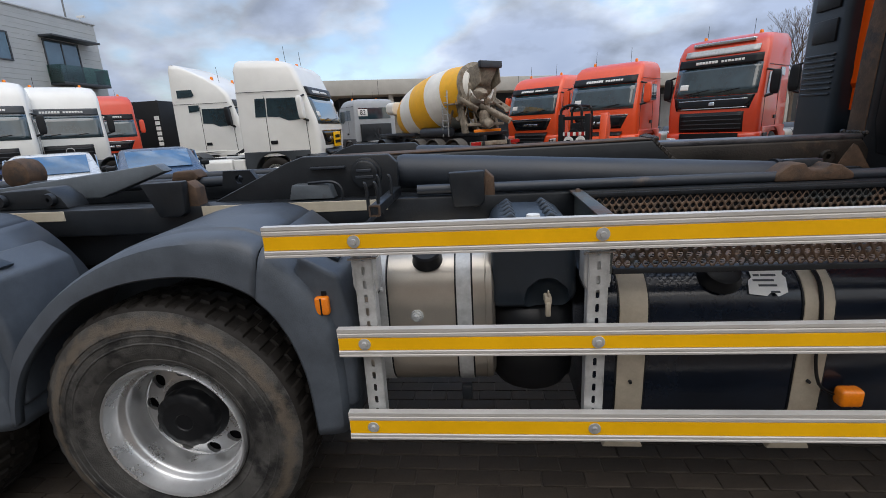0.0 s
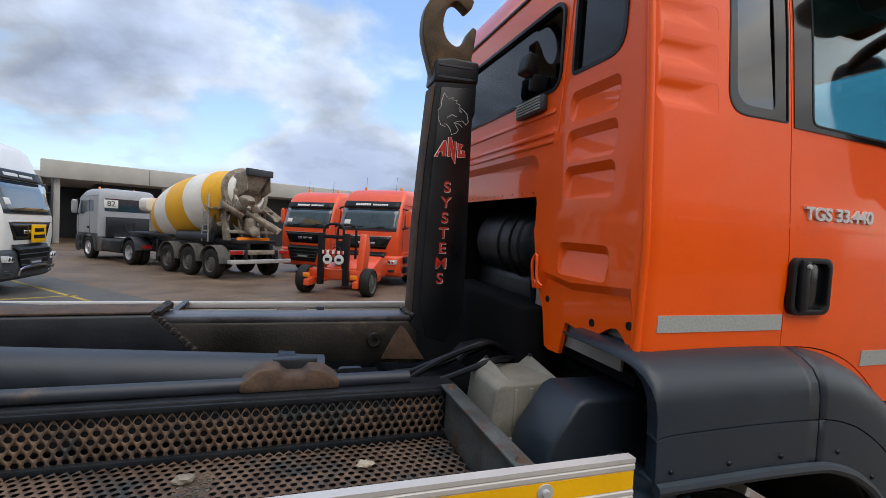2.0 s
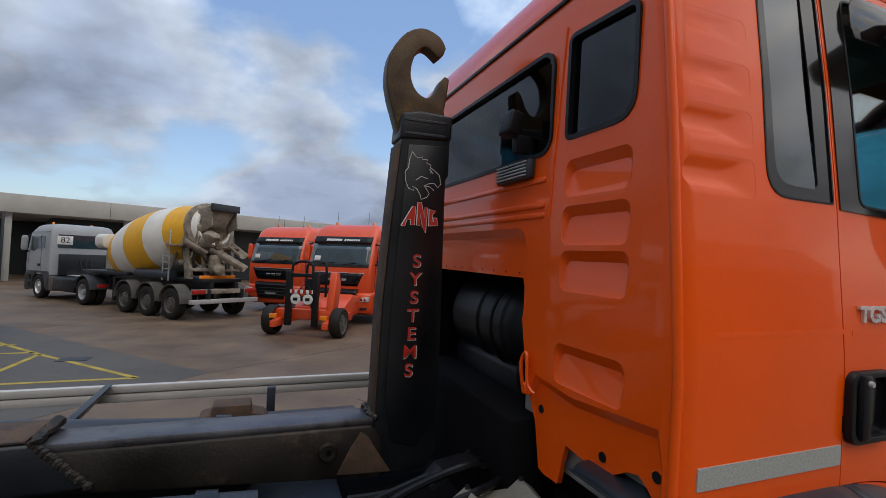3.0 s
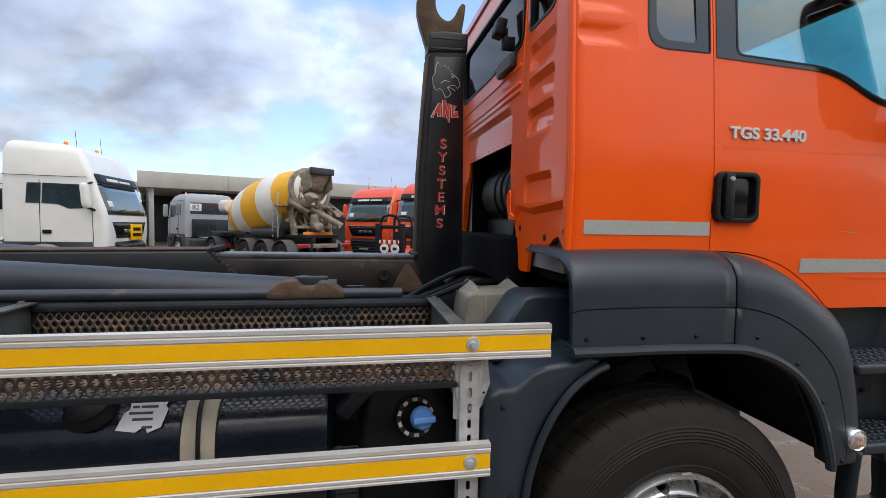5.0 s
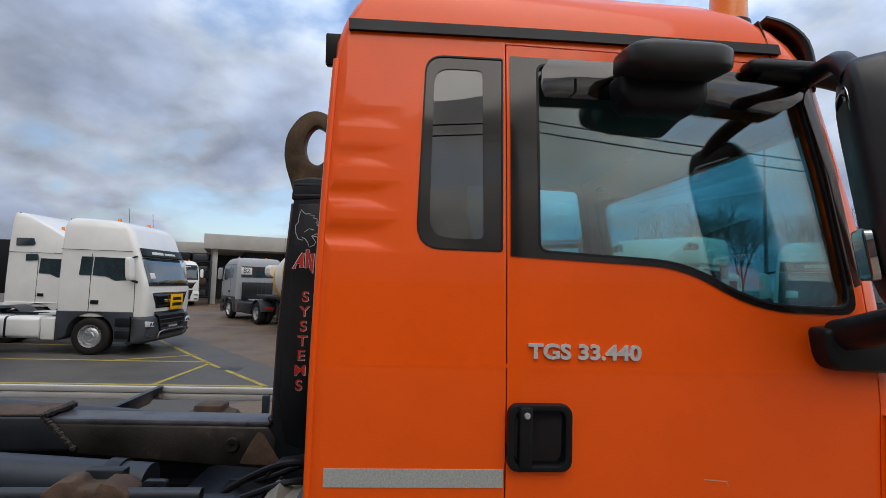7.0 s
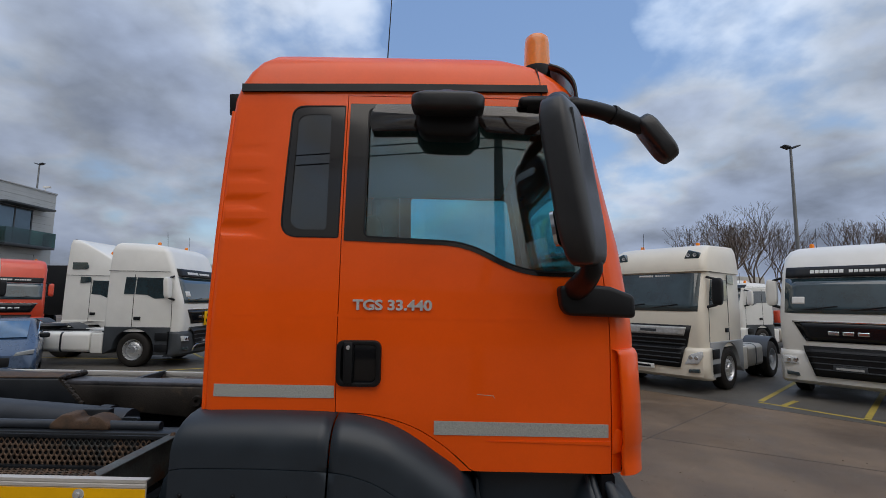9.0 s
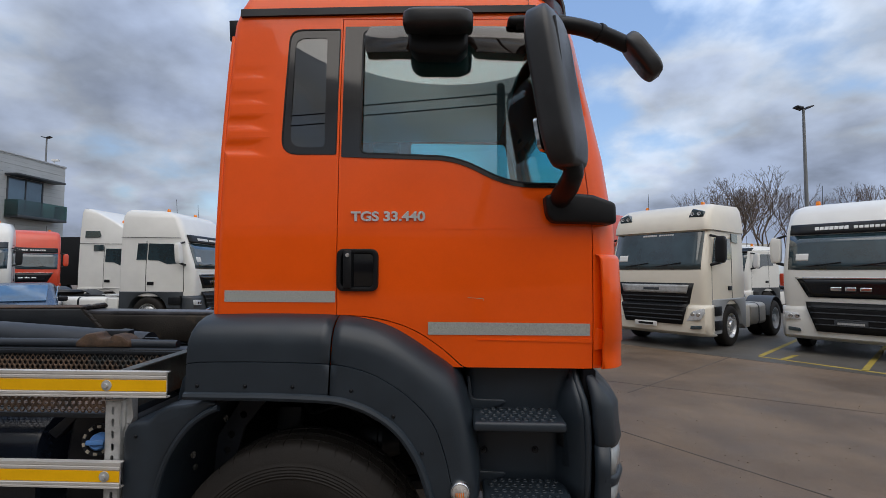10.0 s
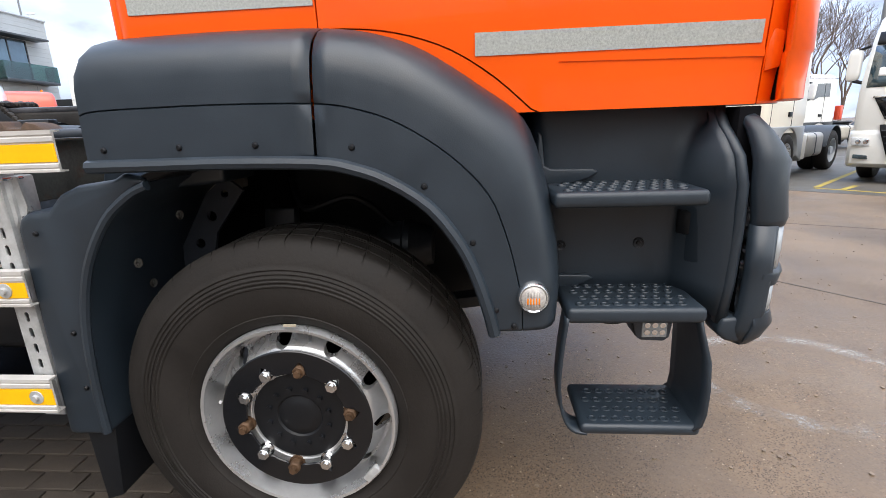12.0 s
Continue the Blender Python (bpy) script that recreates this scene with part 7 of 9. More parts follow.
def strap_mesh(x0, x1, y0, y1, z0, z1, r, d=0.006):
    o, i = rrect(y0 - d, y1 + d, z0 - d, z1 + d, r + d, 6), rrect(y0, y1, z0, z1, r, 6)
    return bevel(ring(bmesh.new(), o, i, "x", x0, x1), 0.0015, 1)


ST = (-1.105, -0.52, 0.67, 1.215, 0.13)
tk = part("fuel_tank", tank_mesh(-3.275, -2.775, *ST), TANKALU, truck, "brushed aluminium fuel tank")
for x0, x1 in ((-2.905, -2.85), (-3.215, -3.165)):
    part("tank_strap", strap_mesh(x0, x1, *ST), GALV, tk, "steel tank strap")
    part("strap_rubber", strap_mesh(x0 - 0.006, x1 + 0.006, *ST, 0.003), BLACK, tk)
part("tank_weld", strap_mesh(-2.80, -2.795, *ST, 0.004), TANKALU, tk)
part("tank_cap", moved(lathe(bmesh.new(), [(0, 0.045), (0.045, 0.045), (0.052, 0.038), (0.054, 0.0), (0.058, -0.01)], 32, "z"), Matrix.Translation((-3.01, -1.055, 1.195)) @ pose(0, 0, 0, 32, 0, 0)), BLACK, tk, "black fuel cap")
part("drain_plug", lathe(bmesh.new(), [(0, -0.03), (0.01, -0.03), (0.012, -0.014), (0.017, -0.014), (0.018, -0.006), (0.024, -0.005), (0.025, 0.01)], 20, at=(-3.055, -1.105, 0.985)), GALV, tk)
part("tank_foot", rbox(-2.90, -2.86, -1.10, -1.06, 0.62, 0.68, 0.006), STEEL, tk)
# wash-water canister
cn = part("water_canister", carve(bevel(prism(bmesh.new(), [(-2.775, 1.0), (-2.775, 1.29), (-2.74, 1.335), (-2.52, 1.335), (-2.475, 1.29), (-2.465, 1.04), (-2.52, 0.995)], "y", -1.09, -0.72), 0.03, 4), ("DIFFERENCE", lathe(bmesh.new(), [(0.0, -0.09), (0.045, -0.08), (0.08, -0.045), (0.092, 0.0), (0.08, 0.045), (0.045, 0.08), (0.0, 0.09)], 28, "z", (-2.575, -1.125, 1.035)))), PLASTIC, truck, "dark grey plastic water canister with a tap")
part("canister_base", moved(lathe(bmesh.new(), [(0, -0.17), (0.14, -0.17), (0.165, -0.13), (0.17, 0.0), (0.165, 0.14), (0.14, 0.17), (0, 0.17)], 36, "z"), Matrix.Translation((-2.62, -0.93, 0.82))), BLACK, cn)
for k in range(5):
    for x, d in ((-2.754, 1), (-2.506, -1)):
        part("canister_rib", bevel(prism(bmesh.new(), [(x, 1.318), (x + d * 0.054, 1.356), (x + d * 0.08, 1.33), (x + d * 0.054, 1.318)], "y", -1.065 + k * 0.07, -1.025 + k * 0.07), 0.006, 2), PLASTIC, cn)
part("canister_cap", lathe(bmesh.new(), [(0, 0.022), (0.023, 0.022), (0.026, 0.015), (0.026, 0.0)], 24, "z", (-2.62, -1.04, 1.322)), PAPER, cn, "white screw cap")
part("canister_tap", join(rbox(-2.588, -2.562, -1.13, -1.08, 1.03, 1.06, 0.006), rbox(-2.585, -2.566, -1.135, -1.115, 0.985, 1.04, 0.005), rbox(-2.578, -2.572, -1.13, -1.12, 1.06, 1.085, 0.003)), CREAM, cn, "white plastic tap")
# black diesel tank
BT = (-1.09, -0.50, 0.44, 1.115, 0.15)
bk = part("diesel_tank", tank_mesh(-2.40, -1.245, *BT), TANKBLACK, truck, "black diesel tank with cream straps")
part("tank_ridge", box(bmesh.new(), -2.19, -1.70, -1.094, -1.088, 0.935, 0.945), TANKBLACK, bk)
for x0, x1 in ((-2.315, -2.215), (-1.685, -1.585)):
    part("tank_strap", strap_mesh(x0, x1, *BT, 0.007), CREAM, bk, "cream tank strap")
    part("strap_rubber", strap_mesh(x0 - 0.006, x1 + 0.006, *BT, 0.004), BLACK, bk)
    part("strap_bolt", lathe(bmesh.new(), [(0, -0.012), (0.006, -0.012), (0.007, 0.0)], 8, at=((x0 + x1) / 2, -1.097, 0.70)), STEEL, bk)
    part("strap_foot", bevel(prism(bmesh.new(), [(x0 - 0.01, 0.42), (x1 + 0.01, 0.42), (x1 + 0.03, 0.375), (x0 - 0.03, 0.375)], "y", -1.06, -1.0), 0.005), CREAM, bk)
cp = moved(lathe(bmesh.new(), [(0, 0.05), (0.05, 0.05), (0.06, 0.045), (0.064, 0.02), (0.072, 0.012), (0.075, 0.0)], 32, "z"), Matrix.Translation((-1.955, -1.03, 1.085)) @ pose(0, 0, 0, 35, 0, 0))
part("tank_cap", cp, BLACK, bk, "black diesel cap with a lock")
part("cap_lock", moved(lathe(bmesh.new(), [(0, 0.054), (0.009, 0.054), (0.011, 0.05)], 14, "z"), Matrix.Translation((-1.955, -1.03, 1.085)) @ pose(0, 0, 0, 35, 0, 0)), CHROME, bk)
lb = moved(prism(bmesh.new(), [(-0.068, -0.052), (-0.01, -0.060), (0.012, -0.040), (0.026, -0.062), (0.060, -0.046), (0.066, 0.010), (0.056, 0.024), (0.070, 0.060), (0.004, 0.054), (-0.014, 0.062), (-0.050, 0.050), (-0.046, 0.012), (-0.060, 0.0)], "z", 0.0, 0.002), Matrix.Translation((-1.80, -1.047, 1.075)) @ pose(0, 0, 0, 46, 0, -3))
lab = part("tank_label", lb, PAPER, bk, "torn white paper label with small print")
for i, (u, v, w) in enumerate(((-0.01, 0.045, 0.03), (-0.03, 0.02, 0.02), (0.01, 0.02, 0.05), (-0.01, 0.0, 0.07), (0.0, -0.02, 0.06), (0.02, -0.045, 0.03))):
    part("print_bar", moved(box(bmesh.new(), u - w / 2, u + w / 2, v - 0.004, v + 0.004, 0.002, 0.0028), Matrix.Translation((-1.80, -1.047, 1.075)) @ pose(0, 0, 0, 46, 0, -3)), SKIRT, lab)
part("side_marker", rbox(-1.555, -1.475, -1.16, -1.11, 0.625, 0.695, 0.014, 3), AMBER, truck, "amber side marker lamp on a cable")
part("marker_cable", tube(bmesh.new(), spline([(-1.62, -1.10, 0.90), (-1.63, -1.11, 0.80), (-1.61, -1.12, 0.70), (-1.555, -1.12, 0.66)], 5), 0.006, 6), BLACK, truck)
part("strap_cable", tube(bmesh.new(), spline([(-1.64, -0.90, 1.126), (-1.638, -1.0, 1.12), (-1.635, -1.07, 1.07), (-1.632, -1.10, 0.97), (-1.63, -1.102, 0.88)], 5), 0.007, 6), BLACK, truck)
# small tank with the blue cap
dk = part("additive_tank", bevel(prism(bmesh.new(), [(-1.14, 0.66), (-1.14, 0.95), (-1.11, 1.14), (-0.98, 1.16), (-0.85, 1.10), (-0.78, 0.98), (-0.76, 0.66)], "y", -1.06, -0.6), 0.035, 3), BLACK, truck, "black plastic additive tank with a blue cap")
part("cap_collar", moved(lathe(bmesh.new(), [(0.05, -0.01), (0.066, -0.012), (0.07, 0.0), (0.07, 0.02)], 32), Matrix.Translation((-0.955, -1.085, 1.03)) @ pose(0, 0, 0, -12, 0, 8)), BLACK, dk)
for k in range(10):
    a = 2 * math.pi * k / 10
    part("collar_mark", moved(box(bmesh.new(), -0.008, 0.008, -0.016, -0.011, 0.052, 0.063), Matrix.Translation((-0.955, -1.085, 1.03)) @ pose(0, 0, 0, -12, 0, 8) @ pose(0, 0, 0, 0, math.degrees(a), 0)), CREAM, dk)
part("blue_cap", moved(join(lathe(bmesh.new(), [(0, -0.030), (0.030, -0.030), (0.036, -0.024), (0.039, 0.0)], 28), rbox(-0.038, 0.038, -0.048, -0.026, -0.011, 0.011, 0.005)), Matrix.Translation((-0.935, -1.10, 1.03)) @ pose(0, 0, 0, -12, 0, 8)), BLUECAP, dk, "light blue filler cap")
part("tank_bracket", bevel(prism(bmesh.new(), [(-1.22, 1.05), (-1.10, 1.15), (-1.07, 1.13), (-1.18, 1.02)], "y", -1.06, -1.0), 0.005), STEEL, dk)

# ---- perforated basket
def perforated(w, h, pitch=0.0300, hole=0.0103):
    """A sheet with staggered round holes, u along the width, v up."""
    b = bmesh.new()
    p, q = pitch / 2, pitch * 0.866
    nu, nv = int(w / p), int(h / q)
    corner = {}

    def cv(i, j):
        if (i, j) not in corner:
            corner[i, j] = b.verts.new((min(i * p, w), 0, min(j * q, h)))
        return corner[i, j]
    for i in range(1, nu):
        for j in range(1, nv):
            if (i + j) % 2:
                continue
            c = [cv(i + 1, j), cv(i, j + 1), cv(i - 1, j), cv(i, j - 1)]
            rv = [b.verts.new((i * p + hole * math.cos(math.pi * k / 4), 0, j * q + hole * math.sin(math.pi * k / 4))) for k in range(8)]
            for k in range(4):
                a0, a1, a2 = rv[2 * k], rv[2 * k + 1], rv[(2 * k + 2) % 8]
                b.faces.new((c[k], c[(k + 1) % 4], a2, a1))
                b.faces.new((c[k], a1, a0))
    return b, nu * p, nv * q


bsk = part("basket_frame", join(rbox(-2.375, -0.825, -0.602, -0.588, 1.315, 1.335, 0.003), rbox(-2.375, -0.825, -1.20, -1.17, 1.165, 1.185, 0.003), rbox(-2.375, -0.825, -0.61, -0.588, 1.16, 1.18, 0.003)), STEEL, truck, "perforated steel storage basket, rusty and dirty")
b, w, h = perforated(1.545, 0.19)
part("perforated_panel", moved(b, Matrix.Translation((-2.373, -0.594, 1.135))), RUST_M, bsk, "rusty perforated back panel", solid=0.003)
b, w, h = perforated(1.545, 0.175)
part("perforated_panel", moved(b, Matrix.Translation((-2.373, -1.19, 1.175))), RUST_M, bsk, "rusty perforated front panel", solid=0.003)
b, w, h = perforated(1.545, 0.595)
part("perforated_panel", moved(b, Matrix.Translation((-2.373, -1.19, 1.172)) @ pose(0, 0, 0, -90, 0, 0)), RUST_M, bsk, "rusty perforated basket floor", solid=0.003)
for x in (-2.39, -0.825):
    part("basket_end", bevel(box(bmesh.new(), x, x + 0.012, -1.20, -0.588, 1.165, 1.345), 0.003, 1), BSKT, bsk, "scuffed teal steel end plate")
    part("end_flange", rbox(x - 0.022, x + 0.034, -1.20, -0.588, 1.342, 1.352, 0.003), BSKT, bsk)
    for y in (-1.16, -0.63):
        part("end_bolt", lathe(bmesh.new(), [(0, 0.012), (0.009, 0.011), (0.012, 0.004), (0.016, 0.0)], 12, "z", (x + 0.006, y, 1.352)), RUST, bsk)
rnd = random.Random(3)
for k in range(9):
    b = bmesh.new()
    bmesh.ops.create_icosphere(b, subdivisions=2, radius=rnd.uniform(0.008, 0.02))
    for v in b.verts:
        v.co *= rnd.uniform(0.75, 1.25)
    x = rnd.uniform(-2.3, -2.1) if k < 5 else rnd.uniform(-2.2, -0.95)
    o = tagged(part("stone", moved(b, Matrix.Diagonal((1.6, 1, 0.7, 1))), CEMENT if k % 2 else CREAM, at=CAMBER @ Vector((x, rnd.uniform(-1.1, -0.62), 1.183))), "small pale stone lying in the basket", "stone", group="stones in the basket")
# beige battery cover and pipes between basket and cab
bt = part("battery_cover", bevel(prism(bmesh.new(), [(-0.715, 1.19), (-0.695, 1.375), (-0.68, 1.392), (-0.44, 1.392), (-0.425, 1.378), (-0.405, 1.19)], "y", -0.745, -0.50), 0.016, 3), BEIGE, truck, "dirty beige plastic cover box")
for x in (-0.645, -0.455):
    cb = bmesh.new()
    for a, c in (((x - 0.035, -0.53), (x + 0.035, -0.53)),):
        tip, foot = cb.verts.new((x, -0.525, 1.432)), cb.verts.new((x + 0.02, -0.735, 1.388))
        l, r = cb.verts.new((x - 0.055, -0.515, 1.385)), cb.verts.new((x + 0.06, -0.515, 1.385))
        cb.faces.new((tip, l, foot)), cb.faces.new((tip, foot, r)), cb.faces.new((tip, r, l)), cb.faces.new((l, r, foot))
    bmesh.ops.recalc_face_normals(cb, faces=cb.faces[:])
    pk = part("cover_peak", bevel(cb, 0.004, 2), BEIGE, bt)
    part("peak_bolt", lathe(bmesh.new(), [(0, 0.008), (0.007, 0.008), (0.009, 0.0)], 10, "z", (x, -0.535, 1.428)), STEEL, pk)
for x in (-0.62, -0.56, -0.50):
    part("cover_rib", rbox(x - 0.008, x + 0.008, -0.752, -0.738, 1.20, 1.375, 0.004), BEIGE, bt)
part("cover_lip", rbox(-0.725, -0.395, -0.757, -0.495, 1.19, 1.205, 0.005), BEIGE, bt)
part("cover_foot", rbox(-0.70, -0.42, -0.735, -0.50, 1.13, 1.19, 0.008), BEIGE, bt)
part("mudguard_top", bevel(prism(bmesh.new(), [(-0.66, 1.17), (-0.635, 1.28), (-0.545, 1.410), (-0.515, 1.425), (-0.25, 1.42), (-0.25, 1.20)], "y", -1.0, -0.78), 0.015, 3), PLASTIC, truck, "sloping plastic top of the mudguard")
for k, (y0, c) in enumerate(((-0.30, 0.02), (-0.38, 0.05), (-0.22, -0.03), (-0.45, 0.0))):
    part("air_hose", tube(bmesh.new(), spline([(-0.95, y0, 1.28), (-0.80, y0 - 0.05, 1.34 + c), (-0.62, y0 - 0.1, 1.42 + c), (-0.48, y0, 1.40), (-0.35, y0 + 0.1, 1.45)], 5), 0.013, 8), BLACK, truck, "black air hose")
part("valve_bank", rbox(-0.95, -0.75, -0.48, -0.25, 1.22, 1.30, 0.01), BLACK, truck)
# added near-black blocks that stand in for deep shade between arm and cab
part("noise_shield", join(rbox(-0.92, -0.42, -0.47, 0.47, 0.85, 1.21, 0.02), rbox(-0.50, -0.30, -0.52, 0.52, 1.0, 1.62, 0.03)), CLOTH_SHADE, truck, "black filler block added to darken the gap behind the cab")
part("bent_plate", bevel(prism(bmesh.new(), [(-0.735, 1.40), (-0.69, 1.445), (-0.60, 1.458), (-0.55, 1.452), (-0.55, 1.444), (-0.60, 1.449), (-0.685, 1.436), (-0.728, 1.392)], "y", -0.47, -0.36), 0.003), BLACK, truck)

# ---- parked trucks ----
def simple_wheel(R=0.5, w=0.3):
    """Tyre and rim meshes, axis along y, outer face at y = 0."""
    t = lathe(bmesh.new(), [(0.29, 0.04), (0.31, 0.012), (0.36, 0.0), (R - 0.06, 0.004), (R - 0.015, 0.03), (R, 0.06), (R, w - 0.06), (R - 0.02, w - 0.02), (0.36, w), (0.29, w - 0.04)], 36)
    r = lathe(bmesh.new(), [(0.0, 0.0), (0.10, 0.0), (0.12, 0.03), (0.19, 0.035), (0.22, 0.06), (0.25, 0.10), (0.275, 0.05), (0.285, 0.015), (0.30, 0.01), (0.30, 0.06)], 36)
    for k in range(10):
        a = 2 * math.pi * k / 10
        cyl(r, (0.16 * math.cos(a), 0.035, 0.16 * math.sin(a)), (0.16 * math.cos(a), 0.005, 0.16 * math.sin(a)), 0.014, 6)
    return t, r


def put_wheel(parent, x, y, side, z=0.5, R=0.5, twin=False, deep=False, rimmat=None):
    t, r = simple_wheel(R)
    if deep:
        r.free()
        r = lathe(bmesh.new(), [(0.0, 0.02), (0.10, 0.02), (0.11, 0.16), (0.2, 0.17), (0.25, 0.18), (0.275, 0.05), (0.285, 0.015), (0.30, 0.01), (0.30, 0.06)], 36)
    w = part("wheel", t, RUBBER, parent, at=(x, y, z))
    w.rotation_euler = (0, 0, 0 if side < 0 else math.pi)
    part("rim", r, rimmat or (ALU if not deep else GREYPAINT), w)
    if twin:
        again(w, (x, y - side * 0.34, z), parent, (0, 0, 0 if side < 0 else 180))
    return w


def poly_side(parent, name, pts, hw, material, s, d=0.012, label=""):
    return part(name, bevel(prism(bmesh.new(), pts, "y", s * hw - (d if s < 0 else 0.004), s * hw + (0.004 if s < 0 else d)), 0.003, 1), material, parent, label)


def semi(m, label, paint, style, zr=3.3, xr=-0.85, wheelbase=3.6, skirt=SKIRT, bumper=None, sign=True, tall=False, rear=True, scale=1.0, trim=None, windows=True):
    """A cab-over tractor unit: front axle at the origin, x forward."""
    tr = thing("tractor_truck", label, "truck", m @ Matrix.Scale(scale, 4), "parked trucks")
    hw = 1.21
    top = [(zr - 0.25, xr + 0.02, 0.86, hw - 0.05), (zr - 0.10, xr + 0.06, 0.68, hw - 0.12), (zr - 0.03, xr + 0.14, 0.45, hw - 0.22), (zr, xr + 0.3, 0.2, hw - 0.45)]
    if style == "merc" and zr > 3.9:
        top = [(3.05, xr, 1.0, hw - 0.03), (3.35, xr, 0.72, hw - 0.06), (3.60, xr, 0.25, hw - 0.08), (3.85, xr, -0.35, hw - 0.11), (3.97, xr + 0.02, -0.72, hw - 0.16), (4.0, xr + 0.06, -0.9, hw - 0.25)]
    elif style == "daf":
        top = [(2.79, xr, 1.085, hw - 0.03), (2.795, xr, 1.16, hw + 0.01), (2.92, xr, 1.15, hw + 0.005), (3.15, xr, 1.05, hw - 0.02), (3.32, xr, 0.90, hw - 0.05), (3.42, xr + 0.03, 0.70, hw - 0.10), (3.46, xr + 0.10, 0.45, hw - 0.25)]
    elif tall:
        top = [(zr - 0.45, xr, 0.98, hw - 0.02), (zr - 0.2, xr + 0.02, 0.82, hw - 0.06), (zr - 0.06, xr + 0.08, 0.6, hw - 0.14), (zr, xr + 0.25, 0.3, hw - 0.4)]
    lv = [(1.02, xr + 0.02, 1.36, hw - 0.01), (1.35, xr, 1.40, hw), (1.80, xr, 1.39, hw), (2.0, xr, 1.345, hw - 0.005), (2.75, xr, 1.10, hw - 0.025)] + top
    xf = lambda z: next((a[2] + (b[2] - a[2]) * (z - a[0]) / (b[0] - a[0]) for a, b in zip(lv, lv[1:]) if z <= b[0]), 0.5)
    xfc = xf
    xf = lambda z: xfc(z) if z > 1.045 else 1.478
    part("cab", cab_loft(lv, 0.16, 0.06, n=4), paint, tr, "painted cab body", smooth=35)

    def front(name, y0, y1, z0, z1, material, d=0.012, taper=1.0, label=""):
        b, rows = bmesh.new(), []
        for z in sorted({z0, z1} | {q[0] for q in lv if z0 < q[0] < z1} | {z0 + (z1 - z0) * k / 4 for k in range(5)}):
            rows.append([(xf(z) + d - 0.55 * max(0.0, abs(y) - 0.98) ** 1.6, y, z) for y in np.linspace(y0, y1, 11) * (taper + (1 - taper) * (z - z0) / (z1 - z0))])
        grid(b, rows)
        bmesh.ops.recalc_face_normals(b, faces=b.faces[:])
        return part(name, b, material, tr, label, solid=0.02)
    wz0, wz1 = (2.06, 2.86) if style == "volvo" else (1.86, 2.76 if style == "daf" else 2.64)
    up = 0.20 if style == "volvo" else 0.0
    front("windscreen", -1.09, 1.09, wz0, wz1, SCREEN, 0.016, label="dark reflective windscreen")
    for y0 in (-0.75, 0.05):
        part("wiper", tube(bmesh.new(), [(xf(1.93 + up) + 0.03, y0, 1.93 + up), (xf(2.02 + up) + 0.035, y0 + 0.6, 2.02 + up)], 0.012, 6), BLACK, tr)
    front("sticker", -0.95, -0.72, 2.06 + up, 2.22 + up, PAPER, 0.022)
    if style != "daf":
        front("sun_visor", -1.08, 1.08, 2.66 + up, 2.90 + up, SKIRT if style == "merc" else BLACK, 0.04, label="dark sun visor panel")
    if sign:
        dz, dd, kk = (-0.06, 0.02, 0.62) if style == "daf" else (up, 0.052, 1.0)
        for q in range(7):
            front("sign_bar", kk * (-0.62 + 0.085 * q), kk * (-0.55 + 0.085 * q), 2.745 + dz, 2.745 + dz + 0.075 * kk, WHITELINE, dd)
            front("sign_bar", kk * (0.05 + 0.085 * q), kk * (0.115 + 0.085 * q), 2.75 + dz, 2.75 + dz + 0.06 * kk, WHITELINE, dd)
    if style == "man":
        front("grille", -0.93, 0.93, 1.25, 1.66, GLOSSBLACK, 0.014, 0.78, label="black upper grille")
        front("grille_strip", -0.95, 0.95, 1.66, 1.69, CHROME, 0.02)
        for q in (-0.24, 0.0, 0.24):
            front("badge_bar", q - 0.09, q + 0.09, 1.40, 1.48, CHROME, 0.026)
        front("grille", -0.78, 0.78, 0.52, 1.15, BLACK, 0.022, 0.74, label="black lower grille")
        for k in range(4):
            front("grille_bar", -0.72 + 0.04 * k, 0.72 - 0.04 * k, 0.66 + 0.125 * (3 - k), 0.685 + 0.125 * (3 - k), SKIRT, 0.034)
        part("number_plate", rbox(1.49, 1.525, -0.27, 0.27, 0.66, 0.78, 0.006), SKIRT, tr, "number plate holder with plain bars")
        part("plate_bar", box(bmesh.new(), 1.525, 1.529, -0.22, 0.22, 0.695, 0.74), GALV, tr)
    elif style == "volvo":
        front("grille", -1.06, 1.06, 1.68, 2.045, GLOSSBLACK, 0.014, 0.9, label="black upper grille")
        front("grille_strip", -0.9, 0.9, 1.70, 1.725, CHROME, 0.02)
        front("grille_strip", -0.9, 0.9, 1.93, 1.95, CHROME, 0.02)
        front("badge", -0.07, 0.07, 1.79, 1.88, CHROME, 0.024)
        front("grille", -0.84, 0.84, 1.06, 1.60, BLACK, 0.02)
        for k in range(4):
            front("grille_bar", -0.80, 0.80, 1.14 + 0.12 * k, 1.165 + 0.12 * k, SKIRT, 0.03)
        front("grille", -0.78, 0.78, 0.55, 1.03, BLACK, 0.03)
    elif style == "daf":
        front("grille", -0.95, 0.95, 0.58, 1.54, BLACK, 0.014, 0.74, label="wide black grille")
        front("badge_panel", -0.84, 0.84, 1.30, 1.50, GALV, 0.03, 0.93, label="silver grille panel")
        front("badge_bar", -0.25, 0.15, 1.37, 1.43, SKIRT, 0.036)
        for k in range(6):
            front("grille_bar", -0.82 + 0.025 * k, 0.82 - 0.025 * k, 1.20 - 0.105 * k, 1.225 - 0.105 * k, SKIRT, 0.045)
    else:
        front("grille", -0.72, 0.72, 1.02, 1.62, BLACK, 0.014, label="black slatted grille")
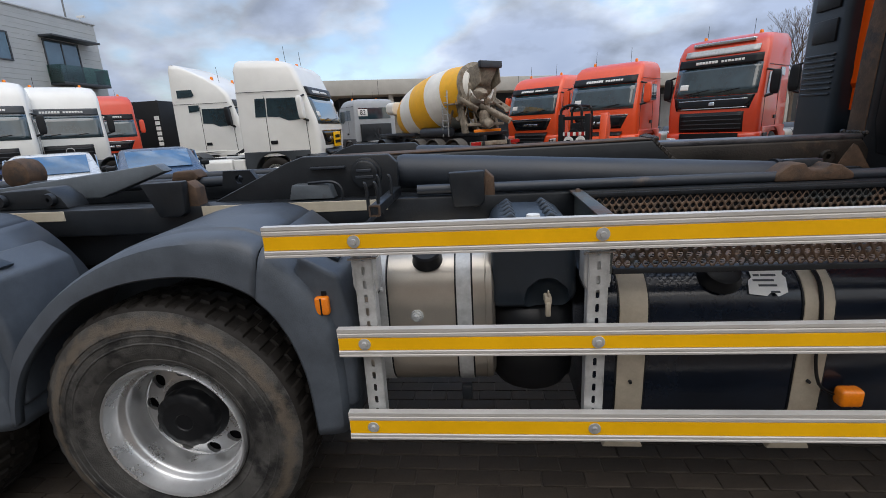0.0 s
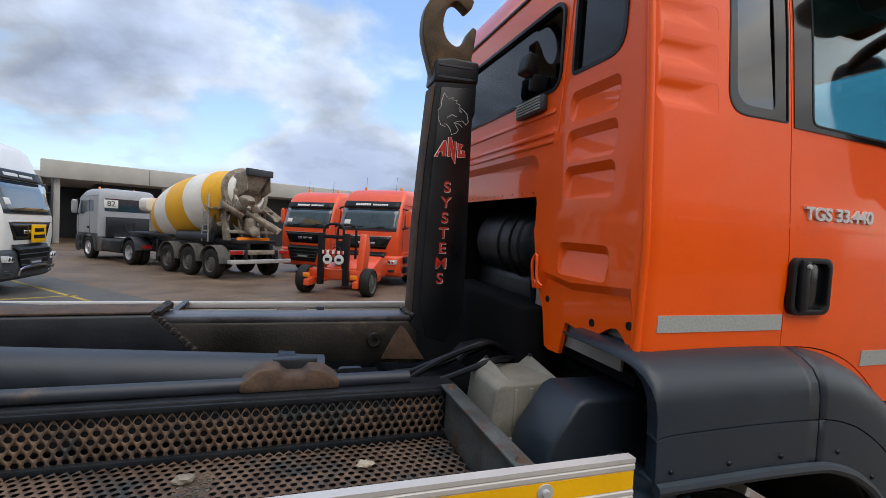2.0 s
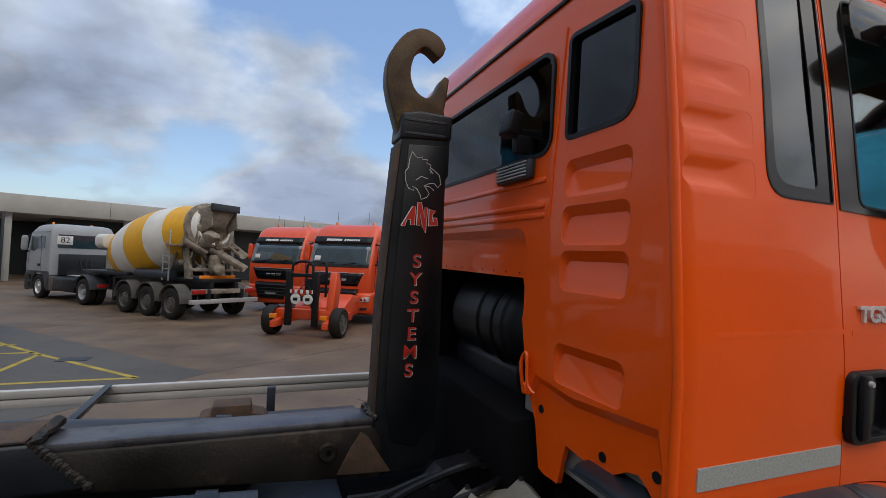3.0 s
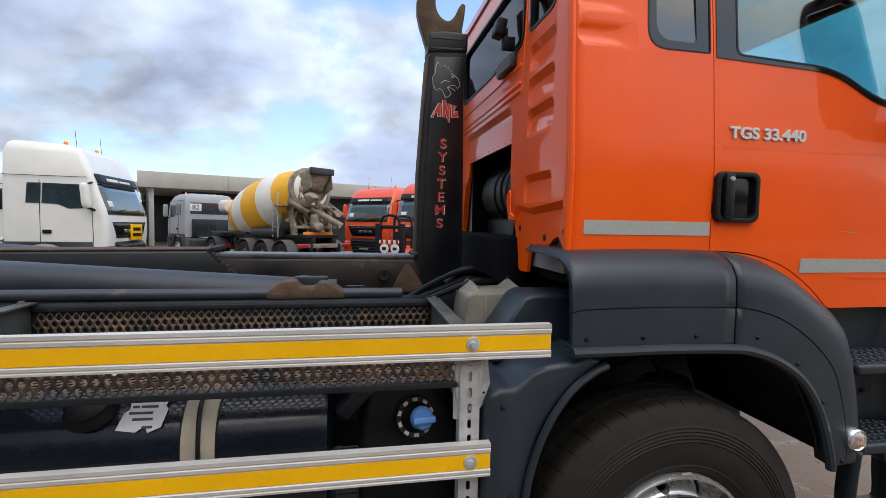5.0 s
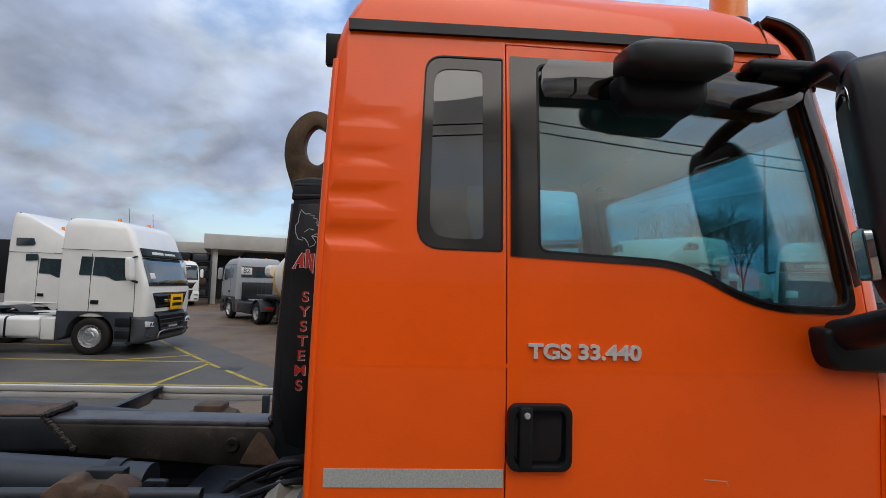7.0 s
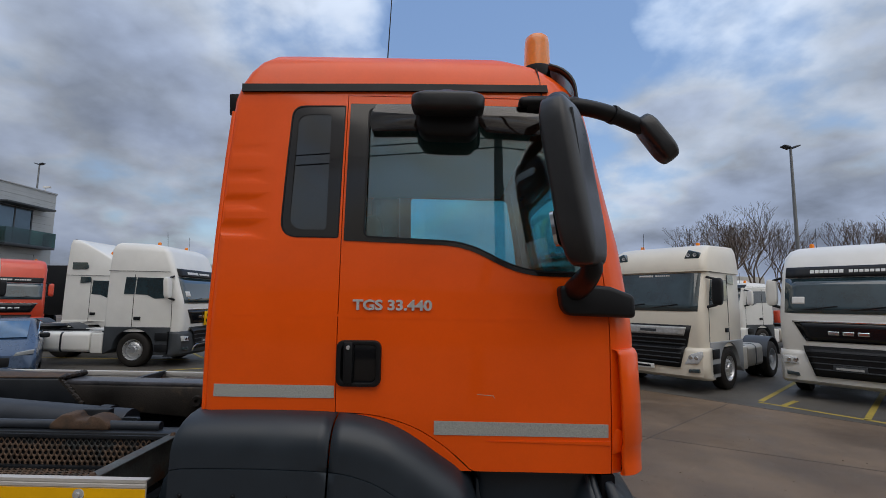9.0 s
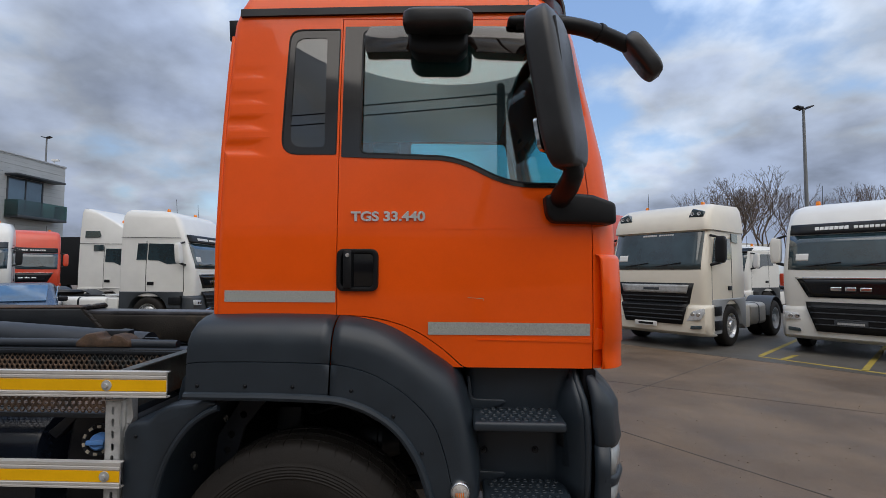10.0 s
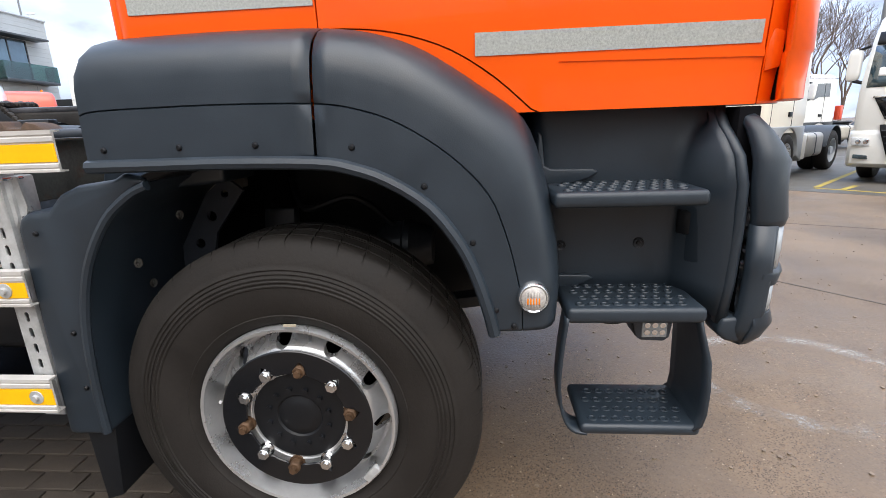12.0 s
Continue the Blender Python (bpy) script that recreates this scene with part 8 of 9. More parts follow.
        for k in range(4):
            front("grille_bar", -0.70, 0.70, 1.08 + 0.13 * k, 1.11 + 0.13 * k, SKIRT, 0.03)
        part("badge", tube(bmesh.new(), [(xf(1.4) + 0.05, 0.12 * math.cos(a), 1.40 + 0.12 * math.sin(a)) for a in np.linspace(0, 2 * math.pi, 20)], 0.014, 6), CHROME, tr)
    bp_ = bumper or paint
    b = bmesh.new()
    rows = []
    for z, dx in ((0.32, -0.10), (0.40, 0.0), (0.62, 0.03), (0.95, 0.02), (1.04, -0.02)):
        half = [(1.0, -1.24), (1.25, -1.24), (1.36, -1.16), (1.42, -0.9), (1.45, 0)]
        rows.append([(x + dx, y, z) for x, y in half + [(x, -y) for x, y in half[-2::-1]]])
    grid(b, rows)
    bmesh.ops.recalc_face_normals(b, faces=b.faces[:])
    part("bumper", b, bp_, tr, "front bumper", solid=0.05)
    for s in (-1, 1):
        lamp = [(s * 0.78, 0.66), (s * 1.08, 0.70), (s * 1.17, 0.86), (s * 1.16, 0.98), (s * 0.93, 0.90)] if style == "daf" else [(s * 0.86, 0.74), (s * 1.16, 0.76), (s * 1.17, 0.92), (s * 0.90, 0.89)]
        hl = part("headlight", bevel(prism(bmesh.new(), lamp, "x", 1.20, 1.47), 0.02, 2), HEADLAMP, tr, "clear headlight")
        for y in (0.93, 1.05):
            part("lens", lathe(bmesh.new(), [(0, 0.012), (0.042, 0.008), (0.055, -0.01)], 16, "x", (1.468, s * y, 0.825)), CHROME, hl)
        part("fog_lamp", bevel(prism(bmesh.new(), [(s * 0.86, 0.48), (s * 1.10, 0.50), (s * 1.10, 0.58), (s * 0.88, 0.56)], "x", 1.20, 1.46), 0.012, 2), SCREEN, tr)
        # skirt with a wheel arch
        arch = [(0.62 * math.cos(a), 0.50 + 0.62 * math.sin(a)) for a in np.linspace(math.pi, 0, 13)]
        pts = [(xr + 0.03, 0.36)] + [(max(p[0], xr + 0.05), p[1]) for p in arch] + [(0.62, 0.36), (1.08, 0.36), (1.08, 1.16), (xr + 0.03, 1.16)]
        part("side_skirt", bevel(prism(bmesh.new(), pts, "y", min(s * 1.24, s * 0.75), max(s * 1.24, s * 0.75)), 0.02, 2), skirt, tr, "lower cab panel with wheel arch")
        for z in (0.45, 0.78):
            part("entry_step", rbox(0.66, 1.05, s * 1.25 - 0.03, s * 1.25 + 0.01, z, z + 0.22, 0.015), BLACK, tr)
        put_wheel(tr, 0, s * 1.23, s)
        if windows:
            glass_pts = [(-0.02, 2.62), (0.86, 2.60), (1.02, 2.02), (0.55, 1.99), (0.30, 2.10), (-0.05, 2.12)]
            poly_side(tr, "door_window", glass_pts, hw - 0.012, SCREEN, s, 0.02, "dark door window")
            poly_side(tr, "quarter_window", [(-0.36, 2.62), (-0.06, 2.62), (-0.08, 2.12), (-0.40, 2.12)] if style == "man" else [(-0.50, 2.75), (-0.12, 2.75), (-0.12, 2.55), (-0.50, 2.52)], hw - 0.012, SCREEN, s, 0.02)
        for pts in ([(-0.10, 1.16), (-0.085, 1.16), (-0.085, 2.70), (-0.10, 2.70)], [(1.08, 1.16), (1.095, 1.16), (1.07, 1.95), (1.055, 1.95)], [(xr + 0.02, 2.80), (0.95, 2.78), (0.95, 2.795), (xr + 0.02, 2.815)]):
            poly_side(tr, "door_seam", pts, hw + 0.0, BLACK, s, 0.006)
        part("door_handle", rbox(-0.04, 0.16, s * (hw + 0.012) - 0.015, s * (hw + 0.012) + 0.015, 1.36, 1.46, 0.01), BLACK, tr)
        mr = part("mirror", pillow((1.02, s * 1.40, 2.32), (0.16, 0.22, 0.62), (0, -5, 0), 0.5), paint if style in ("man",) else BLACK, tr, "door mirror")
        part("mirror_arm", tube(bmesh.new(), [(1.03, s * 1.38, 2.60), (1.06, s * 1.18, 2.66)], 0.028, 8), BLACK, mr)
        part("mirror_arm", tube(bmesh.new(), [(1.06, s * 1.38, 2.02), (1.12, s * 1.18, 1.96)], 0.034, 8), BLACK, mr)
        bc = part("beacon", lathe(bmesh.new(), [(0, 0.13), (0.035, 0.125), (0.048, 0.10), (0.052, 0.03), (0.06, 0.025), (0.065, -0.12)], 18, "z", (0.25, s * 0.72, 3.60 if zr > 3.9 else zr - 0.02)), AMBER, tr, "amber roof beacon")
        part("aerial", tube(bmesh.new(), [(0.45, s * 0.6, min(zr, 3.6) - 0.15), (0.40, s * 0.6, min(zr, 3.6) + 0.45)], 0.006, 5), BLACK, tr)
    if style == "daf":
        for s in (-1, 1):
            sp = part("spotlight", bevel(prism(bmesh.new(), [(s * 0.70, zr - 0.36), (s * 1.06, zr - 0.38), (s * 1.07, zr - 0.22), (s * 0.82, zr - 0.14)], "x", 0.70, 1.075), 0.03, 2), SCREEN, tr, "roof spotlight in a dark pod")
            for y in (0.82, 0.97):
                part("lens", lathe(bmesh.new(), [(0.0, -0.012), (0.036, -0.008), (0.045, 0.01)], 16, "x", (1.085, s * y, zr - 0.275)), HEADLAMP, sp)
    if style == "volvo":
        part("roof_bar", rbox(0.55, 0.9, -0.8, 0.8, zr - 0.22, zr - 0.12, 0.03), CHROME, tr, "bright roof light bar")
        front("roof_panel", -0.95, 0.95, 3.16, 3.34, GALV, 0.03)
    if rear:
        xe = -wheelbase - 0.9
        for s in (-1, 1):
            part("chassis_rail", rbox(xe, xr + 0.2, s * 0.42 - 0.04, s * 0.42 + 0.04, 0.72, 0.98, 0.01), STEEL, tr)
            put_wheel(tr, -wheelbase, s * 1.23, s, twin=True, deep=True)
            fd = [(0.62 * math.cos(a) - wheelbase, 0.52 + 0.62 * math.sin(a)) for a in np.linspace(math.pi * 0.95, 0.05 * math.pi, 14)]
            fd += [(0.59 * math.cos(a) - wheelbase, 0.52 + 0.59 * math.sin(a)) for a in np.linspace(0.05 * math.pi, math.pi * 0.95, 14)]
            part("rear_fender", prism(bmesh.new(), fd, "y", min(s * 1.24, s * 0.6), max(s * 1.24, s * 0.6)), SKIRT, tr)
            part("side_tank", tank_mesh(-wheelbase + 0.75, xr - 0.42, min(s * 1.20, s * 0.6), max(s * 1.20, s * 0.6), 0.40, 0.98, 0.12), (TANKALU if not trim else paint) if trim is not False else STEEL, tr, "side tank")
            part("side_box", bevel(box(bmesh.new(), xr - 0.36, xr + 0.0, min(s * 1.2, s * 0.7), max(s * 1.2, s * 0.7), 0.38, 0.96), 0.03, 3), paint if trim is not False else DUSTY, tr)
            part("tank_strap", strap_mesh((xr - wheelbase) / 2 + 0.1, (xr - wheelbase) / 2 + 0.16, min(s * 1.20, s * 0.6), max(s * 1.20, s * 0.6), 0.40, 0.98, 0.12), STEEL, tr)
            part("tail_lamp", rbox(xe - 0.05, xe, s * 0.95 - 0.18, s * 0.95 + 0.18, 0.70, 0.83, 0.01), REDLENS, tr, "red tail lamp")
        part("fifth_wheel", lathe(bmesh.new(), [(0, 0.06), (0.42, 0.06), (0.47, 0.0), (0.3, -0.1)], 28, "z", (-wheelbase + 0.1, 0, 1.10)), STEEL, tr, "black fifth wheel plate")
        part("deck", rbox(xr - 0.9, xr - 0.1, -0.6, 0.6, 0.98, 1.02, 0.01), GALV, tr)
        part("cross_member", rbox(xe, xe + 0.1, -0.7, 0.7, 0.7, 0.95, 0.01), STEEL, tr)
        for k in range(3):
            part("hose", tube(bmesh.new(), spline([(xr - 0.02, -0.25 + 0.2 * k, 1.9), (xr - 0.35, -0.2 + 0.2 * k, 1.35), (xr - 0.8, -0.1 + 0.15 * k, 1.1)], 5), 0.02, 6), BLACK, tr)
        part("rear_shelf", rbox(xr - 0.14, xr, -0.9, 0.9, 1.0, 1.9, 0.03), STEEL, tr)
    return tr


def plate(parent, x, y0, y1, z0, z1, material, bars, label):
    p = part("sign_plate", rbox(x, x + 0.03, y0, y1, z0, z1, 0.006), material, parent, label)
    for (a, b_, c, d) in bars:
        part("print_bar", box(bmesh.new(), x + 0.03, x + 0.034, a, b_, c, d), BLACK, p)
    return p


white_man = semi(pose(-8.78, 11.75, 0, 0, 0, 0), "white tractor unit with dark lower panels and a yellow front plate", WHITE, "man", 3.62, -0.92, 3.7, SKIRT, SKIRT, trim=True)
plate(white_man, 1.43, -0.05, 0.62, 1.18, 1.62, YELLOW, [(0.05, 0.5, 1.44, 1.53), (0.02, 0.55, 1.28, 1.37)], "yellow warning plate with black writing")
part("bull_bar", tube(bmesh.new(), spline([(1.48, -0.7, 0.45), (1.55, -0.6, 0.62), (1.56, 0.6, 0.62), (1.48, 0.7, 0.45)], 4), 0.025, 8), CHROME, white_man)
white_merc = semi(pose(-12.6, 14.9, 0, 0, 0, 0), "tall white tractor unit with a high sleeper roof", WHITE, "merc", 4.0, -1.1, 3.8, WHITE, WHITE, tall=True, trim=True)
for s in (-1, 1):
    poly_side(white_merc, "roof_window", [(-0.85, 3.28), (-0.30, 3.28), (-0.24, 3.10), (-0.30, 3.04), (-0.85, 3.02)], 1.19, SCREEN, s, 0.02, "small dark sleeper window")
grey_truck = semi(pose(-9.0, 23.4, 0, 0, 0, 129.5), "grey tractor unit coupled to the concrete mixer", GREYPAINT, "man", 3.15, -0.85, 3.75, SKIRT, SKIRT, sign=False, windows=True, trim=False)
b = prism(bmesh.new(), rrect(-0.95, 0.95, 2.15, 2.72, 0.05), "x", -0.862, -0.83)
part("rear_window", b, SCREEN, grey_truck, "dark rear window")
part("number_plate_board", rbox(-0.88, -0.85, 0.42, 0.98, 2.30, 2.66, 0.01), PAPER, grey_truck, "white board with a black number")
words("82", 0.34, BLACK, grey_truck, Matrix.Translation((-0.883, 0.70, 2.48)) @ pose(0, 0, 0, 90, 0, -90), 0.006, "number", "black fleet number")
semi(pose(0.1, 18.4, 0, 0, 0, 231), "red-orange tractor unit with a dark sun visor", REDORANGE, "man", 3.36, -0.85, 3.6, REDORANGE, REDORANGE)
semi(pose(2.0, 15.0, 0, 0, 0, 233), "red-orange tractor unit behind the small forklift", REDORANGE, "man", 3.36, -0.85, 3.6, REDORANGE, REDORANGE)
semi(pose(4.7, 12.7, 0, 0, 0, 226), "bright red tractor unit with a tall roof and light bar", RED, "volvo", 3.66, -1.0, 3.7, RED, RED, tall=True)
daf = semi(pose(6.46, 9.45, 0, 0, 0, 221), "ivory white tractor unit with a black grille", IVORY, "daf", 3.46, -0.92, 3.2, GREYPAINT, IVORY, tall=True)
plate(daf, 1.515, -0.42, 0.12, 0.50, 0.61, PAPER, [(-0.33, 0.04, 0.53, 0.58)], "white number plate with plain bars")
semi(pose(9.90, 7.93, 0, 0, 0, 222), "white tractor unit with a chrome grille strip", WHITE, "man", 3.40, -0.95, 3.7, WHITE, WHITE)
back_man = semi(pose(13.6, 19.0, 0, 0, 0, 206), "white tractor unit parked side-on in the back row", WHITE, "man", 3.0, -0.85, 3.6)
part("extinguisher_box", rbox(-1.40, -1.2, 1.0, 1.22, 1.22, 1.78, 0.03), RED, back_man, "red plastic box behind the cab")
semi(pose(15.4, 23.2, 0, 0, 0, 206), "white tractor unit behind the ivory one", WHITE, "merc", 3.3, -0.85, 3.6)
semi(pose(-18.7, 11.6, 0, 0, 0, -48), "white tractor unit with a blue lower stripe", WHITE, "merc", 3.65, -0.95, 3.7, WHITE, mat("blue_stripe_paint", (0.03, 0.06, 0.20), 0.4), tall=True)
semi(pose(-18.6, 14.4, 0, 0, 0, -48), "white tractor unit with a black slatted grille", WHITE, "merc", 3.68, -0.95, 3.7, WHITE, SKIRT, tall=True)
semi(pose(-20.9, 19.2, 0, 0, 0, -48), "red tractor unit with roof lamps", RED, "man", 3.75, -0.95, 3.7, RED, RED, tall=True)
semi(pose(-21.0, 36.0, 0, 0, 0, -62), "black tractor unit far across the yard", GLOSSBLACK, "man", 3.2, -0.85, 3.6)
semi(pose(-17.4, 32.0, 0, 0, 0, -50), "white tractor unit far across the yard", WHITE, "man", 3.2, -0.85, 3.6)
bt_ = thing("box_trailer", "black box trailer parked behind the white trucks", "trailer", pose(-24.5, 26.0, 0, 0, 0, 0))
part("box_body", bevel(box(bmesh.new(), -4.0, 2.6, -1.25, 1.25, 0.9, 3.9), 0.03), BLACK, bt_)
for k in range(6):
    part("print_bar", box(bmesh.new(), 2.2, 2.5, -1.256, -1.25, 1.3 + 0.3 * k, 1.52 + 0.3 * k), WHITELINE, bt_)
for x in (-2.8, -1.5):
    for s in (-1, 1):
        put_wheel(bt_, x, s * 1.23, s)
part("landing_leg", rbox(1.6, 1.75, -0.9, -0.75, 0.0, 0.8, 0.01), STEEL, bt_)
part("landing_leg", rbox(1.6, 1.75, 0.75, 0.9, 0.0, 0.8, 0.01), STEEL, bt_)

CHUTE = mat("pale_cement_crust", (0.36, 0.31, 0.25), 0.9, vary=0.35, scale=5, bump=0.4, stain=(0.16, 0.10, 0.06), stain_amt=0.04, stain_scale=4)
# ---- concrete mixer trailer: origin under its rear axle
mix = thing("mixer_trailer", "concrete mixer trailer with a yellow and white striped drum", "mixer trailer", pose(-2.95, 15.85, 0, 0, 0, 129.5))
for s in (-1, 1):
    part("chassis_rail", rbox(-1.0, 5.6, s * 0.45 - 0.06, s * 0.45 + 0.06, 0.95, 1.2, 0.01), STEEL, mix)
    for x in (0, 1.36, 2.72):
        put_wheel(mix, x, s * 1.23, s, rimmat=DUSTY)
        fd = [(0.6 * math.cos(a) + x, 0.53 + 0.6 * math.sin(a)) for a in np.linspace(math.pi * 1.0, 0, 15)] + [(0.57 * math.cos(a) + x, 0.53 + 0.57 * math.sin(a)) for a in np.linspace(0, math.pi * 1.0, 15)]
        part("fender", prism(bmesh.new(), fd, "y", min(s * 1.25, s * 0.85), max(s * 1.25, s * 0.85)), DUSTY, mix, "dusty grey mudguard")
    part("air_tank", tank_mesh(0.6, 2.6, min(s * 1.0, s * 0.66), max(s * 1.0, s * 0.66), 1.2, 1.55, 0.16), STEEL_G, mix, "dark cylinder along the frame")
part("subframe", rbox(-0.9, 5.2, -0.7, 0.7, 1.2, 1.32, 0.01), STEEL, mix)
part("front_deck", rbox(3.2, 6.4, -0.9, 0.9, 1.28, 1.36, 0.01), STEEL_G, mix)
# drum, axis rising to the rear
DR = [(0.55, 0.0), (0.86, 0.22), (1.02, 0.55), (1.13, 1.0), (1.18, 1.5), (1.19, 1.9), (1.17, 2.35), (1.11, 2.85), (1.0, 3.35), (0.86, 3.8), (0.74, 4.1), (0.62, 4.25)]
DR = [(r * 1.02, h * 1.26) for r, h in DR]
dprof = lambda h: float(np.interp(h, [p[1] for p in DR], [p[0] for p in DR]))
dm = pose(4.95, 0, 1.92, 0, 0, 0) @ pose(0, 0, 0, 0, -90 + 12, 0)
drum = part("drum", moved(lathe(bmesh.new(), [(r - 0.02, h) for r, h in DR] + [(0.55, 5.35), (0.5, 5.0)], 56, "z"), dm), DRUMW, mix, "white mixing drum")
cuts = [1.26 * h for h in (0.1, 0.8, 1.6, 2.5, 3.25, 3.98)]
for k, (a, c) in enumerate(zip(cuts, cuts[1:])):
    hs = np.linspace(a, c, 7)
    part("drum_band", moved(lathe(bmesh.new(), [(dprof(h), h) for h in hs], 56, "z"), dm), DRUMY if k % 2 == 0 else DRUMW, drum, "yellow drum band" if k % 2 == 0 else "white drum band")
part("drum_ring", moved(lathe(bmesh.new(), [(0.76, 5.02), (0.88, 5.02), (0.88, 5.18), (0.72, 5.18)], 56, "z"), dm), CEMENT, drum)
part("drum_motor", rbox(4.9, 5.6, -0.5, 0.5, 1.36, 2.3, 0.06, 3), CREAM, mix, "pale drum drive housing")
part("water_tank", tank_mesh(5.0, 5.6, -0.9, 0.9, 2.2, 2.75, 0.2), DRUMW, mix, "white water tank")
# rear frame, hopper, chutes, ladder
for s in (-1, 1):
    part("rear_stand", bevel(prism(bmesh.new(), [(-0.35, 1.3), (-0.05, 1.3), (0.25, 2.95), (0.05, 3.0)], "y", s * 0.75 - 0.06, s * 0.75 + 0.06), 0.01), CEMENT, mix, "cement-crusted rear stand")
    part("rear_brace", tube(bmesh.new(), [(1.1, s * 0.7, 1.3), (0.35, s * 0.7, 2.6)], 0.05, 8), CEMENT, mix)
b = bmesh.new()
rows = [[(-0.40 + sx * wx, sy * wy, z) for sx, sy in ((-1, -1), (1, -1), (1, 1), (-1, 1))] for z, wx, wy in ((2.95, 0.15, 0.2), (3.2, 0.2, 0.28), (3.62, 0.36, 0.46))]
grid(b, rows, closed=True)
part("hopper", b, CEMENT, mix, "cement-crusted feed hopper", solid=0.03)
part("hopper_lip", rbox(-0.9, -0.75, -0.5, 0.5, 3.55, 3.78, 0.01), STEEL_G, mix)


def chute(p, q, w, mtl=CEMENT):
    p, q = Vector(p), Vector(q)
    d = (q - p).normalized()
    sd = Vector((0, 0, 1)).cross(d).normalized()
    up = d.cross(sd)
    b = bmesh.new()
    grid(b, [[c + sd * (w * math.cos(a)) + up * (w * math.sin(a)) for a in np.linspace(math.pi, 2 * math.pi, 9)] for c in (p, p.lerp(q, 0.5), q)])
    return part("chute", b, mtl, mix, "cement-crusted discharge chute", solid=0.03)


chute((0.1, 0.0, 2.75), (-0.6, 0.15, 2.1), 0.34)
chute((-0.45, 0.1, 2.35), (-1.35, -0.5, 1.75), 0.22, CHUTE)
chute((0.4, -0.8, 2.75), (-0.9, -0.75, 2.15), 0.18, CHUTE)
chute((-0.2, 0.9, 2.6), (-0.6, 0.4, 2.2), 0.2)
# feed funnel side plates, swivel and hoses about the outlet
for y in (-0.46, 0.46):
    part("funnel_plate", bevel(prism(bmesh.new(), [(-0.85, 3.05), (-0.15, 2.75), (0.12, 3.1), (-0.05, 3.55), (-0.75, 3.72)], "y", y - 0.02, y + 0.02), 0.008), CEMENT, mix, "cement-crusted funnel side plate")
part("chute_swivel", lathe(bmesh.new(), [(0.0, 0.25), (0.16, 0.25), (0.2, 0.12), (0.2, -0.2), (0.12, -0.35), (0.0, -0.35)], 20, "z", (-0.55, 0.1, 1.85)), CEMENT, mix, "crusted chute swivel")
for k, y in enumerate((-0.55, -0.25, 0.35, 0.62)):
    part("water_hose", tube(bmesh.new(), spline([(0.5, y, 2.9), (0.1, y - 0.1, 2.5 - 0.1 * k), (-0.35, y + 0.12, 2.2), (-0.3, y, 1.6)], 5), 0.028, 6), STEEL if k % 2 else CEMENT, mix)
part("cross_bar", rbox(-0.42, -0.34, -0.95, 0.95, 2.28, 2.36, 0.01), RUST, mix)
part("cross_bar", rbox(-0.52, -0.44, -0.9, 0.9, 1.55, 1.65, 0.01), CEMENT, mix)
for k in range(22):
    rr = random.Random(k + 40)
    part("stand_bar", tube(bmesh.new(), [(rr.uniform(-0.5, 0.5), rr.uniform(-0.9, 0.9), rr.uniform(1.3, 2.0)), (rr.uniform(-0.5, 0.6), rr.uniform(-0.9, 0.9), rr.uniform(2.0, 3.0))], 0.03, 6), CEMENT, mix)
part("drum_cover", bevel(prism(bmesh.new(), [(-0.2, 2.3), (-0.35, 3.0), (-0.1, 3.3), (0.15, 3.2), (0.1, 2.4)], "y", -0.62, 0.62), 0.03), CEMENT, mix, "cement-crusted drum outlet cover")
for k in range(9):
    rr = random.Random(k + 80)
    b = bmesh.new()
    bmesh.ops.create_icosphere(b, subdivisions=2, radius=1.0)
    for v in b.verts:
        v.co *= rr.uniform(0.8, 1.2)
    part("cement_lump", moved(b, Matrix.Translation((rr.uniform(-0.9, 0.4), rr.uniform(-0.9, 0.9), rr.uniform(1.5, 3.0))) @ Matrix.Diagonal((rr.uniform(0.1, 0.25), rr.uniform(0.1, 0.3), rr.uniform(0.08, 0.22), 1))), CEMENT, mix)
lad = part("ladder", join(rbox(0.55, 0.59, 0.95, 0.99, 1.2, 2.9, 0.005), rbox(0.90, 0.94, 0.95, 0.99, 1.2, 2.9, 0.005)), GALV, mix, "steel access ladder")
for k in range(7):
    part("rung", rbox(0.58, 0.91, 0.955, 0.985, 1.35 + 0.22 * k, 1.38 + 0.22 * k, 0.004), GALV, lad)
part("platform", rbox(-0.1, 0.6, 0.6, 1.1, 2.35, 2.40, 0.005), CEMENT, mix)
part("rear_bumper", rbox(-1.15, -0.95, -1.2, 1.2, 0.55, 0.68, 0.01), GALV, mix, "dirty steel rear bumper")
part("light_board", rbox(-1.05, -0.95, -1.15, 1.15, 0.85, 1.0, 0.01), CEMENT, mix)
for s in (-1, 1):
    part("tail_lamp", rbox(-1.08, -1.04, s * 0.95 - 0.22, s * 0.95 + 0.22, 0.86, 0.99, 0.008), REDLENS, mix, "red tail lamp")
    part("bumper_stay", rbox(-1.1, -0.95, s * 0.6 - 0.05, s * 0.6 + 0.05, 0.6, 1.0, 0.005), STEEL, mix)
part("orange_board", rbox(-0.62, -0.58, -0.65, 0.65, 1.22, 1.42, 0.008), AMBER, mix, "orange reflective rear board")
part("kingpin_neck", rbox(5.0, 6.9, -0.6, 0.6, 1.12, 1.28, 0.01), STEEL, mix)
part("landing_leg", rbox(4.4, 4.55, -0.7, -0.55, 0.25, 1.1, 0.01), STEEL, mix)
part("landing_leg", rbox(4.4, 4.55, 0.55, 0.7, 0.25, 1.1, 0.01), STEEL, mix)

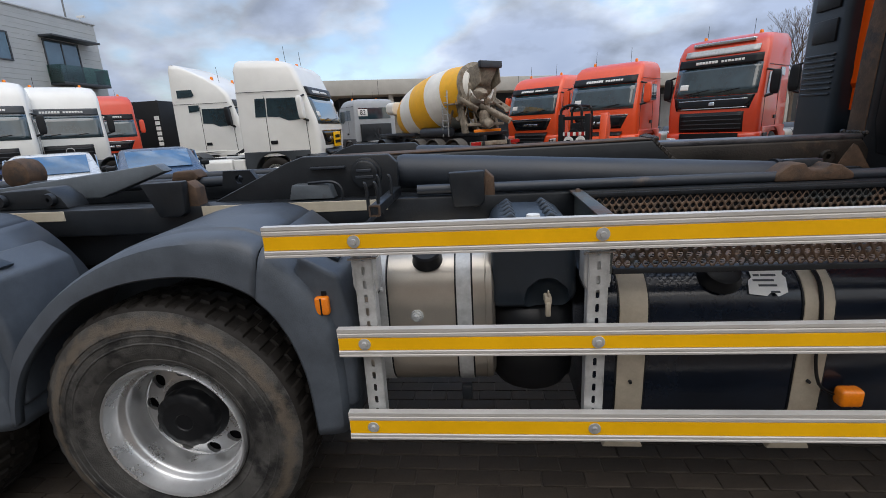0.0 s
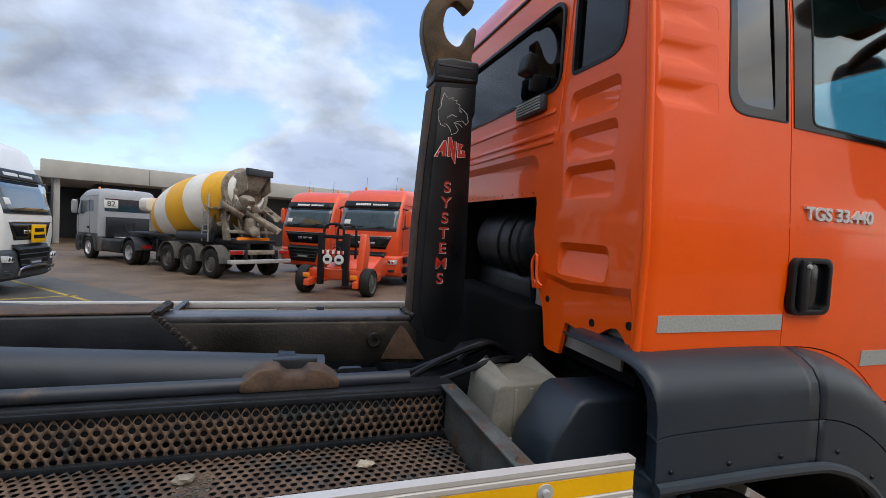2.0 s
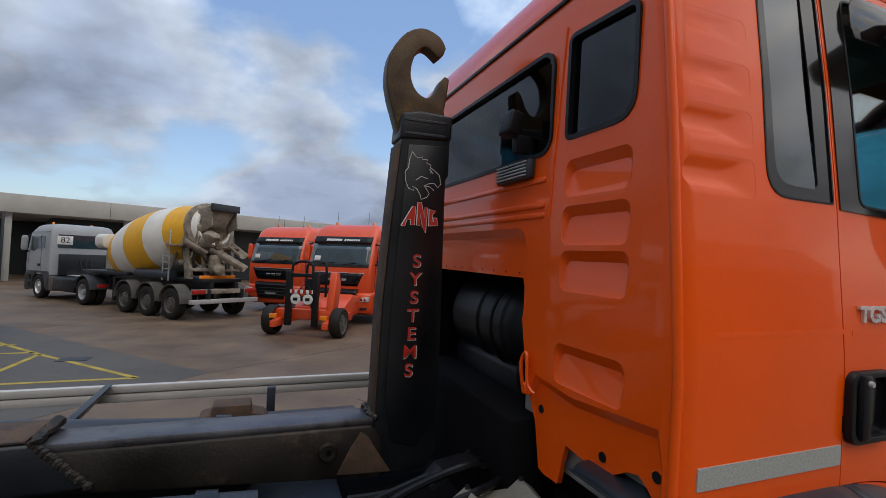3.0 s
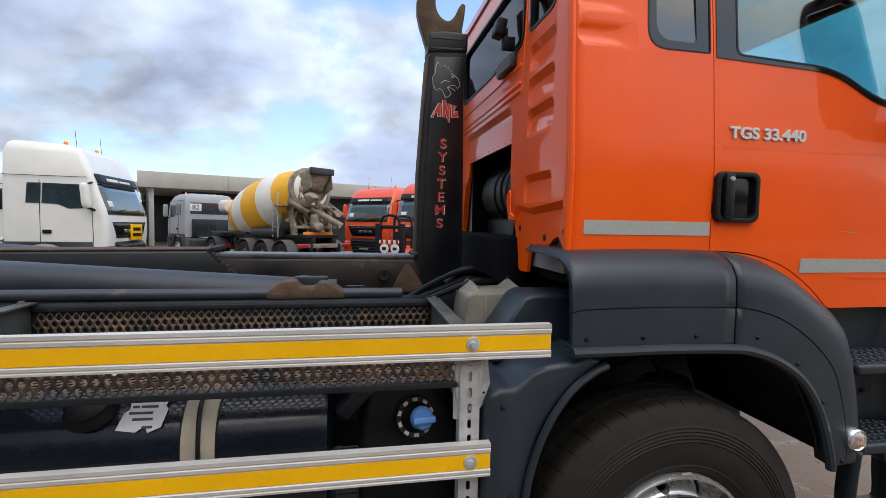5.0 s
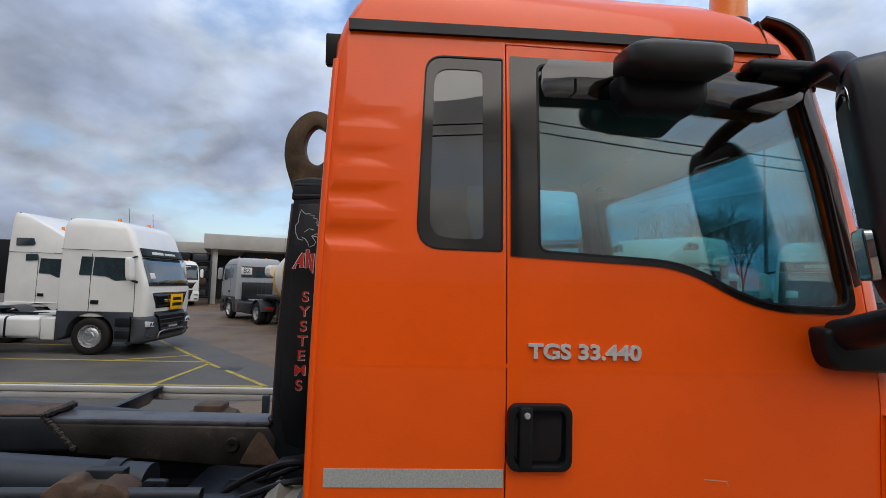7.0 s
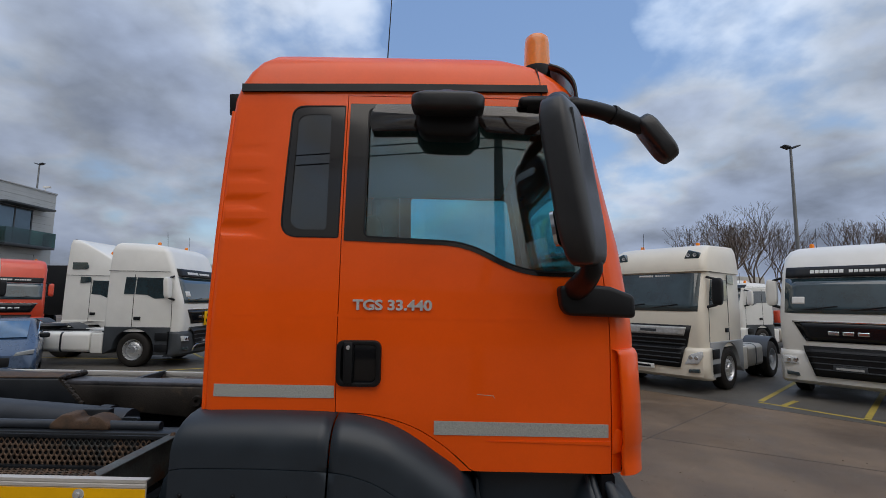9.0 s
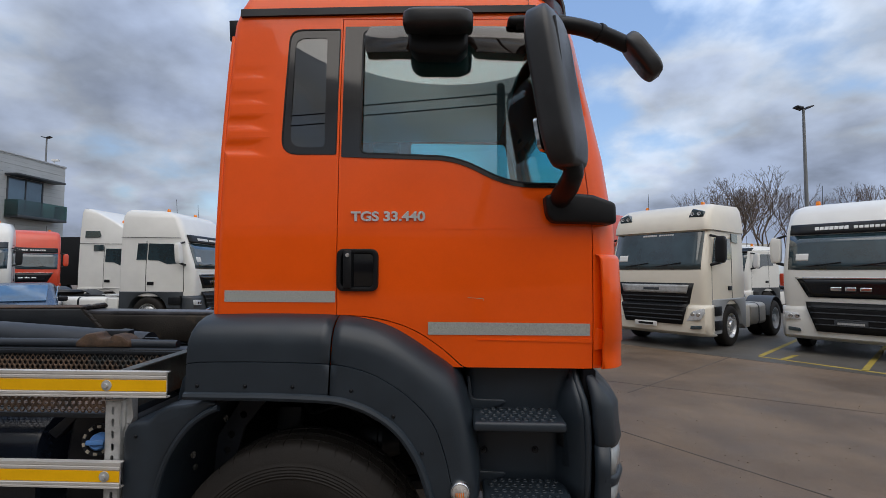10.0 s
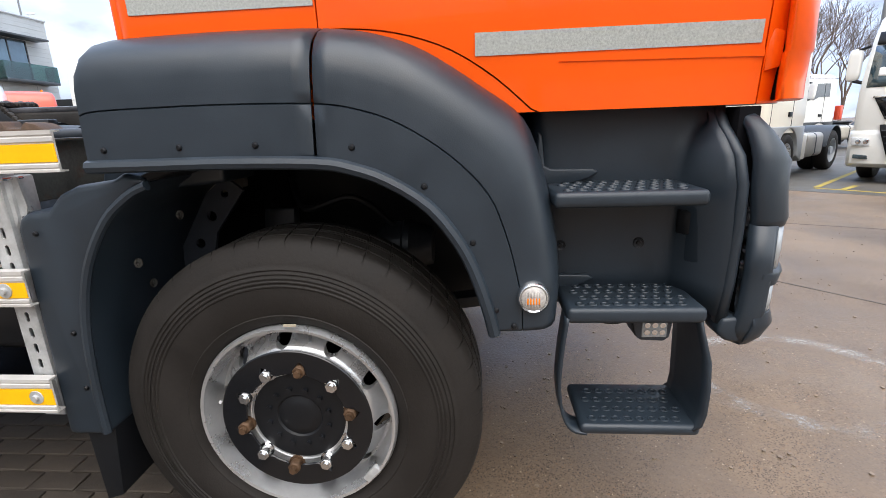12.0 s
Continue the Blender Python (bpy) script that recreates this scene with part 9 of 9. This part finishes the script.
# ---- truck-mounted forklift: origin between its two front wheels
fk = thing("forklift", "small red truck-mounted forklift with a black roll cage", "forklift", pose(-0.05, 11.35, 0, 0, 0, 61))
for y, s in ((-1.1, -1), (1.1, 1)):
    put_wheel(fk, 0.0, y, s, 0.40, 0.40, rimmat=DUSTY)
put_wheel(fk, 2.1, 0.14, 1, 0.36, 0.36)
for s in (-1, 1):
    part("leg", bevel(prism(bmesh.new(), [(-0.45, 0.25), (1.6, 0.30), (1.6, 0.55), (0.2, 0.52), (-0.45, 0.42)], "y", s * 0.72 - 0.08, s * 0.72 + 0.08), 0.015), REDORANGE, fk, "red chassis leg")
part("cross_beam", rbox(-0.1, 0.15, -0.95, 0.95, 0.45, 0.72, 0.02), REDORANGE, fk)
part("body", bevel(prism(bmesh.new(), [(0.9, 0.3), (2.3, 0.4), (2.3, 0.95), (1.7, 1.05), (0.9, 0.7)], "y", -0.75, 0.75), 0.04, 3), REDORANGE, fk, "red engine cover")
part("seat", join(rbox(0.85, 1.25, 0.15, 0.6, 0.85, 0.98, 0.03), rbox(1.2, 1.32, 0.15, 0.6, 0.95, 1.5, 0.03)), BLACK, fk, "black seat")
for x in (0.5, 1.5):
    part("cage_post", tube(bmesh.new(), spline([(x, 0.05, 0.7), (x, 0.05, 1.7), (x + 0.02, 0.1, 1.95), (x + 0.02, 0.35, 2.02), (x + 0.02, 0.62, 1.95), (x, 0.68, 1.7), (x, 0.68, 0.7)], 4), 0.04, 8), BLACK, fk, "black roll cage hoop")
for y in np.linspace(0.12, 0.6, 5):
    part("roof_bar", tube(bmesh.new(), [(0.5, y, 2.0), (1.52, y, 2.0)], 0.016, 6), BLACK, fk)
part("steering_wheel", tube(bmesh.new(), [(0.72 + 0.05 * math.sin(a), 0.37 + 0.17 * math.cos(a), 1.15 + 0.17 * math.sin(a)) for a in np.linspace(0, 2 * math.pi, 20)], 0.014, 6), BLACK, fk)
part("mast", join(rbox(-0.35, -0.2, -0.45, -0.3, 0.3, 1.75, 0.01), rbox(-0.35, -0.2, 0.3, 0.45, 0.3, 1.75, 0.01), rbox(-0.34, -0.22, -0.45, 0.45, 1.6, 1.7, 0.01)), BLACK, fk, "black lifting mast")
part("boom", bevel(prism(bmesh.new(), [(-0.1, 0.7), (0.3, 0.7), (0.5, 1.35), (0.35, 1.75), (0.15, 1.75), (0.05, 1.3)], "y", -0.8, -0.6), 0.02), REDORANGE, fk, "red boom arm")
for k, y in enumerate((-0.22, 0.12)):
    dk_ = part("speed_disc", lathe(bmesh.new(), [(0, -0.01), (0.13, -0.01), (0.14, 0.0), (0.14, 0.01)], 24, "x", (-0.42, y * 1.0, 1.02)), PAPER, fk, "round white speed plate with a red rim")
    part("disc_bar", box(bmesh.new(), -0.44, -0.431, y - 0.06, y + 0.06, 0.98, 1.06), BLACK, dk_)
plate_ = part("warning_board", rbox(-0.43, -0.41, -0.35, 0.28, 1.17, 1.27, 0.005), PAPER, fk, "red and white warning board")
for k in range(4):
    part("board_stripe", box(bmesh.new(), -0.434, -0.43, -0.33 + 0.16 * k, -0.25 + 0.16 * k, 1.17, 1.27), REDLENS, plate_)
part("lamp", rbox(-0.5, -0.45, -0.8, -0.6, 0.5, 0.62, 0.01), AMBER, fk)
part("lamp", rbox(-0.5, -0.45, 0.6, 0.8, 0.5, 0.62, 0.01), AMBER, fk)


# ---- cars
def car(m, label, paint):
    c = thing("car", label, "car", m, "parked cars")
    body = [(-2.15, 0.45), (-2.18, 0.75), (-2.05, 0.95), (-1.55, 1.0), (-0.95, 1.38), (-0.3, 1.46), (0.35, 1.42), (1.05, 0.98), (1.85, 0.86), (2.12, 0.70), (2.16, 0.42), (1.9, 0.25), (-1.9, 0.25)]
    b = bmesh.new()
    rows = []
    for y, k in ((-0.90, 0.0), (-0.88, 0.5), (-0.80, 0.85), (-0.62, 1.0), (0.62, 1.0), (0.80, 0.85), (0.88, 0.5), (0.90, 0.0)):
        rows.append([(x * (1 - 0.03 * (1 - k)), y * (1.0 if z < 1.0 else 1 - 0.35 * (z - 1.0)), 0.25 + (z - 0.25) * (0.93 + 0.07 * k)) for x, z in body])
    vs = grid(b, rows, closed=True)
    b.faces.new(vs[0])
    b.faces.new(vs[-1][::-1])
    bmesh.ops.recalc_face_normals(b, faces=b.faces[:])
    part("body", b, paint, c, "painted car body", smooth=50)
    part("windscreen", bevel(prism(bmesh.new(), [(0.40, 1.40), (0.44, 1.405), (1.03, 1.03), (0.99, 1.0)], "y", -0.66, 0.66), 0.004, 1), CAR_GLASS, c, "blue-tinted windscreen")
    part("rear_window", prism(bmesh.new(), [(-0.99, 1.36), (-1.03, 1.37), (-1.52, 1.04), (-1.48, 1.02)], "y", -0.62, 0.62), CAR_GLASS, c)
    for s in (-1, 1):
        part("side_window", moved(bevel(prism(bmesh.new(), [(-1.25, 1.02), (-0.85, 1.32), (-0.3, 1.38), (0.3, 1.36), (0.85, 1.02)], "y", -0.012, 0.012), 0.004, 1), Matrix.Translation((0, s * 0.845, 0))), CAR_GLASS, c)
        part("headlight", bevel(prism(bmesh.new(), [(s * 0.5, 0.68), (s * 0.85, 0.72), (s * 0.86, 0.82), (s * 0.55, 0.76)], "x", 1.9, 2.13), 0.01), LENS, c, "clear headlight")
        part("door_mirror", pillow((0.72, s * 0.98, 1.05), (0.14, 0.2, 0.13), (0, 0, 0), 0.6), BLACK, c)
        for x in (-1.32, 1.32):
            put_wheel(c, x, s * 0.90, s, 0.32, 0.32).scale = (0.9, 0.8, 0.9)
    part("grille", rbox(2.05, 2.17, -0.45, 0.45, 0.45, 0.66, 0.02), BLACK, c)
    part("papers", moved(box(bmesh.new(), -0.15, 0.15, -0.1, 0.1, 0, 0.004), Matrix.Translation((0.86, 0.35, 1.128)) @ pose(0, 0, 0, 0, 32, 0)), PAPER, c)
    return c


car(pose(-11.0, 8.6, 0, 0, 0, -50), "grey-blue estate car parked on the apron", BLUECAR)
car(pose(-13.0, 7.75, 0, 0, 0, -48), "white car parked beside the blue one", SILVERCAR)

# ---- buildings
wh = thing("warehouse", "long low pale warehouse with a deep concrete fascia", "warehouse", pose(-16.5, 34.0, 0, 0, 0, 21.5), kind="structure")
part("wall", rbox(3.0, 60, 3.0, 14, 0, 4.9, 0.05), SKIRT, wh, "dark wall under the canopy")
part("fascia", rbox(0, 60, 0, 15, 4.25, 5.42, 0.05), CONCRETEW, wh, "pale concrete fascia")
for k in range(9):
    part("fascia_joint", rbox(6.2 * k + 5.9, 6.2 * k + 5.93, -0.006, 0.1, 4.26, 5.41, 0.001, 1), SKIRT, wh)
for k in range(10):
    part("column", rbox(0.6 + 6.2 * k, 1.0 + 6.2 * k, 0.4, 0.8, 0, 4.3, 0.03), CONCRETEW, wh)
for k in range(8):
    part("gate", rbox(5 + 6.2 * k, 9 + 6.2 * k, 2.9, 3.0, 0, 3.6, 0.02), GREYPAINT if k % 2 else STEEL_G, wh, "grey roller gate")
wh2 = thing("warehouse", "lower far wing of the warehouse", "warehouse", pose(-26.5, 40.0, 0, 0, 0, 10), kind="structure")
part("fascia", rbox(0, 12, 0, 10, 4.2, 5.2, 0.05), CONCRETEW, wh2)
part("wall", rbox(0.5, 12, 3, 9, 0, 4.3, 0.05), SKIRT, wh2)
rack = thing("storage_rack", "steel rack with stacked dark parts under the canopy", "rack", pose(-15.2, 33.5, 0, 0, 0, 15))
for k in range(4):
    part("shelf", rbox(-3.5, -0.5, 0.6, 1.8, 0.5 + 0.9 * k, 0.58 + 0.9 * k, 0.01), STEEL, rack)
    part("stacked_part", rbox(-3.2, -2.0, 0.7, 1.7, 0.58 + 0.9 * k, 1.2 + 0.9 * k, 0.08), BLACK, rack)
    part("stacked_part", rbox(-1.8, -0.8, 0.7, 1.6, 0.58 + 0.9 * k, 1.1 + 0.9 * k, 0.08), RUST if k == 1 else STEEL_G, rack)
for x in (-3.5, -0.5):
    part("upright", rbox(x - 0.06, x + 0.06, 0.55, 0.7, 0, 4.2, 0.01), STEEL_G, rack)

office = thing("office_building", "grey clad office building with a glass balcony", "office building", kind="structure")
OX, OYN, OH = -31.0, 32.4, 10.0
part("wall", box(bmesh.new(), -46, OX - 0.06, 8, OYN, 0, OH), CLADDING, office, "grey clad wall")
z, k = 0.3, 0
while z < OH - 0.05:
    part("cladding_board", box(bmesh.new(), OX - 0.06, OX - 0.012 * (k % 2), 8, OYN + 0.01, z, min(z + 0.292, OH)), CLADDING, office)
    z, k = z + 0.30, k + 1
part("roof_edge", rbox(-46.1, OX + 0.06, 7.9, OYN + 0.08, OH - 0.02, OH + 0.10, 0.02), GALV, office, "light metal roof edge")


def wall_window(y0, y1, z0, z1, n):
    w = part("window", ring(bmesh.new(), [(y0, z0), (y1, z0), (y1, z1), (y0, z1)], [(y0 + 0.09, z0 + 0.09), (y1 - 0.09, z0 + 0.09), (y1 - 0.09, z1 - 0.09), (y0 + 0.09, z1 - 0.09)], "x", OX - 0.05, OX + 0.05), SKIRT, office, "dark framed window")
    for k in range(n):
        a, c = y0 + 0.08 + (y1 - y0 - 0.16) * k / n, y0 + 0.08 + (y1 - y0 - 0.16) * (k + 1) / n
        part("pane", box(bmesh.new(), OX - 0.02, OX + 0.012, a + 0.03, c - 0.03, z0 + 0.07, z1 - 0.07), BLDG_GLASS, w)
        if k:
            part("mullion", rbox(OX - 0.02, OX + 0.04, a - 0.05, a + 0.05, z0 + 0.05, z1 - 0.05, 0.01), SKIRT, w)


wall_window(21.8, 25.4, 6.72, 8.4, 2)
wall_window(27.7, 30.5, 5.7, 8.4, 2)
wall_window(10.2, 18.2, 6.72, 8.4, 4)
part("canopy", rbox(OX, OX + 1.0, 27.5, 31.4, 8.45, 8.58, 0.02), SKIRT, office, "flat dark canopy over the balcony door")
part("balcony_floor", rbox(OX, OX + 1.0, 27.6, 31.6, 5.5, 5.68, 0.02), SKIRT, office)
gl = part("balcony_glass", join(box(bmesh.new(), OX + 0.96, OX + 0.985, 27.6, 31.6, 5.6, 6.75), box(bmesh.new(), OX, OX + 0.96, 27.6, 27.625, 5.6, 6.75), box(bmesh.new(), OX, OX + 0.96, 31.575, 31.6, 5.6, 6.75)), GREEN_GLASS, office, "greenish glass balustrade")
part("roof_camera", join(tube(bmesh.new(), [(OX - 0.6, 32.0, OH), (OX - 0.6, 32.0, OH + 0.5)], 0.03, 6), rbox(OX - 0.75, OX - 0.2, 31.9, 32.1, OH + 0.45, OH + 0.6, 0.02)), PAPER, office, "small white roof camera")
low = thing("outbuilding", "low grey outbuilding with roof lights", "outbuilding", pose(-26.0, 42, 0, 0, 0, 20), kind="structure")
part("wall", rbox(-8, 3, 0, 8, 0, 4.4, 0.05), CONCRETEW, low)
for k in range(4):
    part("roof_light", bevel(prism(bmesh.new(), [(-7.5 + 2.6 * k, 4.4), (-6.9 + 2.6 * k, 5.2), (-5.6 + 2.6 * k, 4.4)], "y", 0.2, 7.8), 0.02), SKIRT, low)


# ---- lamp posts and trees
def lamp_post(x, y, h, two):
    p = thing("street_lamp", "tall grey yard lamp post", "street lamp", pose(x, y, 0), "yard lamps")
    part("post", tube(bmesh.new(), [(0, 0, 0), (0, 0, h)], [0.12, 0.06], 12), POLE, p)
    for s in ((-1, 1) if two else (1,)):
        part("lamp_head", bevel(prism(bmesh.new(), [(s * 0.05, h - 0.04), (s * 0.08, h + 0.08), (s * 0.40, h + 0.16), (s * 0.42, h + 0.10)], "y", -0.18, 0.18), 0.02), STEEL_G, p, "flat lamp head")


lamp_post(17.75, 20.45, 10.0, True)
lamp_post(-36.6, 36.6, 13.7, True)


def tree(x, y, h, seed, spread=0.48):
    rg = random.Random(seed)
    t = thing("tree", "bare winter tree with fine brown twigs", "tree", pose(x, y, 0), "bare trees")
    trunk, twigs = bmesh.new(), []

    def grow(p, d, length, r, depth):
        pts, q = [p], p.copy()
        dd = d.copy()
        for k in range(3):
            bend = 0.03 if depth < 2 else 0.12
            dd = (dd + Vector((rg.gauss(0, bend), rg.gauss(0, bend), rg.gauss(0.05, 0.06)))).normalized()
            q = q + dd * length / 3
            pts.append(q.copy())
        if depth >= 3:
            twigs.append((pts, r))
        else:
            tube(trunk, pts, [r, r * 0.88, r * 0.78, r * 0.68], 6, caps=False)
        if depth < 7:
            for k in range(3 if depth < 5 else 2):
                a = rg.uniform(0, 2 * math.pi)
                side = Vector((math.cos(a), math.sin(a), rg.uniform(-0.1, 0.5)))
                base = pts[-1] if k < 2 else pts[2]
                grow(base, (dd + side * spread * rg.uniform(0.6, 1.3) * (0.7 if depth < 1 else 1.0)).normalized(), length * rg.uniform(0.62, 0.80), r * 0.58, depth + 1)
    grow(Vector((0, 0, 0)), Vector((0, 0, 1)), h * 0.30, h * 0.015, 0)
    part("trunk", trunk, BARK, t, "brown trunk and limbs")
    b = bmesh.new()
    for pts, r in twigs:
        r = max(r, 0.006)
        for p, q in zip(pts, pts[1:]):
            d = (q - p).normalized()
            u = d.orthogonal().normalized()
            v = d.cross(u)
            a = [b.verts.new(p + r * (math.cos(c) * u + math.sin(c) * v)) for c in (0, 2.1, 4.2)]
            e = [b.verts.new(q + 0.8 * r * (math.cos(c) * u + math.sin(c) * v)) for c in (0, 2.1, 4.2)]
            for i in range(3):
                b.faces.new((a[i], a[(i + 1) % 3], e[(i + 1) % 3], e[i]))
    part("crown", b, BARK, t, "crown of fine bare twigs").data.update()


tree(23.2, 37.5, 10.0, 1)
tree(20.5, 36.0, 9.0, 7)
tree(27.2, 35.5, 9.2, 2)
tree(31.0, 33.5, 9.8, 3)
tree(35.5, 33.0, 9.5, 4)
tree(17.5, 26.0, 8.2, 5)
tree(21.5, 30.0, 8.5, 6)
# houses behind the viewer, seen only in the windows and paint
row = thing("terrace_houses", "row of low brick houses across the road", "houses", pose(0, -26, 0), kind="structure")
part("wall", rbox(-45, 45, -9, 0, 0, 5.2, 0.05), mat("dull_brick", (0.20, 0.13, 0.10), 0.9, vary=0.2), row)
part("roof", bevel(prism(bmesh.new(), [(-9.4, 5.1), (-4.5, 8.0), (0.4, 5.1)], "x", -45.5, 45.5), 0.03), SKIRT, row)

# overhead line behind the viewer, mirrored in the cab's windows
pole = thing("utility_pole", "wooden pole carrying two overhead cables", "pole", pose(1.38, -6.87, 0))
part("post", tube(bmesh.new(), [(0, 0, 0), (0, 0, 6.22)], [0.12, 0.075], 10), BARK, pole)
for z in (6.0, 5.80):
    part("cable", tube(bmesh.new(), [(x, 0.09, z - (0.13 * x - 0.0035 * x * x if x > 0 else 0.0028 * x * x - 0.09 * x - 0.0056 * x * x)) for x in np.linspace(-18, 18, 41)], 0.012, 5), BLACK, pole)

# dark block paving under the rear of the truck
bm = bmesh.new()
box(bm, -9.0, -0.36, -2.3, 2.2, -0.05, 0.003)
paving = tagged(part("pavement", bm, JOINT), "dark worn block paving under the truck", "pavement", kind="structure")
pv = bmesh.new()
bevel(box(pv, -0.097, 0.097, -0.047, 0.047, 0.0, 0.012), 0.004, 1)
first = None
rest = bmesh.new()
rnd = random.Random(21)
for j in range(44):
    for i in range(43):
        x, y = -0.46 - 0.2 * i - (0.1 if j % 2 else 0), -2.25 + 0.1 * j
        if x < -8.9:
            continue
        near = x > -3.7 and -1.75 < y < -0.05
        lift = rnd.uniform(-0.002, 0.002)
        if near:
            if first is None:
                first = part("paver", pv, PAVER, paving, at=(x, y, 0.0))
            else:
                o = bpy.data.objects.new("paver", first.data)
                scene.collection.objects.link(o)
                o.parent, o.location = paving, (x, y, lift)
        else:
            box(rest, x - 0.096, x + 0.096, y - 0.046, y + 0.046, 0.0, 0.011 + lift)
tagged(part("paver_field", rest, PAVER, paving), kind="stuff")
